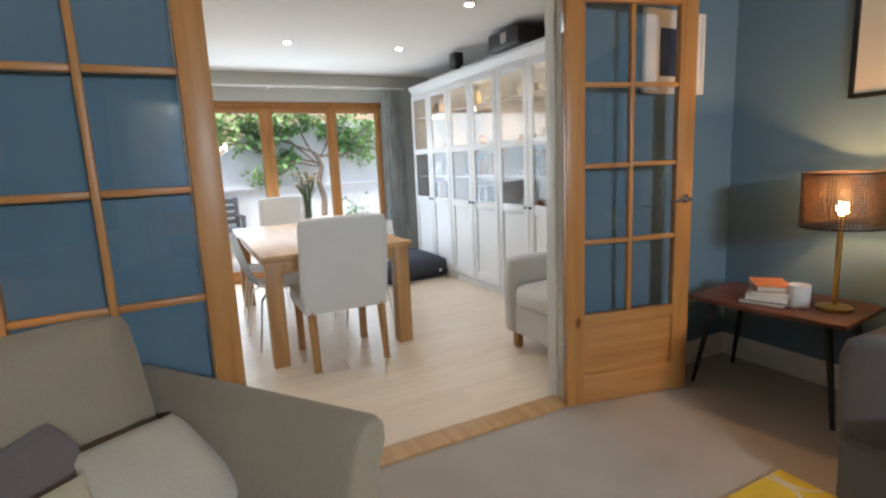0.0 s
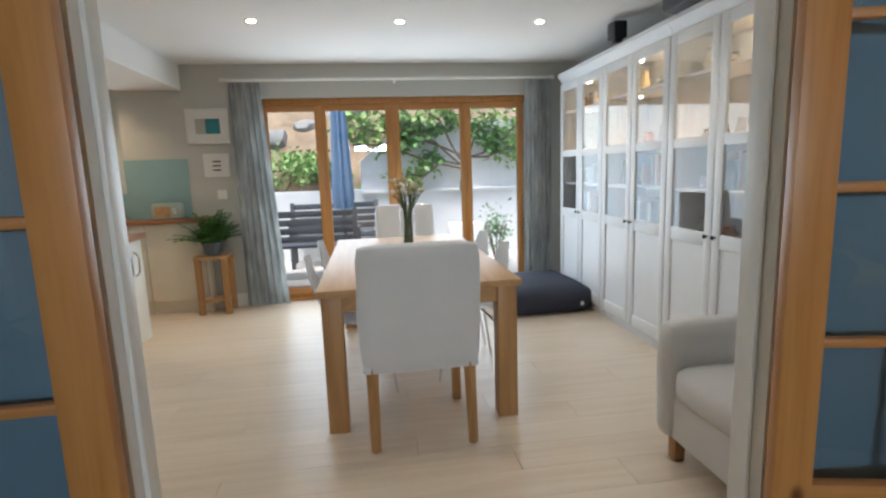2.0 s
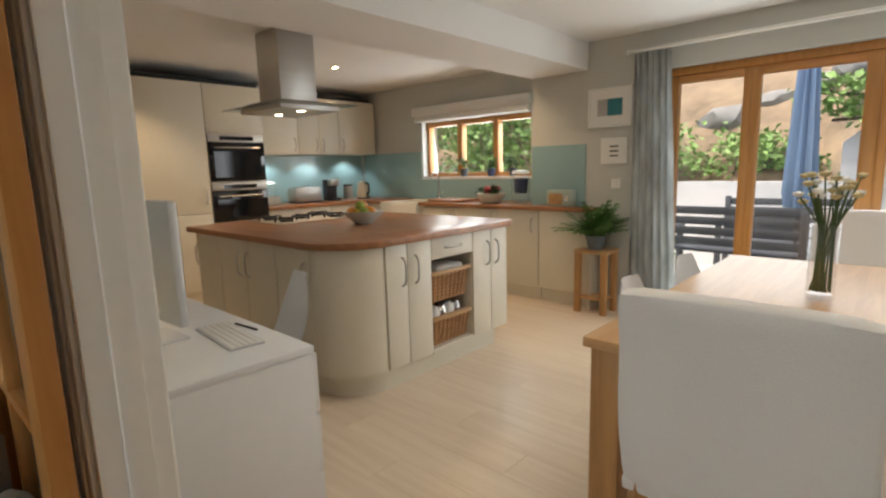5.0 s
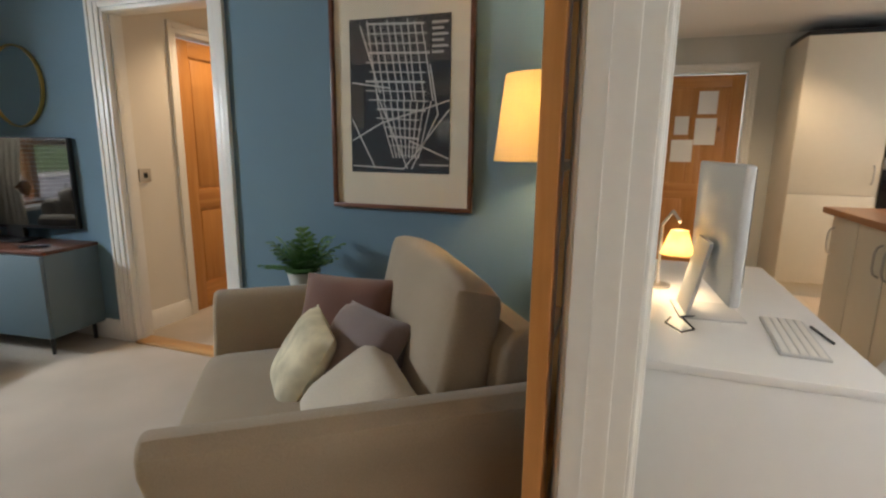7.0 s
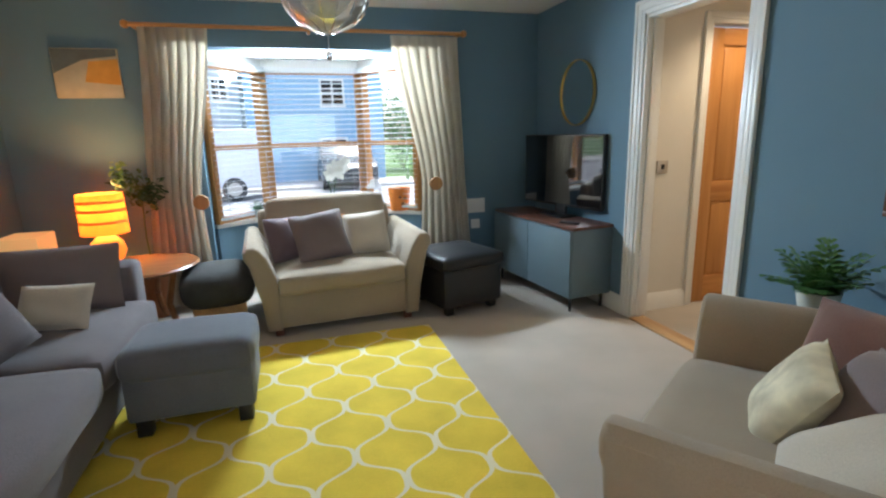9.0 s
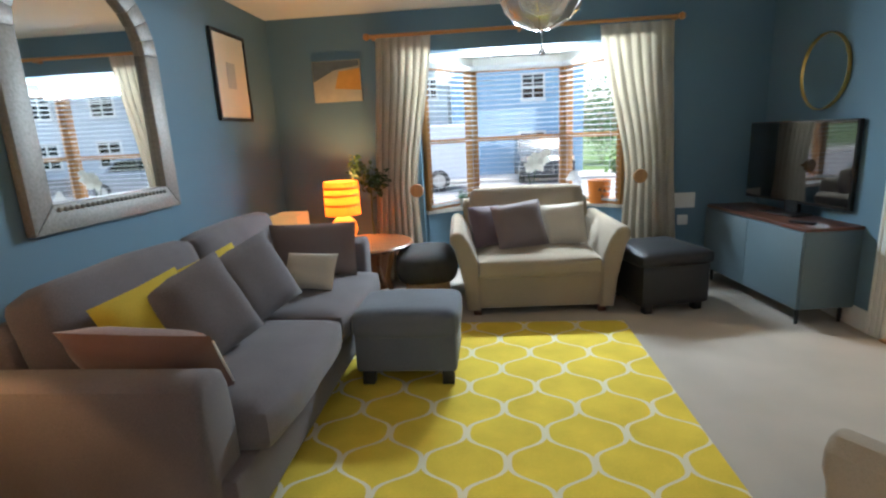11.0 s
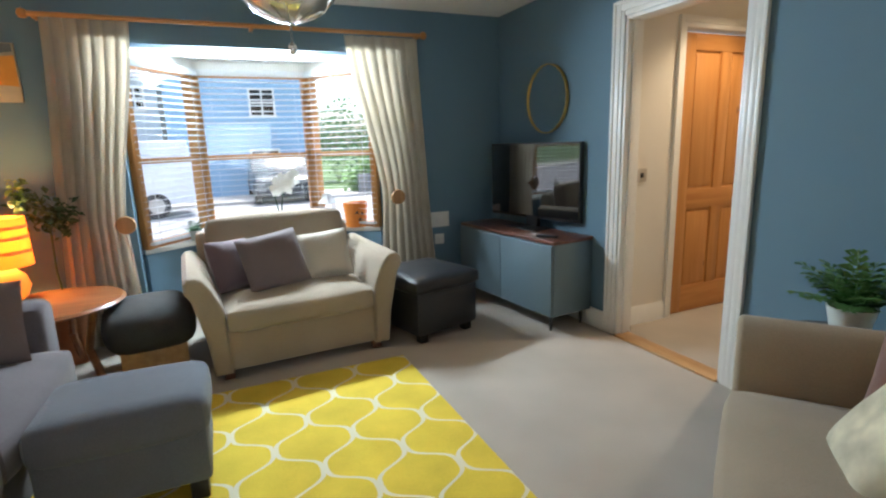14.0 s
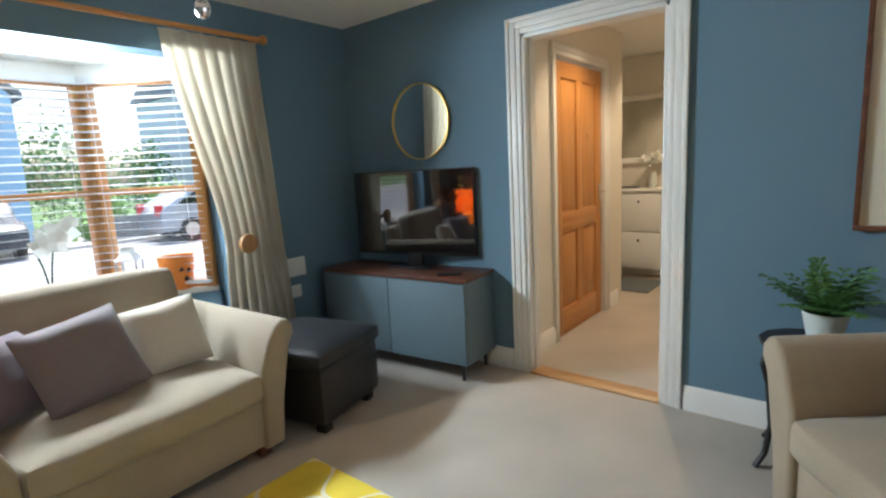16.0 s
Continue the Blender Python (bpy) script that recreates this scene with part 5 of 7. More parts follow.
# hall cabinet and mirror
hc = thing("shoe_cabinet", pose(-2.98, 0.02, 0), "white wall-hung shoe cabinet with two drop fronts", "cabinet")
part("body", box(0, 0.20, -0.55, 0.36, 0.11, 0.93, bev=0.003), WHITE, hc)
part("top", box(0, 0.23, -0.57, 0.38, 0.932, 0.965, bev=0.006), WHITE, hc)
for z0_, z1_ in ((0.13, 0.50), (0.515, 0.91)):
    for y0_, y1_ in ((-0.54, -0.10), (-0.09, 0.35)):
        d = part("drop_front", box(0.202, 0.22, y0_, y1_, z0_, z1_, bev=0.004), WHITE, hc)
        part("knob", moved(lathe([(0.006, 0), (0.006, 0.012), (0.013, 0.016), (0.001, 0.024)], n=12), pose(0.22, (y0_ + y1_) / 2, z1_ - 0.08, 0, 90, 0)), BLACK, d)
single("hall_tray", box(-2.95, -2.80, -0.25, 0.1, 0.967, 0.98, bev=0.005), BLACK, "black tray on the shoe cabinet", "tray")
hm = picture("hall_mirror", pose(-2.998, 0.10, 1.58, 0, 0, 90), 0.86, 0.72, 0.06, GLOSS, MIRROR, "white framed mirror above the shoe cabinet")
vs_ = thing("dried_flowers", pose(-2.86, 0.26, 0.967), "pale dried flowers in a vase on the shoe cabinet", "flowers")
part("vase", lathe([(0.03, 0), (0.045, 0.08), (0.025, 0.15), (0.03, 0.17)]), POTM, vs_)
leaf_cloud(vs_, "blossom", 90, (0, 0, 0.30), (0.08, 0.08, 0.08), 0.05, PETAL, 12)
single("hall_mat", box(-2.76, -2.2, -0.3, 0.42, 0.002, 0.010, bev=0.003), SLATEP, "dark mat before the shoe cabinet", "mat")

# ---- dining room ----
def tall_cabinet(y1, seed):
    """A glazed bookcase unit, its front facing -x, its far end at y1."""
    D, W, H = 0.37, 0.915, 2.15
    c = thing("display_cabinet", pose(XE - 0.005, y1, 0), "tall white cabinet with glazed upper doors and lit shelves", "cabinet", "row of tall white cabinets")
    part("side", box(-D, 0, -0.02, 0, 0.0, H - 0.09, bev=0.002), WHITE, c)
    part("side", box(-D, 0, -W, -W + 0.02, 0.0, H - 0.09, bev=0.002), WHITE, c)
    part("back", box(-0.012, 0, -W + 0.02, -0.02, 0.06, H - 0.09), WHITE, c)
    part("plinth", box(-D + 0.012, -0.02, -W + 0.02, -0.02, 0.0, 0.075, bev=0.003), WHITE, c)
    for z in (0.075, 0.45, 0.80, 1.10, 1.38, 1.78, H - 0.11):
        part("shelf", box(-D + 0.025, -0.012, -W + 0.02, -0.02, z, z + 0.018), WHITE, c)
    part("cornice", prism([(-D - 0.045, H - 0.002), (-D - 0.045, H - 0.03), (-D - 0.02, H - 0.055), (-D - 0.005, H - 0.092), (0, H - 0.092), (0, H - 0.002)], "y", -W, 0), WHITE, c)
    for k in range(2):
        a, b = -W + 0.004 + k * (W / 2), -W / 2 - 0.003 + k * (W / 2)
        x0, x1 = -D - 0.02, -D - 0.001
        s = 0.062
        d = part("door", box(x0, x1, a, a + s, 0.085, 2.05, bev=0.002), WHITE, c)
        part("stile", box(x0, x1, b - s, b, 0.085, 2.05, bev=0.002), WHITE, d)
        for z0, z1 in ((0.085, 0.17), (0.80, 0.88), (1.365, 1.425), (1.98, 2.05)):
            part("rail", box(x0 + 0.001, x1, a + s, b - s, z0, z1, bev=0.002), WHITE, d)
        part("panel", box(x0 + 0.010, x1 - 0.003, a + s, b - s, 0.17, 0.80), WHITE, d)
        for z0, z1 in ((0.88, 1.365), (1.425, 1.98)):
            part("pane", box(x0 + 0.008, x0 + 0.011, a + s, b - s, z0, z1), GLASS, d)
        ky = b - 0.03 if k == 0 else a + 0.03
        part("knob", moved(lathe([(0.005, 0), (0.005, 0.012), (0.012, 0.016), (0.013, 0.024), (0.001, 0.028)], n=12), pose(x0, ky, 0.86, 0, -90, 0)), IRON, d)
    for k in range(2):
        yy = -W / 4 - k * W / 2
        part("cabinet_light", lathe([(0.001, H - 0.118), (0.028, H - 0.116), (0.03, H - 0.11)], -D * 0.55, yy, 16), BULB, c)
        part("cabinet_light", lathe([(0.001, 1.772), (0.022, 1.774), (0.024, 1.779)], -D * 0.55, yy, 16), BULB, c)
    R = random.Random(seed)
    cols = [WALNUT, TERRA, POTM, GLASSB, SLATEP, STONEP, OAK, PAPER, TEALP]
    for z in (1.118, 1.398, 1.798, 0.818):
        y = -0.08
        while y > -W + 0.14:
            kind = R.random()
            if kind < 0.45 and z in (0.818, 1.118):
                for _ in range(R.randint(2, 5)):
                    w, h = R.uniform(0.018, 0.04), R.uniform(0.16, 0.23)
                    if y - w < -W + 0.05:
                        break
                    bk = single("book", box(-0.26, -0.08, y - w + 0.001, y, z, z + h, bev=0.002), R.choice(cols), "book standing on the cabinet shelf", "book", "books in the cabinets")
                    bk.matrix_world = pose(XE - 0.005, y1, 0)
                    y -= w
                y -= R.uniform(0.04, 0.1)
            else:
                r, h = R.uniform(0.03, 0.06), R.uniform(0.07, 0.16)
                v = single("vessel", lathe([(r * 0.6, z), (r, z + h * 0.45), (r * 0.55, z + h * 0.85), (r * 0.7, z + h), (r * 0.6, z + h), (r * 0.45, z + h * 0.85)], -0.2, y - r, 18), R.choice(cols), "small vessel on the lit cabinet shelf", "vase", "vessels in the cabinets")
                v.matrix_world = pose(XE - 0.005, y1, 0)
                y -= 2 * r + R.uniform(0.06, 0.16)
    lamp("cabinet_bulb", "SPOT", look((XE - 0.2, y1 - W / 2, H - 0.125), (XE - 0.2, y1 - W / 2, 0)), 3.6, (1.0, 0.62, 0.30), 0.03, spot=150)
    lamp("cabinet_bulb", "SPOT", look((XE - 0.2, y1 - W / 2, 1.765), (XE - 0.2, y1 - W / 2, 0)), 3.6, (1.0, 0.62, 0.30), 0.03, spot=150)
    return c


for i in range(3):
    tall_cabinet(6.955 - i * 0.918, 20 + i)
spk = thing("loudspeaker", pose(3.72, 5.75, 2.15), "small black loudspeaker on top of the cabinets", "loudspeaker")
part("body", box(-0.05, 0.05, -0.06, 0.06, 0.03, 0.15, bev=0.01), BLACK, spk)
part("foot", box(-0.03, 0.03, -0.03, 0.03, 0, 0.035, bev=0.004), BLACK, spk)
hi = thing("storage_case", pose(3.80, 4.85, 2.15), "black storage case on top of the cabinets", "case")
part("body", box(-0.15, 0.2, -0.22, 0.22, 0, 0.15, bev=0.025), BLACK, hi)
part("panel", box(-0.153, -0.149, -0.06, 0.02, 0.04, 0.12), GREYINK, hi)

tb = thing("dining_table", pose(0, 0, 0), "oak dining table with thick square legs", "table")
TX0, TX1, TY0, TY1 = 1.59, 2.60, 4.48, 6.36
part("tabletop", box(TX0, TX1, TY0, TY1, 0.70, 0.735, bev=0.004), OAKX, tb)
for x in (TX0 + 0.02, TX1 - 0.12):
    for y in (TY0 + 0.02, TY1 - 0.12):
        part("leg", box(x, x + 0.10, y, y + 0.10, 0, 0.70, bev=0.004), OAK, tb)
for a in ((TX0 + 0.12, TX1 - 0.12, TY0 + 0.045, TY0 + 0.07), (TX0 + 0.12, TX1 - 0.12, TY1 - 0.07, TY1 - 0.045), (TX0 + 0.045, TX0 + 0.07, TY0 + 0.12, TY1 - 0.12), (TX1 - 0.07, TX1 - 0.045, TY0 + 0.12, TY1 - 0.12)):
    part("apron", box(*a, 0.615, 0.699, bev=0.003), OAKX, tb)


def parsons_chair():
    c = thing("dining_chair", pose(2.068, 4.56, 0, 0, 0, 180) @ Matrix.Diagonal((1.12, 1, 0.965, 1)), "white slipcovered high-back dining chair with oak legs", "chair", "slipcovered chairs at the table ends")
    part("seat", soft(-0.245, 0.245, -0.26, 0.20, 0.37, 0.49, 0.03, 0.012, 1), WHITECLOTH, c)
    bm = soft(-0.245, 0.245, -0.045, 0.045, 0.39, 1.0, 0.03, 0.008, 2)
    for v in bm.verts:
        v.co.y += 0.20 + max(0, v.co.z - 0.45) * 0.12
    part("backrest", bm, WHITECLOTH, c)
    part("skirt", box(-0.243, 0.243, -0.255, 0.235, 0.375, 0.42, bev=0.01), WHITECLOTH, c)
    for x in (-0.205, 0.205):
        part("leg", prism([(x - 0.02, -0.235), (x + 0.02, -0.235), (x + 0.02, -0.195), (x - 0.02, -0.195)], "z", 0, 0.40), OAK, c)
        part("leg", rod((x, 0.21, 0.41), (x, 0.27, 0.0), 0.026, 0.02, 4), OAK, c)
    return c


pc = parsons_chair()
copy_thing(pc, pose(2.19, 6.72, 0, 0, 0, 0))


def shell_chair(m):
    c = thing("side_chair", m, "white moulded side chair on slim chrome legs", "chair", "white chairs along the table")
    t = bmesh.new()
    g = []
    for j in range(13):
        s = j / 12
        if s < 0.5:
            y, z = -0.2 + s * 0.72, 0.45 - 0.03 * math.sin(s * 2 * math.pi)
            w = 0.19 + 0.03 * math.sin(s * 2 * math.pi)
        else:
            k = (s - 0.5) * 2
            y, z = 0.16 + 0.08 * math.sin(k * 1.57) + 0.05 * k, 0.45 + 0.36 * k ** 1.3
            w = 0.17 + 0.05 * math.sin(k * math.pi) - 0.07 * k ** 4
        g.append([t.verts.new((w * u, y + 0.03 * u * u * (-1 if s >= 0.5 else 0), z + (0.02 * u * u if s < 0.5 else 0))) for u in (-1, -0.75, -0.4, 0, 0.4, 0.75, 1)])
    for a, b in zip(g, g[1:]):
        for i in range(6):
            t.faces.new((a[i], a[i + 1], b[i + 1], b[i]))
    bmesh.ops.solidify(t, geom=t.faces[:], thickness=0.012)
    part("shell", t, WHITE, c)
    for x in (-1, 1):
        for y in (-1, 1):
            part("leg", pipe([(x * 0.10, y * 0.08, 0.425), (x * 0.17, y * 0.15, 0.36), (x * 0.20, y * 0.2, 0)], 0.008, 8), CHROME, c)
    return c


sc = shell_chair(pose(1.76, 5.10, 0, 0, 0, 94))
copy_thing(sc, pose(1.77, 5.75, 0, 0, 0, 88))
copy_thing(sc, pose(2.44, 5.20, 0, 0, 0, -92))
copy_thing(sc, pose(2.44, 5.78, 0, 0, 0, -86))
copy_thing(sc, pose(0.12, 4.05, 0, 0, 0, -16))

vz = thing("flower_vase", pose(2.11, 5.47, 0.735), "tall glass vase of pale dried flowers on the table", "vase")
part("vase", lathe([(0.045, 0), (0.048, 0.01), (0.05, 0.30), (0.046, 0.30), (0.043, 0.02), (0.001, 0.015)]), GLASS, vz)
R = random.Random(3)
STEMG = mat("stem_green", (0.05, 0.09, 0.025), 0.6, vary=0.2)
STRAW = mat("straw_flower", (0.50, 0.42, 0.22), 0.8, grain=60, vary=0.3)
for k in range(26):
    a, r = R.uniform(0, 6.28), R.uniform(0.01, 0.036)
    a2, r2, h = R.uniform(0, 6.28), R.uniform(0.01, 0.13), R.uniform(0.38, 0.50)
    p2 = (r2 * math.cos(a), r2 * math.sin(a), h)
    s = part("stem", pipe([(r * math.cos(a2), r * math.sin(a2), 0.03), (r * math.cos(a), r * math.sin(a), 0.28), p2], 0.0035, 5), STEMG, vz)
    part("flower_head", moved(lathe([(0.001, -0.012), (0.016, -0.004), (0.02, 0.006), (0.001, 0.014)], n=8), pose(*p2)), STRAW if k % 3 else PETAL, s)

ac = thing("armchair", pose(3.42, 3.70, 0, 0, 0, -90), "white slipcovered tub armchair beside the doorway", "armchair")
part("base", box(-0.31, 0.31, -0.32, 0.34, 0.10, 0.32, bev=0.03), WHITECLOTH, ac)
part("seat_cushion", soft(-0.24, 0.24, -0.34, 0.22, 0.30, 0.45, 0.05, 0.02, 2), WHITECLOTH, ac)
for k in (-1, 1):
    a, b = sorted((k * 0.24, k * 0.36))
    part("arm", soft(a, b, -0.35, 0.32, 0.10, 0.62, 0.05, 0.008, k + 4), WHITECLOTH, ac)
part("backrest", moved(soft(-0.35, 0.35, -0.08, 0.08, -0.36, 0.36, 0.06, 0.01, 9), pose(0, 0.31, 0.46, -6, 0, 0)), WHITECLOTH, ac)
for x in (-0.28, 0.28):
    for y in (-0.28, 0.28):
        part("leg", box(x - 0.025, x + 0.025, y - 0.025, y + 0.025, 0, 0.11, bev=0.004), OAK, ac)

db = thing("dog_bed", pose(3.36, 6.62, 0, 0, 0, 2), "dark navy canvas floor cushion beside the cabinets", "cushion")
part("body", soft(-0.42, 0.42, -0.44, 0.44, 0.0, 0.22, 0.09, 0.03, 7), BEANBAG, db)
part("tag", prism([(0.28 + 0.018 * math.cos(i), 0.09 + 0.02 * math.sin(i)) for i in range(6)], "y", -0.462, -0.45), PAPER, db, "small white printed mark")

# patio curtains
curtain("curtain", 0.62, 0.90, 0.62, 1.02, 0, 0, YN - 0.09, 2.15, 0.02, None, CURTAING, 6, "grey patterned curtain drawn aside at the patio doors", "curtains of the patio doors", 5)
curtain("curtain", 3.46, 3.74, 3.44, 3.74, 0, 0, YN - 0.09, 2.15, 0.02, None, CURTAING, 6, "grey patterned curtain drawn aside beside the cabinets", "curtains of the patio doors", 6)
cpole = thing("curtain_pole", Matrix(), "white curtain pole above the patio doors", "curtain pole")
part("pole", rod((0.57, YN - 0.09, 2.17), (3.76, YN - 0.09, 2.17), 0.014), GLOSS, cpole)
for x in (0.57, 3.76):
    part("finial", moved(lathe([(0.001, -0.025), (0.022, 0), (0.001, 0.025)]), pose(x, YN - 0.09, 2.17)), GLOSS, cpole)
for x in (0.65, 2.17, 3.68):
    part("bracket", box(x - 0.01, x + 0.01, YN - 0.09, YN, 2.14, 2.16, bev=0.002), GLOSS, cpole)
picture("framed_print", pose(0.39, YN - 0.001, 1.765, 0, 0, 0), 0.39, 0.33, 0.02, GLOSS, PAPER, "white framed print with a teal square", [(-0.02, 0.11, -0.07, 0.07, TEALP, "print"), (-0.11, -0.02, -0.07, 0.07, GREYINK, "print")])
sp_ = picture("card_print", pose(0.435, YN - 0.001, 1.40, 0, 0, 0), 0.235, 0.22, 0, GLOSS, PAPER, "small white card print with three dark lines", [(-0.035, 0.04, -0.05 + 0.04 * k, -0.038 + 0.04 * k, INK, "text_bar") for k in range(3)])
outlet("light_switch", pose(0.46, YN - 0.001, 1.12, 0, 0, 0), 0.086, 0.086, GLOSS, "white light switch under the prints")
ps = thing("plant_stand", pose(0.365, 7.12, 0), "square oak plant stand with a lower shelf", "plant stand")
part("top", box(-0.15, 0.15, -0.13, 0.13, 0.53, 0.56, bev=0.004), OAKX, ps)
part("shelf", box(-0.12, 0.12, -0.10, 0.10, 0.12, 0.14, bev=0.003), OAKX, ps)
for x in (-0.145, 0.095):
    for y in (-0.125, 0.075):
        part("leg", box(x, x + 0.05, y, y + 0.05, 0, 0.53, bev=0.003), OAK, ps)
pf = thing("potted_fern", pose(0.365, 7.10, 0.56), "bushy green fern on the oak plant stand", "plant")
part("pot", lathe([(0.06, 0), (0.085, 0.10), (0.09, 0.12), (0.082, 0.12), (0.075, 0.1)]), SLATEP, pf)
part("soil", lathe([(0.001, 0.10), (0.078, 0.101)]), SOIL, pf)
frond_plant(pf, 70, 0.36, LEAF, 6, 0.10, 0.026, 0.5)


def spotlight(x, y):
    s = thing("downlight", pose(x, y, CEIL), "recessed chrome ceiling downlight, lit", "ceiling light", "ceiling downlights")
    part("rim", lathe([(0.026, -0.004), (0.045, -0.004), (0.047, 0.0)], n=24), CHROME, s)
    part("lamp_face", lathe([(0.001, -0.006), (0.027, -0.006)], n=24), BULB, s)


for x, y in SPOTS + KSPOTS + [(-2.3, 0.6)]:
    spotlight(x, y)

# ---- desk ----
dk = thing("desk", Matrix(), "white desk with a drawer end against the wall", "desk")
DX0, DX1, DY0, DY1 = -0.45, 0.905, 3.325, 3.905
part("desktop", box(DX0, DX1, DY0, DY1, 0.69, 0.715, bev=0.003), WHITE, dk)
part("drawer_end", box(DX1 - 0.36, DX1 - 0.003, DY0, DY1 - 0.004, 0.01, 0.689, bev=0.002), WHITE, dk)
for k in range(3):
    part("drawer", box(DX1 - 0.355, DX1 - 0.01, DY1 - 0.003, DY1 + 0.014, 0.03 + k * 0.22, 0.24 + k * 0.22, bev=0.002), WHITE, dk)
part("end_panel", box(DX0 + 0.003, DX0 + 0.03, DY0, DY1 - 0.004, 0.0, 0.689, bev=0.002), WHITE, dk)
im = thing("monitor", pose(0.40, 3.56, 0.715, 0, 0, 4), "silver all-in-one computer seen edge on", "computer")
ALU = mat("silver_aluminium", (0.62, 0.63, 0.64), 0.6, 0.4, vary=0.03, bump=0.02)
part("foot", box(-0.10, 0.10, -0.10, 0.10, 0, 0.008, bev=0.004), ALU, im)
part("neck", prism([(-0.08, 0.006), (-0.07, 0.006), (-0.02, 0.25), (-0.03, 0.25)], "x", -0.09, 0.09), ALU, im)
part("housing", box(-0.29, 0.29, -0.012, 0.018, 0.10, 0.50, bev=0.008), ALU, im)
part("screen", box(-0.28, 0.28, 0.0185, 0.020, 0.16, 0.49), SCREEN, im)
kb = thing("keyboard", pose(0.62, 3.76, 0.715, 0, 0, -4), "slim white keyboard on the desk", "keyboard")
part("body", box(-0.21, 0.13, -0.06, 0.06, 0, 0.008, bev=0.003), ALU, kb)
for r in range(5):
    part("key_bank", box(-0.205, 0.125, -0.053 + r * 0.0215, -0.035 + r * 0.0215, 0.0078, 0.0105, bev=0.001), PAPER, kb)
pn = single("pen", rod((0.46, 3.845, 0.72), (0.60, 3.86, 0.72), 0.004), BLACK, "black pen on the desk", "pen")
dl = thing("desk_lamp", pose(0.10, 3.42, 0.715), "small warm desk lamp with a pale shade", "lamp")
part("base", lathe([(0.05, 0), (0.05, 0.01), (0.008, 0.015)]), STEEL, dl)
part("stem", pipe([(0, 0, 0.01), (0, 0, 0.25), (0.05, 0.03, 0.31), (0.12, 0.05, 0.28)], 0.006), STEEL, dl)
part("shade", lathe([(0.06, 0.16), (0.03, 0.25), (0.028, 0.25), (0.058, 0.16)], 0.13, 0.05, 24), SHADEY, dl)
lamp("desk_lamp_light", "POINT", pose(0.23, 3.47, 0.90), 1.8, (1.0, 0.75, 0.45), 0.03)
cb = thing("cable", Matrix(), "loose black cable on the desk", "cable")
part("cord", pipe([(0.52, 3.44, 0.72), (0.60, 3.42, 0.725), (0.66, 3.46, 0.72), (0.62, 3.50, 0.72), (0.55, 3.47, 0.735), (0.48, 3.52, 0.72)], 0.003, 6), BLACK, cb)

# ---- kitchen ----
def bar_handle(parent, p, q, out):
    """A bowed steel handle from p to q standing off by the vector out."""
    p, q, o = Vector(p), Vector(q), Vector(out)
    part("handle", pipe([p, p + o * 0.7 + (q - p) * 0.08, p + o + (q - p) * 0.25, p + o + (q - p) * 0.75, q + o * 0.7 - (q - p) * 0.08, q], 0.006, 8), STEEL, parent, "bowed steel handle")


isl = thing("kitchen_island", Matrix(), "cream kitchen island with a rounded end and walnut worktop", "kitchen island")
IX0, IX1, IY0, IY1, IR = -1.60, 0.215, 4.53, 6.00, 0.30


def rounded(x0, x1, y0, y1, r, r2=0.06):
    """An outline with a wide curve at its south-east corner."""
    pts = [(x0, y0)]
    pts += [(x1 - r + r * math.sin(t), y0 + r - r * math.cos(t)) for t in [math.pi / 2 * k / 12 for k in range(13)]]
    pts += [(x1 - r2 + r2 * math.cos(t), y1 - r2 + r2 * math.sin(t)) for t in [math.pi / 2 * k / 5 for k in range(6)]]
    return pts + [(x0, y1)]


part("worktop", prism(rounded(IX0 - 0.03, IX1 + 0.04, IY0 - 0.05, IY1 + 0.04, IR + 0.05), "z", 0.872, 0.912, bev=0.006), WORKTOP, isl, "dark walnut worktop")
BK0, BK1 = 5.20, 5.60
body = rounded(IX0, IX1 - 0.02, IY0 + 0.02, BK0, IR, 0.002)
part("body", prism(body, "z", 0.13, 0.871), CREAM, isl)
part("body", box(IX0, IX1 - 0.02, BK1, IY1 - 0.01, 0.13, 0.871, bev=0.002), CREAM, isl)
part("body", box(IX0, IX1 - 0.42, BK0 + 0.001, BK1 - 0.001, 0.13, 0.871), CREAM, isl)
part("niche_floor", box(IX1 - 0.42, IX1 - 0.004, BK0 + 0.001, BK1 - 0.001, 0.13, 0.16), CREAM, isl)
part("plinth", prism(rounded(IX0 + 0.05, IX1 - 0.06, IY0 + 0.06, IY1 - 0.05, IR - 0.03), "z", 0.0, 0.13), CREAM, isl)
e0 = IY0 + IR
cd = part("curved_door", prism([(IX1 - IR + IR * math.sin(t), IY0 + IR - IR * math.cos(t)) for t in [0.05 + 1.47 * k / 12 for k in range(13)]] + [(IX1 - IR + (IR - 0.02) * math.sin(t), IY0 + IR - (IR - 0.02) * math.cos(t)) for t in [0.05 + 1.47 * (12 - k) / 12 for k in range(13)]], "z", 0.14, 0.865), CREAM, isl)
for y0, y1, hy in ((e0 + 0.004, e0 + 0.165, e0 + 0.125), (e0 + 0.17, BK0 - 0.003, BK0 - 0.14), (BK1 + 0.003, (BK1 + IY1) / 2 - 0.002, (BK1 + IY1) / 2 - 0.05), ((BK1 + IY1) / 2 + 0.002, IY1 - 0.012, (BK1 + IY1) / 2 + 0.05)):
    d = part("door", box(IX1 - 0.019, IX1, y0, y1, 0.14, 0.865, bev=0.003), CREAM, isl)
    bar_handle(d, (IX1, hy, 0.62), (IX1, hy, 0.79), (0.032, 0, 0))
d = part("drawer_front", box(IX1 - 0.019, IX1, BK0 + 0.003, BK1 - 0.003, 0.735, 0.865, bev=0.003), CREAM, isl)
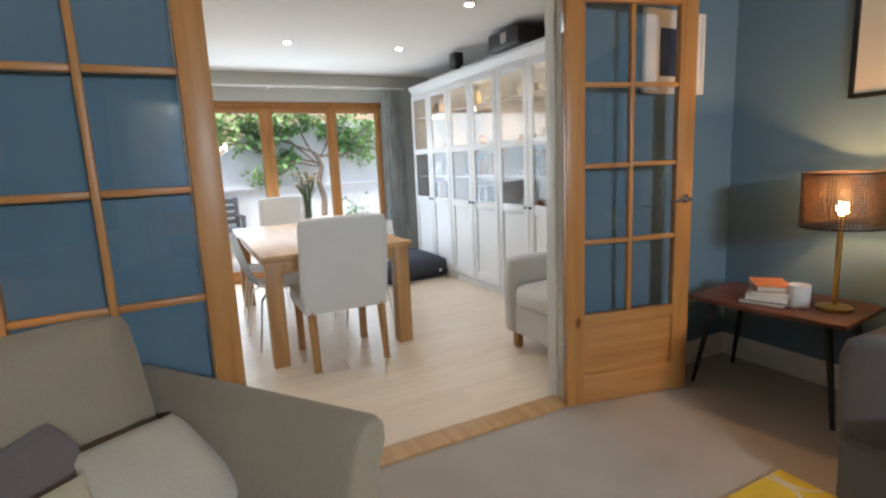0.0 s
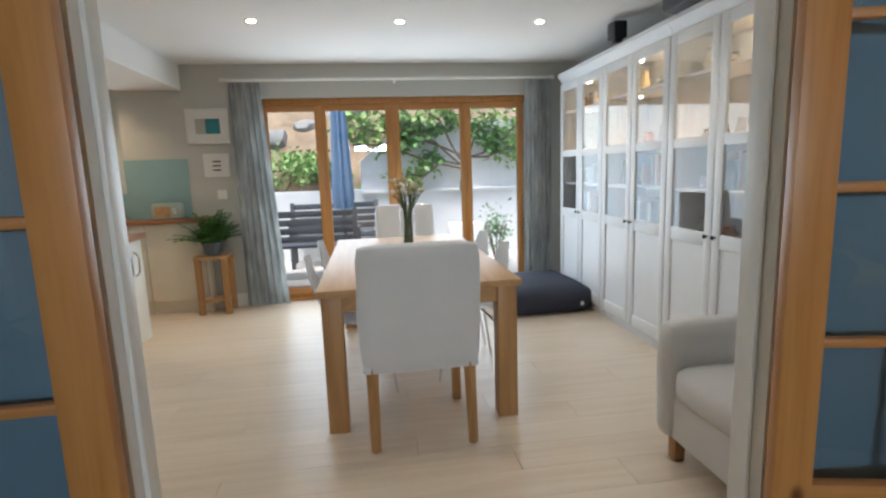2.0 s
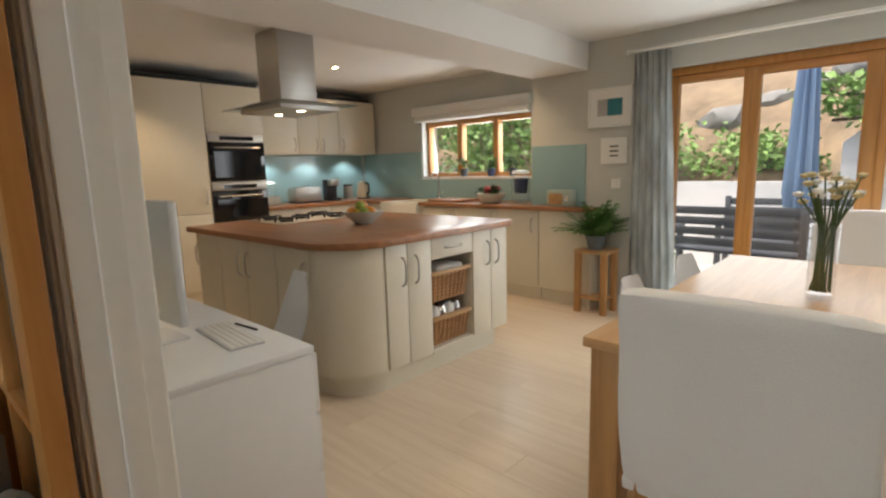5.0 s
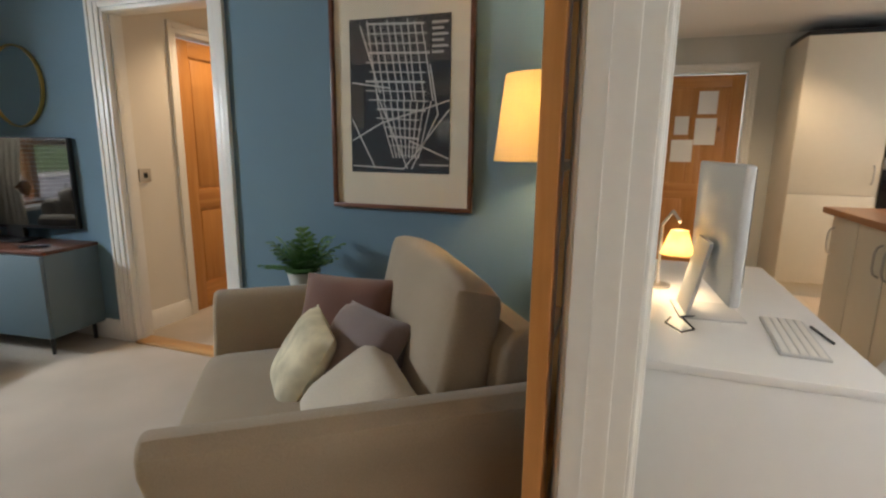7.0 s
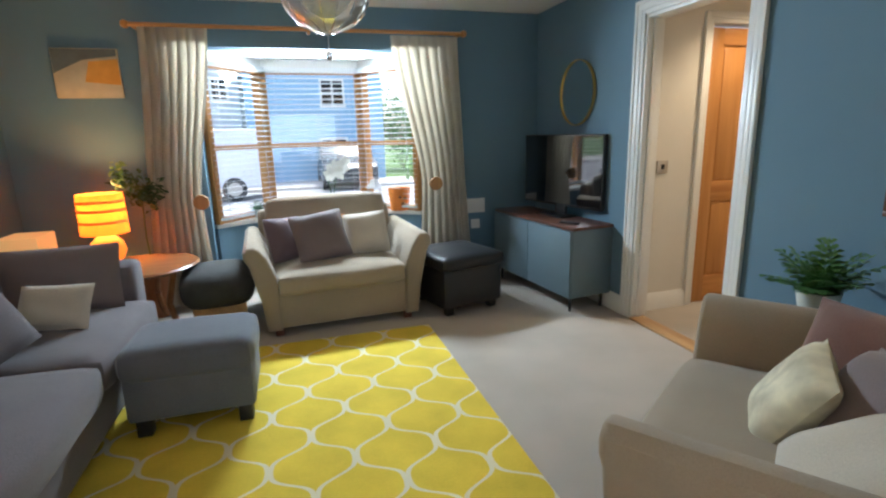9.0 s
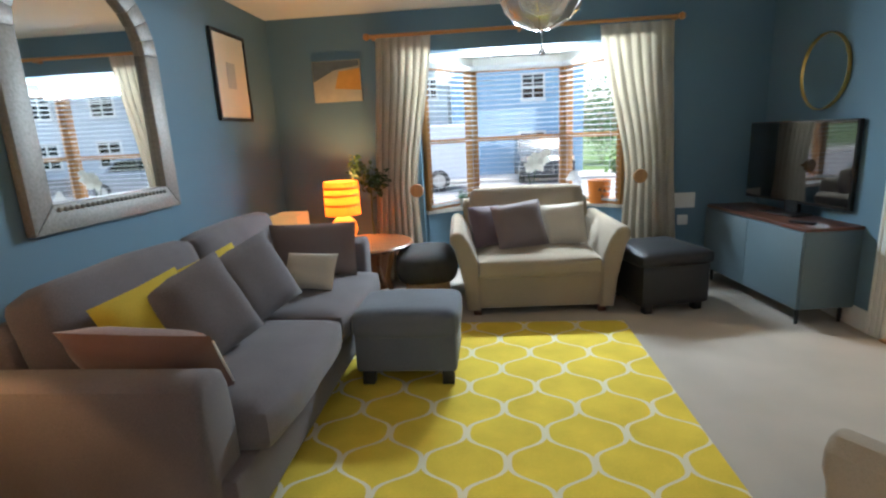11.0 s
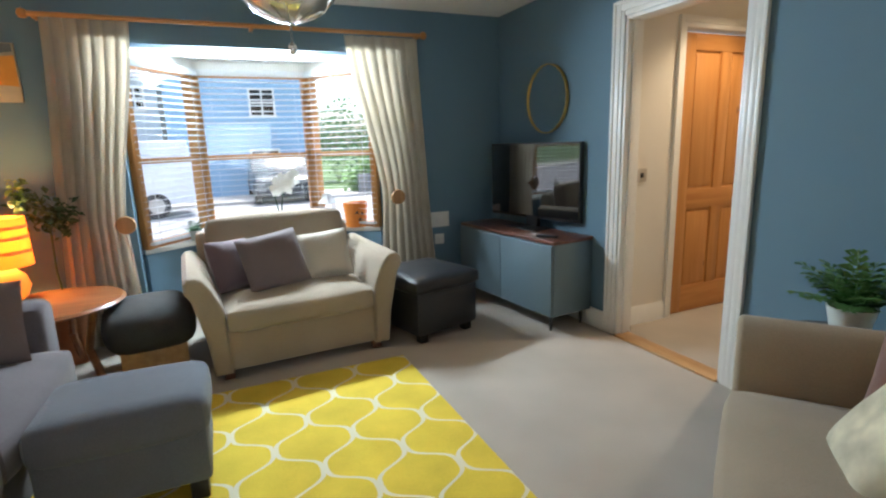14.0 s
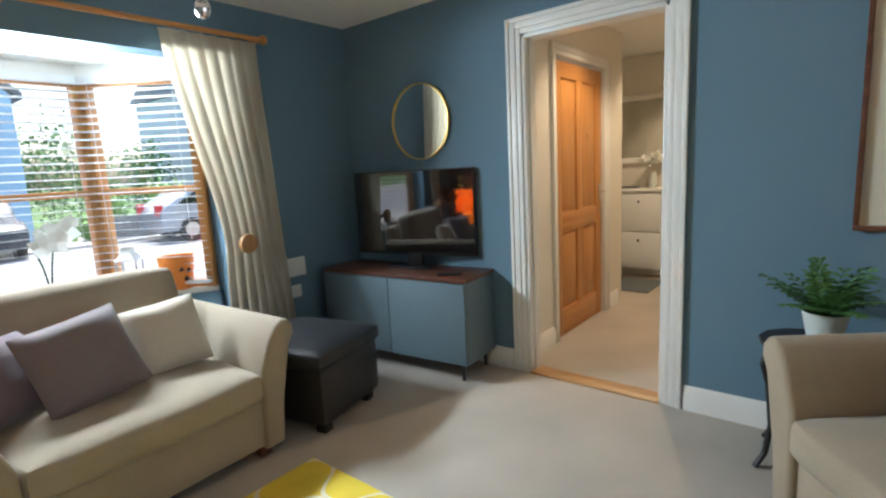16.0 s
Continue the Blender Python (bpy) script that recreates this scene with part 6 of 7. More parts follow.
bar_handle(d, (IX1, BK0 + 0.12, 0.80), (IX1, BK1 - 0.12, 0.80), (0.032, 0, 0))
for k in range(4):
    x0 = IX0 + 0.01 + k * 0.38
    d = part("door", box(x0, x0 + 0.372, IY0 + 0.0, IY0 + 0.019, 0.14, 0.865, bev=0.003), CREAM, isl)
    hx = x0 + (0.05 if k in (0, 2) else 0.322)
    bar_handle(d, (hx, IY0, 0.62), (hx, IY0, 0.79), (0, -0.032, 0))


def basket(z, h):
    b = thing("wicker_basket", pose(IX1 - 0.20, (BK0 + BK1) / 2, z), "brown wicker drawer basket in the island", "basket", "wicker baskets")
    for k in range(7):
        zz = 0.01 + k * h / 7
        s = 0.88 + 0.12 * k / 7
        part("weave", pipe([(-0.17 * s, -0.175 * s, zz), (0.17 * s, -0.175 * s, zz), (0.17 * s, 0.175 * s, zz), (-0.17 * s, 0.175 * s, zz), (-0.17 * s, -0.175 * s, zz)], h / 13, 6), WICKER, b)
    for k in range(9):
        y = -0.165 + k * 0.041
        part("stake", rod((0.160, y * 0.9, 0.0), (0.183, y, h), 0.005, n=6), WICKER, b)
    part("bottom", box(-0.15, 0.15, -0.155, 0.155, 0.0, 0.01), WICKER, b)
    part("rim", box(0.155, 0.195, -0.192, 0.192, h - 0.005, h + 0.018, bev=0.006), OAKX, b)


basket(0.165, 0.17)
basket(0.45, 0.18)
for k in range(4):
    single("jar", lathe([(0.028, 0.17), (0.032, 0.19), (0.032, 0.385), (0.022, 0.405), (0.001, 0.41)], IX1 - 0.09, BK0 + 0.10 + k * 0.07, 16), CHROME if k % 2 else PAPER, "small lidded jar standing in the wicker basket", "jar", "jars in the basket")
single("tea_towel", moved(soft(-0.1, 0.1, -0.13, 0.13, 0, 0.05, 0.02, 0.01, 3), pose(IX1 - 0.13, (BK0 + BK1) / 2, 0.625)), GREYINK, "folded grey cloth in the upper basket", "cloth")

hb = thing("gas_hob", pose(-1.27, 5.25, 0.913), "steel gas hob with black pan supports", "hob")
part("plate", box(-0.25, 0.25, -0.34, 0.34, 0, 0.008, bev=0.004), STEEL, hb)
for x, y in ((-0.12, -0.22), (0.12, -0.22), (-0.12, 0.22), (0.12, 0.22), (0, 0)):
    bu = part("burner", lathe([(0.045, 0.008), (0.045, 0.02), (0.03, 0.028), (0.001, 0.029)], x, y, 16), BLACK, hb)
    part("pan_support", box(x - 0.095, x + 0.095, y - 0.005, y + 0.005, 0.03, 0.042, bev=0.002), IRON, bu)
    part("pan_support", box(x - 0.005, x + 0.005, y - 0.095, y + 0.095, 0.03, 0.0415, bev=0.002), IRON, bu)
    for dx, dy in ((-0.09, 0), (0.09, 0), (0, -0.09), (0, 0.09)):
        part("foot", box(x + dx - 0.005, x + dx + 0.005, y + dy - 0.005, y + dy + 0.005, 0.008, 0.032), IRON, bu)
hd = thing("extractor_hood", pose(-1.27, 5.20, 0), "steel island extractor hood with a flat glass canopy", "extractor hood")
part("chimney", box(-0.155, 0.155, -0.155, 0.155, 1.80, CEIL, bev=0.004), STEEL, hd)
part("body", prism([(-0.30, 1.745), (0.30, 1.745), (0.30, 1.775), (0.18, 1.81), (-0.18, 1.81), (-0.30, 1.775)], "y", -0.25, 0.25, bev=0.004), STEEL, hd)
part("glass_canopy", box(-0.45, 0.45, -0.33, 0.33, 1.775, 1.783, bev=0.003), glass("smoky_glass", (0.75, 0.8, 0.8)), hd)
for x in (-0.16, 0.16):
    part("lamp_face", lathe([(0.001, 1.742), (0.03, 1.743)], x, 0.0, 16), BULB, hd)
lamp("hood_light", "SPOT", look((-1.27, 5.20, 1.735), (-1.27, 5.20, 0)), 6, SOFT, 0.06, spot=110)

fb = thing("fruit_bowl", pose(-0.55, 5.30, 0.913), "white bowl heaped with oranges and lemons", "bowl")
part("bowl", lathe([(0.06, 0), (0.07, 0.01), (0.13, 0.06), (0.15, 0.09), (0.145, 0.09), (0.12, 0.06), (0.05, 0.015)]), POTM, fb)
R = random.Random(8)
for k in range(11):
    a, r = k * 2.4, 0.09 * math.sqrt((k % 8) / 8)
    f = mat("fruit_skin", R.choice([(0.65, 0.24, 0.02), (0.62, 0.45, 0.04), (0.30, 0.38, 0.05)]), 0.45, grain=90, vary=0.08, bump=0.15)
    single("fruit", moved(lathe([(0.001, -0.035), (0.024, -0.026), (0.036, 0), (0.024, 0.026), (0.001, 0.035)], n=16), pose(-0.55 + r * math.cos(a), 5.30 + r * math.sin(a), 0.913 + 0.085 + (0.045 if k > 7 else 0))), f, "ripe citrus fruit in the white bowl", "fruit", "fruit in the bowl")


def unit(name, m, w, d, z0, z1, doors, label, hz, plinth=0.0, kind="cabinet", hside=1):
    """A kitchen unit facing +x, from the origin along +y by w."""
    c = thing(name, m, label, kind, "cream kitchen units")
    part("body", box(-d, -0.02, 0, w, z0, z1, bev=0.002), CREAM, c)
    for a0, a1, b0, b1, handle in doors:
        dd = part("door", box(-0.019, 0, a0 * w + 0.002, a1 * w - 0.002, b0 + 0.002, b1 - 0.002, bev=0.003), CREAM, c)
        if handle:
            hy = (a1 * w - 0.05) if handle > 0 else (a0 * w + 0.05)
            bar_handle(dd, (0, hy, hz), (0, hy, hz + 0.15), (0.03, 0, 0))
    if plinth:
        part("plinth", box(-d, -0.06, 0.001, w - 0.001, 0, plinth - 0.001), CREAM, c)
    return c


TX = -2.85
unit("tall_unit", pose(TX, 4.58, 0), 0.63, 0.64, 0.13, 2.18, [(0, 1, 0.13, 0.90, 0), (0, 1, 0.90, 2.18, 1)], "tall cream larder unit at the end of the run", 1.0, 0.13)
ov = unit("oven_unit", pose(TX, 5.212, 0), 0.615, 0.64, 0.13, 2.18, [(0, 1, 0.13, 0.78, 0), (0, 1, 1.70, 2.18, 0)], "tall cream unit housing two steel ovens", 1.0, 0.13)
for z0, z1 in ((0.80, 1.20), (1.215, 1.69)):
    o = thing("oven", pose(TX, 5.22, 0), "built-in stainless steel oven with a black glass door", "oven", "built-in ovens")
    part("fascia", box(-0.02, 0.004, 0.005, 0.595, z1 - 0.075, z1, bev=0.003), STEEL, o)
    part("display", box(0.003, 0.0055, 0.12, 0.48, z1 - 0.06, z1 - 0.02), SCREEN, o)
    dd = part("oven_door", box(-0.02, 0.010, 0.005, 0.595, z0, z1 - 0.08, bev=0.003), SCREEN, o)
    part("window", box(0.0095, 0.012, 0.05, 0.55, z0 + 0.04, z1 - 0.17), SCREEN, dd)
    part("handle", pipe([(0.01, 0.06, z1 - 0.135), (0.045, 0.07, z1 - 0.135), (0.045, 0.53, z1 - 0.135), (0.01, 0.54, z1 - 0.135)], 0.008), STEEL, dd)
# added black box that draws the shade in the gap over the tall units
single("top_shade_strip", box(-3.45, -2.9, 4.60, 5.82, 2.181, 2.23, bev=0.004), BLACK, "black strip added for the shade in the recess above the tall units", "panel")
for k in range(3):
    unit("wall_unit", pose(-3.14, 5.83 + k * 0.60, 0), 0.598, 0.345, 1.50, 2.18, [(0, 0.5, 1.50, 2.18, 1), (0.5, 1, 1.50, 2.18, -1)] if k == 1 else [(0, 1, 1.50, 2.18, 1 if k == 0 else -1)], "cream wall cupboard over the splashback", 1.54)
    lamp("under_cupboard_light", "SPOT", look((-3.28, 6.13 + k * 0.60, 1.485), (-3.42, 6.13 + k * 0.60, 0.9)), 5, (0.80, 0.93, 1.0), 0.02, spot=120)
# same black box, drawing the shade over the wall cupboards
single("top_shade_strip", box(-3.45, -3.2, 5.84, 7.6, 2.181, 2.23, bev=0.004), BLACK, "black strip added for the shade in the recess above the wall cupboards", "panel")
for k in range(3):
    unit("base_unit", pose(-2.90, 5.83 + k * 0.42, 0), 0.418, 0.58, 0.13, 0.872, [(0, 1, 0.13, 0.72, 0), (0, 1, 0.72, 0.872, 0)], "cream base cupboard with a drawer", 0.6, 0.13)
for k in range(6):
    x = -2.78 + k * 0.512
    c = unit("base_unit", pose(x, 7.12, 0, 0, 0, -90), 0.508, 0.53 if x < -0.9 else 0.15, 0.13, 0.872, [(0, 1, 0.13, 0.872, 0)], "cream base cupboard under the window", 0.6, 0.13) if k not in (3,) else None
    if c:
        bar_handle(c, (0.0, 0.44, 0.66), (0.0, 0.44, 0.80), (0.03, 0, 0))
dw = unit("dishwasher_front", pose(-2.78 + 3 * 0.512, 7.12, 0, 0, 0, -90), 0.508, 0.53, 0.13, 0.872, [(0, 1, 0.13, 0.872, 0)], "cream fronted unit beside the sink", 0.6, 0.13)
ep = single("end_panel", box(0.297, 0.317, 7.10, 7.275, 0.0, 0.872, bev=0.002), CREAM, "cream end panel of the kitchen run", "panel")
single("worktop", box(-3.48, -2.86, 5.832, 7.088, 0.874, 0.912, bev=0.004), WORKTOP, "dark walnut worktop along the wall", "worktop")
single("worktop", box(-3.48, -2.45, 7.09, 7.665, 0.874, 0.912, bev=0.004), WORKTOP, "dark walnut worktop in the corner", "worktop")
single("worktop", prism([(-1.80, 7.09), (0.33, 7.09), (0.33, 7.265), (-0.402, 7.265), (-0.402, 7.665), (-1.80, 7.665)], "z", 0.874, 0.912, bev=0.004), WORKTOP, "dark walnut worktop under the window", "worktop")
sk = thing("sink", Matrix(), "white ceramic farmhouse sink under the window", "sink")
bm = box(-2.44, -1.81, 7.07, 7.10, 0.66, 0.90, bev=0.006)
for a in ((-2.44, -1.81, 7.60, 7.66, 0.66, 0.90), (-2.44, -2.41, 7.101, 7.599, 0.66, 0.90), (-1.84, -1.81, 7.101, 7.599, 0.66, 0.90), (-2.41, -1.84, 7.10, 7.60, 0.66, 0.69)):
    box(*a, bev=0.004, bm=bm)
part("basin", bm, GLOSS, sk)
tp_ = thing("tap", pose(-1.92, 7.58, 0.91), "tall curved chrome kitchen tap", "tap")
part("spout", pipe([(0, 0, 0), (0, 0, 0.26), (0, -0.02, 0.31), (0, -0.07, 0.335), (0, -0.12, 0.31), (0, -0.135, 0.26)], 0.012, 10), CHROME, tp_)
part("base", lathe([(0.03, 0), (0.028, 0.04), (0.014, 0.05)]), CHROME, tp_)
part("lever", rod((0.02, 0, 0.08), (0.09, 0, 0.10), 0.006), CHROME, tp_)


def appliance(name, x, y, rz, label, category, spec):
    t = thing(name, pose(x, y, 0.913, 0, 0, rz), label, category)
    for nm, bm, mt in spec:
        part(nm, bm, mt, t)
    return t


appliance("toaster", -3.22, 6.52, 0, "long steel toaster on the worktop", "toaster", [("body", box(-0.10, 0.10, -0.19, 0.19, 0.01, 0.19, bev=0.03), STEEL), ("slot", box(-0.05, 0.05, -0.15, 0.15, 0.188, 0.192), BLACK), ("base", box(-0.09, 0.09, -0.18, 0.18, 0, 0.012), BLACK)])
appliance("kettle", -3.15, 7.38, 0, "cream kettle with a black handle", "kettle", [("body", lathe([(0.08, 0.01), (0.085, 0.05), (0.06, 0.20), (0.05, 0.225), (0.001, 0.235)]), CREAM), ("handle", pipe([(0.05, 0, 0.21), (0.12, 0, 0.20), (0.13, 0, 0.10), (0.085, 0, 0.05)], 0.012), BLACK), ("base", lathe([(0.085, 0), (0.085, 0.012)]), BLACK)])
appliance("coffee_maker", -3.25, 6.95, 0, "black coffee maker on the worktop", "coffee maker", [("body", box(-0.10, 0.0, -0.08, 0.08, 0, 0.27, bev=0.012), BLACK), ("head", box(0.0, 0.08, -0.07, 0.07, 0.19, 0.27, bev=0.012), STEEL), ("base", box(0.0, 0.09, -0.07, 0.07, 0, 0.03, bev=0.005), BLACK)])
appliance("canister", -3.20, 7.17, 0, "steel canister with a black lid", "canister", [("body", lathe([(0.06, 0), (0.06, 0.17), (0.055, 0.175)]), STEEL), ("lid", lathe([(0.058, 0.176), (0.058, 0.195), (0.001, 0.20)]), BLACK)])
appliance("food_processor", -3.22, 6.05, 0, "clear food processor on a grey base", "food processor", [("base", box(-0.09, 0.09, -0.09, 0.09, 0, 0.10, bev=0.02), GREYINK), ("jug", lathe([(0.07, 0.10), (0.085, 0.25), (0.06, 0.27), (0.02, 0.30)]), GLASS), ("lid", lathe([(0.086, 0.25), (0.05, 0.275), (0.001, 0.28)]), STEEL)])
appliance("radio", -0.02, 7.18, 0, "pale green retro table radio", "radio", [("body", box(-0.13, 0.13, -0.05, 0.06, 0.0, 0.15, bev=0.02), mat("sage_lacquer", (0.42, 0.50, 0.44), 0.4)), ("grille", box(-0.10, 0.04, -0.053, -0.048, 0.02, 0.12, bev=0.002), OAKX), ("dial", moved(lathe([(0.025, 0), (0.025, 0.01), (0.001, 0.012)]), pose(0.085, -0.05, 0.08, 90, 0, 0)), CHROME)])
appliance("water_jug", -0.62, 7.42, 0, "blue-lidded clear water jug", "jug", [("body", lathe([(0.08, 0), (0.10, 0.22), (0.09, 0.30), (0.085, 0.30), (0.095, 0.22), (0.075, 0.01)]), GLASS), ("filter", lathe([(0.06, 0.1), (0.075, 0.25), (0.001, 0.26)]), NAVYP), ("lid", lathe([(0.095, 0.30), (0.08, 0.33), (0.001, 0.335)]), POTM)])
vb = thing("vegetable_bowl", pose(-0.93, 7.32, 0.913), "white bowl of vegetables on the worktop", "bowl")
part("bowl", lathe([(0.09, 0), (0.14, 0.06), (0.15, 0.10), (0.14, 0.10), (0.13, 0.06), (0.08, 0.01)]), POTM, vb)
leaf_cloud(vb, "vegetables", 120, (0, 0, 0.14), (0.09, 0.09, 0.05), 0.06, LEAFD, 31)
for k, (dx, dy) in enumerate(((-0.05, 0.0), (0.05, 0.03), (0.0, -0.05))):
    single("pepper", lathe([(0.001, 1.01), (0.035, 1.02), (0.045, 1.06), (0.03, 1.09), (0.001, 1.085)], -0.93 + dx, 7.32 + dy, 14), mat("red_pepper", (0.30, 0.03, 0.03), 0.35), "red pepper in the vegetable bowl", "vegetable", "peppers in the bowl")
cbd = single("chopping_board", box(-1.75, -1.25, 7.2, 7.55, 0.913, 0.94, bev=0.006), TEAK, "wooden draining board beside the sink", "board")
for k, x in enumerate((-1.62, -1.22, -0.92)):
    hp = thing("herb_pot", pose(x, KY + 0.03, KWS + 0.003), "small pot of herbs on the kitchen sill", "plant", "pots on the kitchen sill")
    part("pot", lathe([(0.035, 0), (0.05, 0.09), (0.045, 0.09), (0.04, 0.07)]), NAVYP if k == 1 else SLATEP, hp)
    leaf_cloud(hp, "foliage", 110, (0, 0, 0.15), (0.06, 0.05, 0.06), 0.035, LEAF, 40 + k)
for k, (y, z, w, h) in enumerate(((3.98, 1.72, 0.17, 0.22), (3.98, 1.44, 0.19, 0.26), (3.76, 1.50, 0.13, 0.18), (3.78, 1.25, 0.20, 0.22))):
    nt_ = single("pinned_note", box(-3.5175, -3.515, y - w / 2, y + w / 2, z - h / 2, z + h / 2), PAPER, "printed paper pinned to the pine door", "paper", "papers on the door")

# ---- outside ----
GRASS = mat("meadow_grass", (0.07, 0.12, 0.03), 0.95, grain=3, vary=0.4, bump=0.5, blotch=0.3)
PAVE = mat("pale_paving", (0.48, 0.46, 0.43), 0.85, grain=40, vary=0.12, bump=0.2)
RENDER = mat("white_render", (0.74, 0.76, 0.77), 0.9, grain=70, vary=0.06, bump=0.25, blotch=1.2)
BANKM = mat("dry_bank", (0.25, 0.185, 0.12), 0.95, grain=9, vary=0.45, bump=0.8, blotch=1.6)
ROCK = mat("grey_rock", (0.24, 0.24, 0.23), 0.9, grain=12, vary=0.3, bump=0.7)
TARMAC = mat("tarmac", (0.26, 0.26, 0.27), 0.9, grain=60, vary=0.15, bump=0.3)
BLUEH = mat("blue_rendered_house", (0.31, 0.49, 0.65), 0.85, grain=40, vary=0.06, bump=0.2)
PALEH = mat("pale_rendered_house", (0.52, 0.58, 0.62), 0.85, grain=40, vary=0.06, bump=0.2)
SLATEROOF = mat("slate_roof", (0.15, 0.16, 0.18), 0.8, grain=14, vary=0.2, bump=0.5)
BENCHM = mat("slate_painted_wood", (0.075, 0.085, 0.10), 0.6, grain=40, vary=0.15, bump=0.15)
PARAM = mat("blue_parasol_cloth", (0.13, 0.22, 0.36), 0.9, grain=120, vary=0.12, bump=0.2)
BARK = mat("bark", (0.16, 0.12, 0.085), 0.95, grain=50, vary=0.3, bump=0.7)
struct("ground", box(-400, 400, -400, 400, -0.5, -0.42), GRASS, "grassy ground reaching the horizon", "ground")
struct("pavement_patio", box(-7, 9, YN + 0.28, 11, -0.45, -0.06), PAVE, "pale paved patio behind the house", "patio")
struct("road", box(-60, 60, -14, -5.5, -0.45, -0.36), TARMAC, "grey tarmac road before the house", "road")
struct("pavement_front", box(-60, 60, -5.5, -2.1, -0.45, -0.26), PAVE, "pale front pavement with a kerb", "pavement")
low = struct("wall_garden_low", box(-7, 1.75, 10.2, 10.45, -0.06, 1.02), RENDER, "low white rendered garden wall", "wall")
hi_ = struct("wall_garden_high", prism([(1.75, -0.06), (9, -0.06), (9, 2.25), (2.4, 2.0), (1.75, 1.45)], "y", 10.2, 10.45), RENDER, "tall white rendered retaining wall", "wall")
struct("wall_garden_ledge", box(1.75, 9, 10.12, 10.2, 0.95, 0.99, bev=0.005), RENDER, "narrow ledge along the white wall", "ledge")


def bank():
    t = bmesh.new()
    nx, ny = 60, 24
    g = []
    for j in range(ny + 1):
        row = []
        for i in range(nx + 1):
            x, s = -14 + 30 * i / nx, j / ny
            y = 10.4 + 9 * s
            base = 0.85 if x < 1.6 else (1.85 if x > 2.3 else 0.85 + (x - 1.6) / 0.7)
            z = base + (6.5 - base) * s ** 0.8 + 0.45 * s * noise.noise((x * 0.7, y * 0.8, 0)) + 0.15 * noise.noise((x * 2.5, y * 2.5, 2))
            row.append(t.verts.new((x, y, z)))
        g.append(row)
    for j in range(ny):
        for i in range(nx):
            t.faces.new((g[j][i], g[j][i + 1], g[j + 1][i + 1], g[j + 1][i]))
    return t


struct("bank", bank(), BANKM, "steep dry grass and earth bank above the garden walls", "bank")
R = random.Random(14)
for k in range(26):
    x, s = R.uniform(-3, 6), R.uniform(0.02, 0.4)
    y = 10.5 + 9 * s
    base = 0.85 if x < 1.7 else 1.9
    z = base + (6.5 - base) * s ** 0.8
    t = bmesh.new()
    bmesh.ops.create_icosphere(t, subdivisions=2, radius=R.uniform(0.12, 0.38))
    for v in t.verts:
        v.co *= 1 + 0.35 * noise.noise(v.co * 4 + Vector((k, 0, 0)))
        v.co.z *= 0.65
    single("boulder", moved(t, pose(x, y, z)), ROCK, "weathered grey rock in the bank", "rock", "rocks in the bank")


def shrub(x, y, z, r, h, n, material, leaf, seed, label):
    s = thing("shrub", pose(x, y, z), label, "shrub")
    for k in range(5):
        a = k * 1.26
        part("stem", pipe([(0, 0, 0), (0.3 * r * math.cos(a), 0.3 * r * math.sin(a), h * 0.35), (0.6 * r * math.cos(a), 0.6 * r * math.sin(a), h * 0.7)], 0.012, 5), BARK, s)
    leaf_cloud(s, "foliage", n, (0, 0, h * 0.55), (r, r * 0.8, h * 0.5), leaf, material, seed)


shrub(0.55, 10.75, 0.95, 0.75, 0.62, 1100, LEAFL, 0.09, 51, "bright green shrub above the low garden wall")
shrub(-0.75, 10.8, 0.95, 0.75, 0.75, 1100, LEAFL, 0.09, 52, "bright green shrub above the low garden wall")
shrub(1.45, 10.85, 0.95, 0.5, 0.4, 500, LEAF, 0.08, 53, "green shrub beside the white wall")
shrub(0.25, 8.4, -0.06, 0.3, 0.55, 420, LEAFL, 0.06, 54, "small leafy plant beside the patio doors")
shrub(3.6, 9.0, -0.06, 0.25, 0.8, 260, LEAF, 0.06, 55, "slender green plant on the patio")
for k, (x, y, h) in enumerate(((-1.2, 10.2, 2.6), (-2.8, 10.6, 2.8), (-4.4, 10.2, 3.0), (-6.0, 11.5, 3.2))):
    shrub(x - 0.6, y, -0.1, 1.0, h, 1500, LEAFL if k % 2 else LEAF, 0.13, 60 + k, "tall green hedge shrub outside the kitchen window")

for k, (x, y) in enumerate(((-1.0, 11.4), (-2.3, 11.6), (-3.7, 11.5), (-5.2, 11.8))):
    shrub(x - 0.8, y, 0.9, 1.2, 2.4, 1300, LEAFL, 0.13, 70 + k, "bright green bush on the bank behind the hedge")


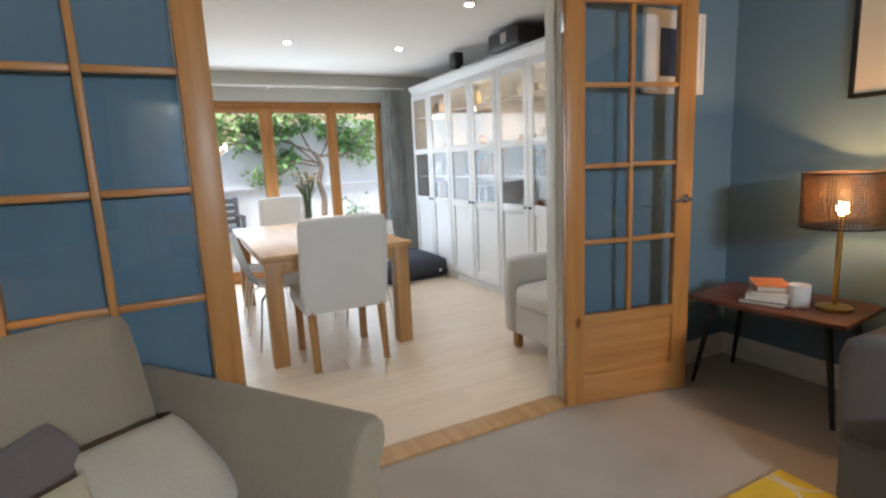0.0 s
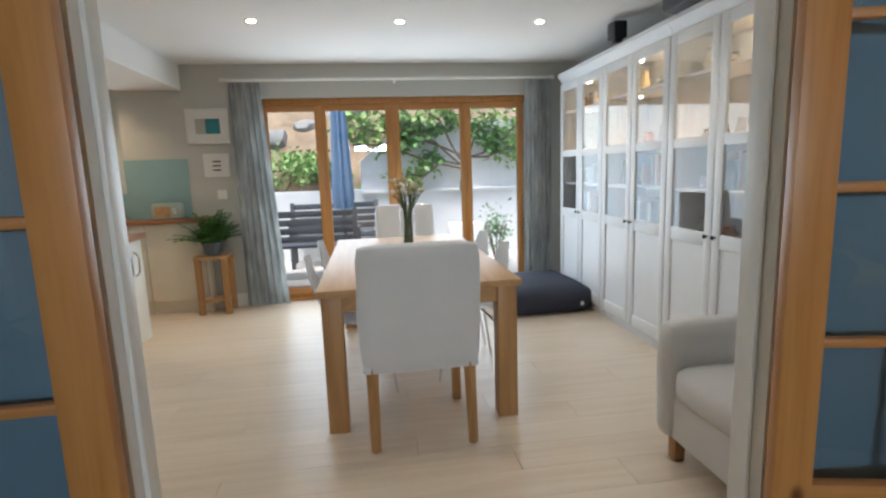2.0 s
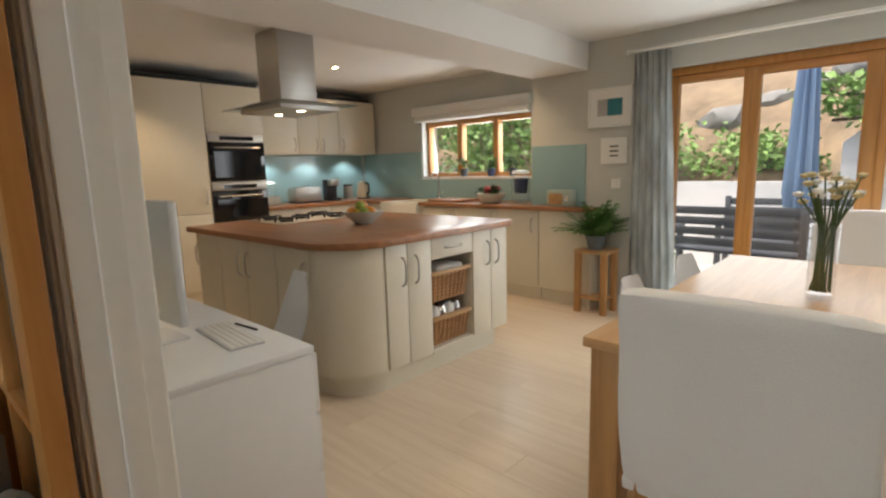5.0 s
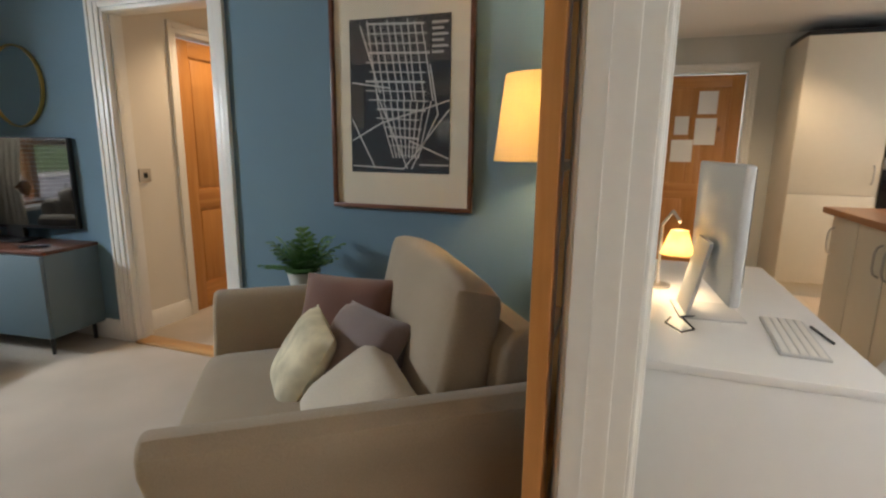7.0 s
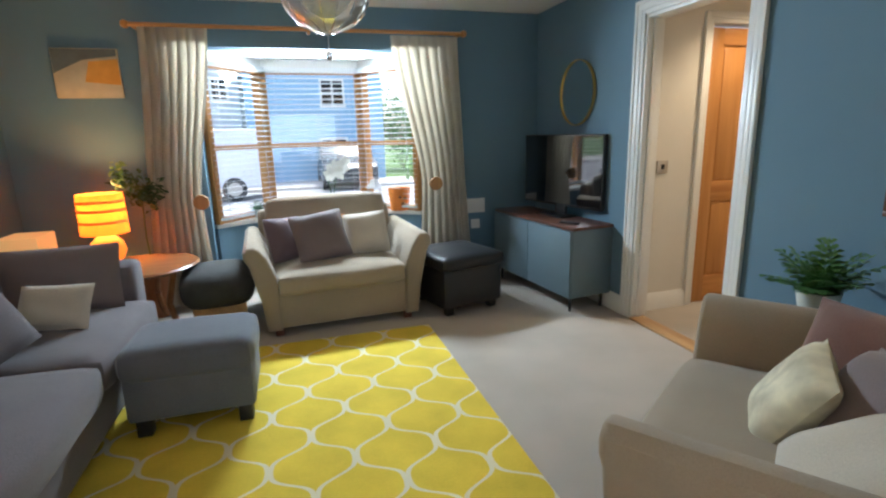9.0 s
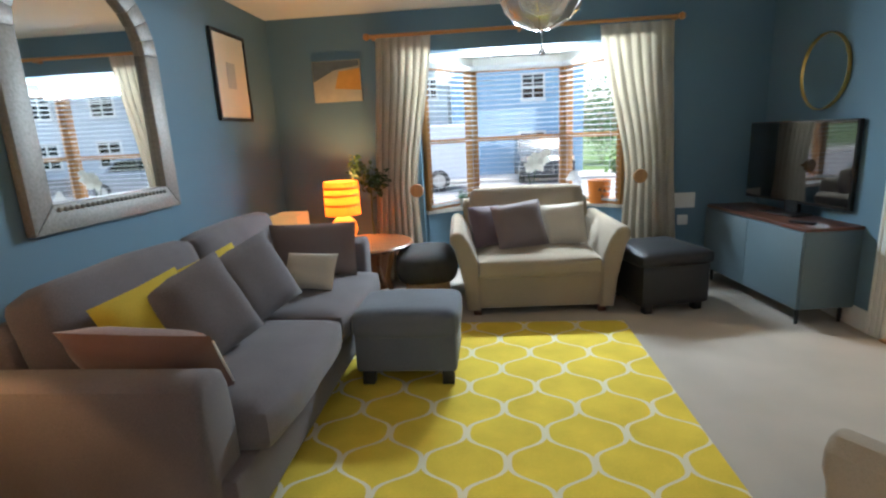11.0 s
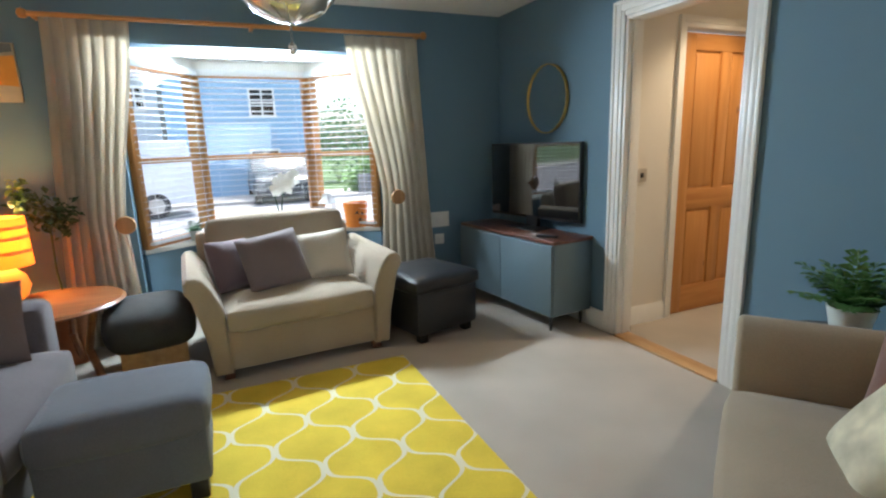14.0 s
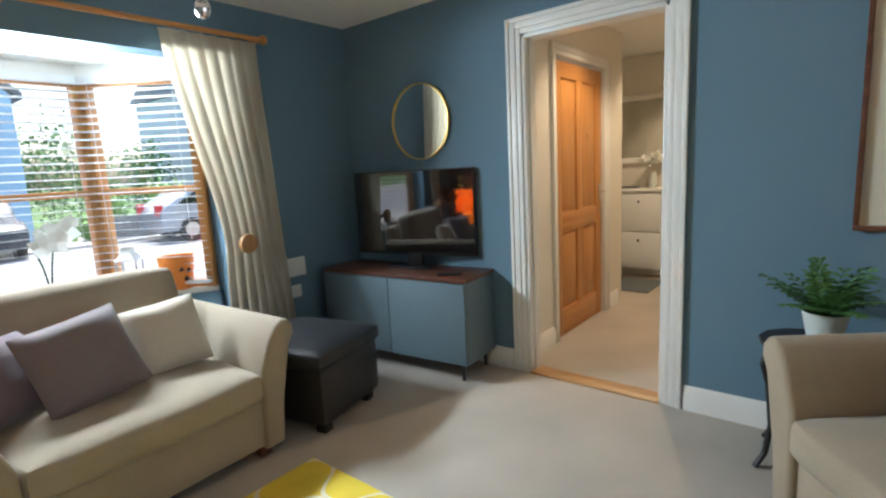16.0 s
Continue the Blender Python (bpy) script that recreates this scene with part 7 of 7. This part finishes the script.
def climber():
    s = thing("wall_tree", pose(3.35, 10.0, -0.06), "gnarled wall tree in a white planter with spreading green leaves", "tree")
    part("planter", prism([(-0.26, -0.2), (0.26, -0.2), (0.26, 0.17), (-0.26, 0.17)], "z", 0, 0.5, bev=0.015), RENDER, s, "white square planter")
    pts = [(0, 0, 0.45), (0.04, 0.02, 0.8), (-0.03, 0.05, 1.1), (0.05, 0.06, 1.35), (-0.02, 0.08, 1.55)]
    for i, (a, b) in enumerate(zip(pts, pts[1:])):
        part("trunk", rod(a, b, 0.055 - i * 0.006, 0.049 - i * 0.006), BARK, s)
    R = random.Random(77)
    for k, (dx, dz) in enumerate(((-1.7, 0.25), (-1.3, 0.75), (-0.9, -0.2), (-0.5, 0.7), (0.35, 0.72), (0.9, 0.55), (1.1, 0.1), (-1.9, 0.6))):
        e = Vector((dx, 0.05, 1.5 + dz))
        b = Vector((0, 0.07, 1.35 + 0.03 * k))
        m1 = b.lerp(e, 0.35) + Vector((0, 0, 0.12 * math.sin(k)))
        m2 = b.lerp(e, 0.7) + Vector((0, -0.05, 0.12 * math.cos(k * 2)))
        part("limb", pipe([b, m1, m2, e], 0.017, 6), BARK, s)
        leaf_cloud(s, "foliage", 150, m2.lerp(e, 0.6), (0.36, 0.16, 0.24), 0.105, LEAFL, 80 + k)
        leaf_cloud(s, "foliage", 70, m1.lerp(m2, 0.5) + Vector((0, 0, 0.12)), (0.25, 0.12, 0.16), 0.12, LEAF, 90 + k)


climber()
pa = thing("parasol", pose(1.50, 9.35, -0.06), "closed blue garden parasol", "parasol")
part("base", lathe([(0.25, 0), (0.25, 0.05), (0.04, 0.07), (0.03, 0.3)]), IRON, pa)
part("pole", rod((0, 0, 0.05), (0, 0, 2.75), 0.022), BENCHM, pa)
t = bmesh.new()
g = []
for j in range(13):
    s = j / 12
    z = 0.85 + 1.85 * s
    r0 = 0.14 - 0.09 * s if s > 0.08 else 0.11
    g.append([t.verts.new(((r0 + 0.025 * math.cos(8 * a)) * math.cos(a), (r0 + 0.025 * math.cos(8 * a)) * math.sin(a), z)) for a in [2 * math.pi * i / 48 for i in range(48)]])
for a, b in zip(g, g[1:]):
    for i in range(48):
        t.faces.new((a[i], a[(i + 1) % 48], b[(i + 1) % 48], b[i]))
part("canopy", t, PARAM, pa, "folded blue cloth")


def bench(m):
    b = thing("garden_bench", m, "slate grey slatted garden bench on the patio", "bench", "garden benches")
    for k in range(5):
        part("seat_slat", box(-0.62, 0.62, -0.24 + k * 0.1, -0.16 + k * 0.1, 0.42, 0.445, bev=0.005), BENCHM, b)
    for k in range(4):
        part("back_slat", box(-0.62, 0.62, 0.27, 0.295, 0.50 + k * 0.105, 0.58 + k * 0.105, bev=0.005), BENCHM, b)
    for x in (-0.66, 0.60):
        part("leg", box(x, x + 0.06, 0.25, 0.31, 0, 0.92, bev=0.005), BENCHM, b)
        part("leg", box(x, x + 0.06, -0.27, -0.21, 0, 0.62, bev=0.005), BENCHM, b)
        part("armrest", box(x - 0.01, x + 0.07, -0.28, 0.249, 0.621, 0.65, bev=0.005), BENCHM, b)
    return b


bb = bench(pose(1.05, 8.85, -0.06, 0, 0, 178))
copy_thing(bb, pose(1.35, 9.75, -0.06, 0, 0, 4))
ws = thing("wire_stand", pose(3.15, 8.25, -0.06), "small round wire plant stand on the patio", "plant stand")
for z in (0.02, 0.32):
    part("ring", pipe([(0.15 * math.cos(a), 0.15 * math.sin(a), z) for a in [math.pi / 8 * i for i in range(17)]], 0.005, 6), IRON, ws)
for k in range(4):
    part("leg", rod((0.15 * math.cos(k * 1.57), 0.15 * math.sin(k * 1.57), 0), (0.15 * math.cos(k * 1.57), 0.15 * math.sin(k * 1.57), 0.32), 0.005, n=6), IRON, ws)


# street
def house(x0, x1, y, depth, eaves, ridge, material, wins, label, gable=True):
    h = thing("house", pose(0, 0, -0.42), label, "house", "houses across the road")
    part("wall", box(x0, x1, y - depth, y, 0, eaves), material, h)
    xm = (x0 + x1) / 2
    if gable:
        part("gable", prism([(x0, eaves), (x1, eaves), (xm, ridge - 0.1)], "y", y - depth, y), material, h)
        for a, b in ((x0 - 0.25, xm), (x1 + 0.25, xm)):
            part("roof", prism([(a, eaves - 0.12), (b, ridge), (b, ridge + 0.16), (a, eaves + 0.06)], "y", y - depth - 0.2, y + 0.12), SLATEROOF, h)
    else:
        part("roof", prism([(y + 0.25, eaves - 0.1), (y - depth / 2, ridge), (y - depth - 0.25, eaves - 0.1)], "x", x0 - 0.2, x1 + 0.2), SLATEROOF, h)
    for wx, wz, ww, wh in wins:
        w = part("window", box(wx - ww / 2, wx + ww / 2, y - 0.02, y + 0.03, wz - wh / 2, wz + wh / 2), SCREEN, h)
        for a in ((wx - ww / 2 - 0.07, wx - ww / 2, wz - wh / 2, wz + wh / 2), (wx + ww / 2, wx + ww / 2 + 0.07, wz - wh / 2, wz + wh / 2), (wx - ww / 2 - 0.07, wx + ww / 2 + 0.07, wz + wh / 2, wz + wh / 2 + 0.07), (wx - ww / 2 - 0.1, wx + ww / 2 + 0.1, wz - wh / 2 - 0.09, wz - wh / 2), (wx - ww / 2, wx + ww / 2, wz - 0.03, wz + 0.03), (wx - 0.025, wx + 0.025, wz - wh / 2, wz + wh / 2)):
            part("window_frame", box(a[0], a[1], y, y + 0.06, a[2], a[3]), GLOSS, w)


house(-1.3, 3.6, -16.5, 8, 4.3, 6.6, BLUEH, [(0.55, 3.3, 0.75, 0.85), (0.6, 1.2, 0.9, 0.9)], "blue rendered gabled house across the road")
house(3.9, 11.5, -18.5, 8, 4.4, 6.6, PALEH, [(4.6, 3.6, 0.5, 0.7), (6.2, 3.3, 0.9, 1.1), (8.6, 3.3, 0.9, 1.1), (6.0, 1.2, 0.9, 1.1), (9.2, 1.2, 1.0, 1.1)], "pale rendered terrace house with a slate roof", False)
house(-19.0, -7.2, -15.5, 8, 5.2, 7.6, PALEH, [(-8.6, 3.6, 0.9, 1.1), (-8.6, 1.6, 0.9, 0.9), (-11.2, 3.6, 0.9, 1.1), (-11.2, 1.6, 0.9, 0.9), (-14, 3.6, 0.9, 1.1)], "pale blue rendered house with white windows", False)
house(12, 22, -17.5, 8, 4.6, 7.0, BLUEH, [(14, 3.3, 0.9, 1.1), (17, 3.3, 0.9, 1.1)], "blue terrace house with a slate roof", False)
for k, (x, y, h) in enumerate(((-3.2, -22, 3.6), (-5.0, -24, 4.2), (-6.2, -21, 3.4), (-2.6, -15.3, 1.3), (-4.2, -15.0, 1.5), (-5.6, -15.2, 1.2))):
    shrub(x, y, -0.42, h * 0.42, h, 900, LEAF if k < 3 else LEAFL, 0.2, 110 + k, "green hedge across the road")


def car(m, material, van, label):
    c = thing("car", m, label, "car", "parked cars")
    side = [(-2.1, 0.30), (2.1, 0.30), (2.15, 0.75), (1.95, 0.92), (1.2, 1.0), (0.75, 1.42), (-1.2, 1.45), (-1.95, 1.0), (-2.12, 0.8)]
    if van:
        side = [(-2.3, 0.35), (2.3, 0.35), (2.35, 0.9), (1.9, 1.1), (1.35, 1.85), (0.9, 1.95), (-2.2, 1.95), (-2.35, 1.0)]
    part("body", prism(side, "y", -0.86, 0.86, bev=0.06), material, c)
    gl = [(1.05, 1.0), (0.68, 1.36), (-1.12, 1.38), (-1.7, 1.02)] if not van else [(1.75, 1.2), (1.3, 1.78), (0.55, 1.78), (0.55, 1.2)]
    part("window", prism(gl, "y", -0.875, 0.875), SCREEN, c)
    for x in (-1.35, 1.35):
        for y in (-0.78, 0.78):
            w = part("wheel", moved(lathe([(0.19, -0.1), (0.31, -0.1), (0.33, -0.06), (0.33, 0.06), (0.31, 0.1), (0.19, 0.1)], n=20), pose(x, y, 0.33, 90, 0, 0)), BLACK, c)
            part("rim", moved(lathe([(0.001, -0.09), (0.19, -0.095), (0.19, 0.095), (0.001, 0.09)], n=16), pose(x, y, 0.33, 90, 0, 0)), STEEL, w)
    for y in (-0.65, 0.65):
        part("tail_light", box(-2.16 if not van else -2.37, -2.0, y - 0.1, y + 0.1, 0.75, 1.05, bev=0.01), mat("red_lens", (0.5, 0.02, 0.02), 0.3), c)


WPAINT = mat("white_car_paint", (0.75, 0.76, 0.78), 0.25, bump=0, vary=0.02)
DPAINT = mat("dark_car_paint", (0.03, 0.035, 0.045), 0.25, bump=0, vary=0.02)
RPAINT = mat("silver_car_paint", (0.35, 0.37, 0.40), 0.25, 0.4, bump=0, vary=0.02)
car(pose(5.2, -12.4, -0.36, 0, 0, 8), WPAINT, True, "white van parked across the road")
car(pose(0.4, -15.2, -0.40, 0, 0, 90), DPAINT, False, "dark car parked before the blue house")
car(pose(6.5, -8.6, -0.36, 0, 0, 4), DPAINT, False, "dark car parked at the near kerb")
car(pose(10.8, -12.8, -0.36, 0, 0, 0), RPAINT, False, "silver car parked across the road")
car(pose(-5.2, -13.0, -0.36, 0, 0, 178), RPAINT, False, "silver car parked down the road")
struct("wall_street", box(-30, -2.2, -14.6, -14.4, -0.42, 0.35), ROCK, "low stone wall along the road", "wall")
struct("pavement_far", box(-60, 60, -16.5, -14, -0.45, -0.28), PAVE, "pale pavement across the road", "pavement")

# ---- floor planks ----
PL, PW = 1.28, 0.192
me_full = mesh("plank", box(0.0008, PL - 0.0008, 0.0006, PW - 0.0006, -0.006, 0.0), PLANK)
row, y = 0, 3.262
while y < 7.66:
    x = -3.5 - (row * 0.43) % PL
    w = min(PW, 7.68 - y)
    while x < XE:
        a, b = max(x, -3.5), min(x + PL, XE)
        if b - a > 0.05:
            if b - a > PL - 1e-6 and w > PW - 1e-6:
                me = me_full
            else:
                me = mesh("plank", box(0.0008, b - a - 0.0008, 0.0006, w - 0.0006, -0.006, 0.0), PLANK)
            ob = new("plank", me)
            ob.parent = floor_dining
            ob.location = (a, y, 0)
        x += PL
    y += PW
    row += 1
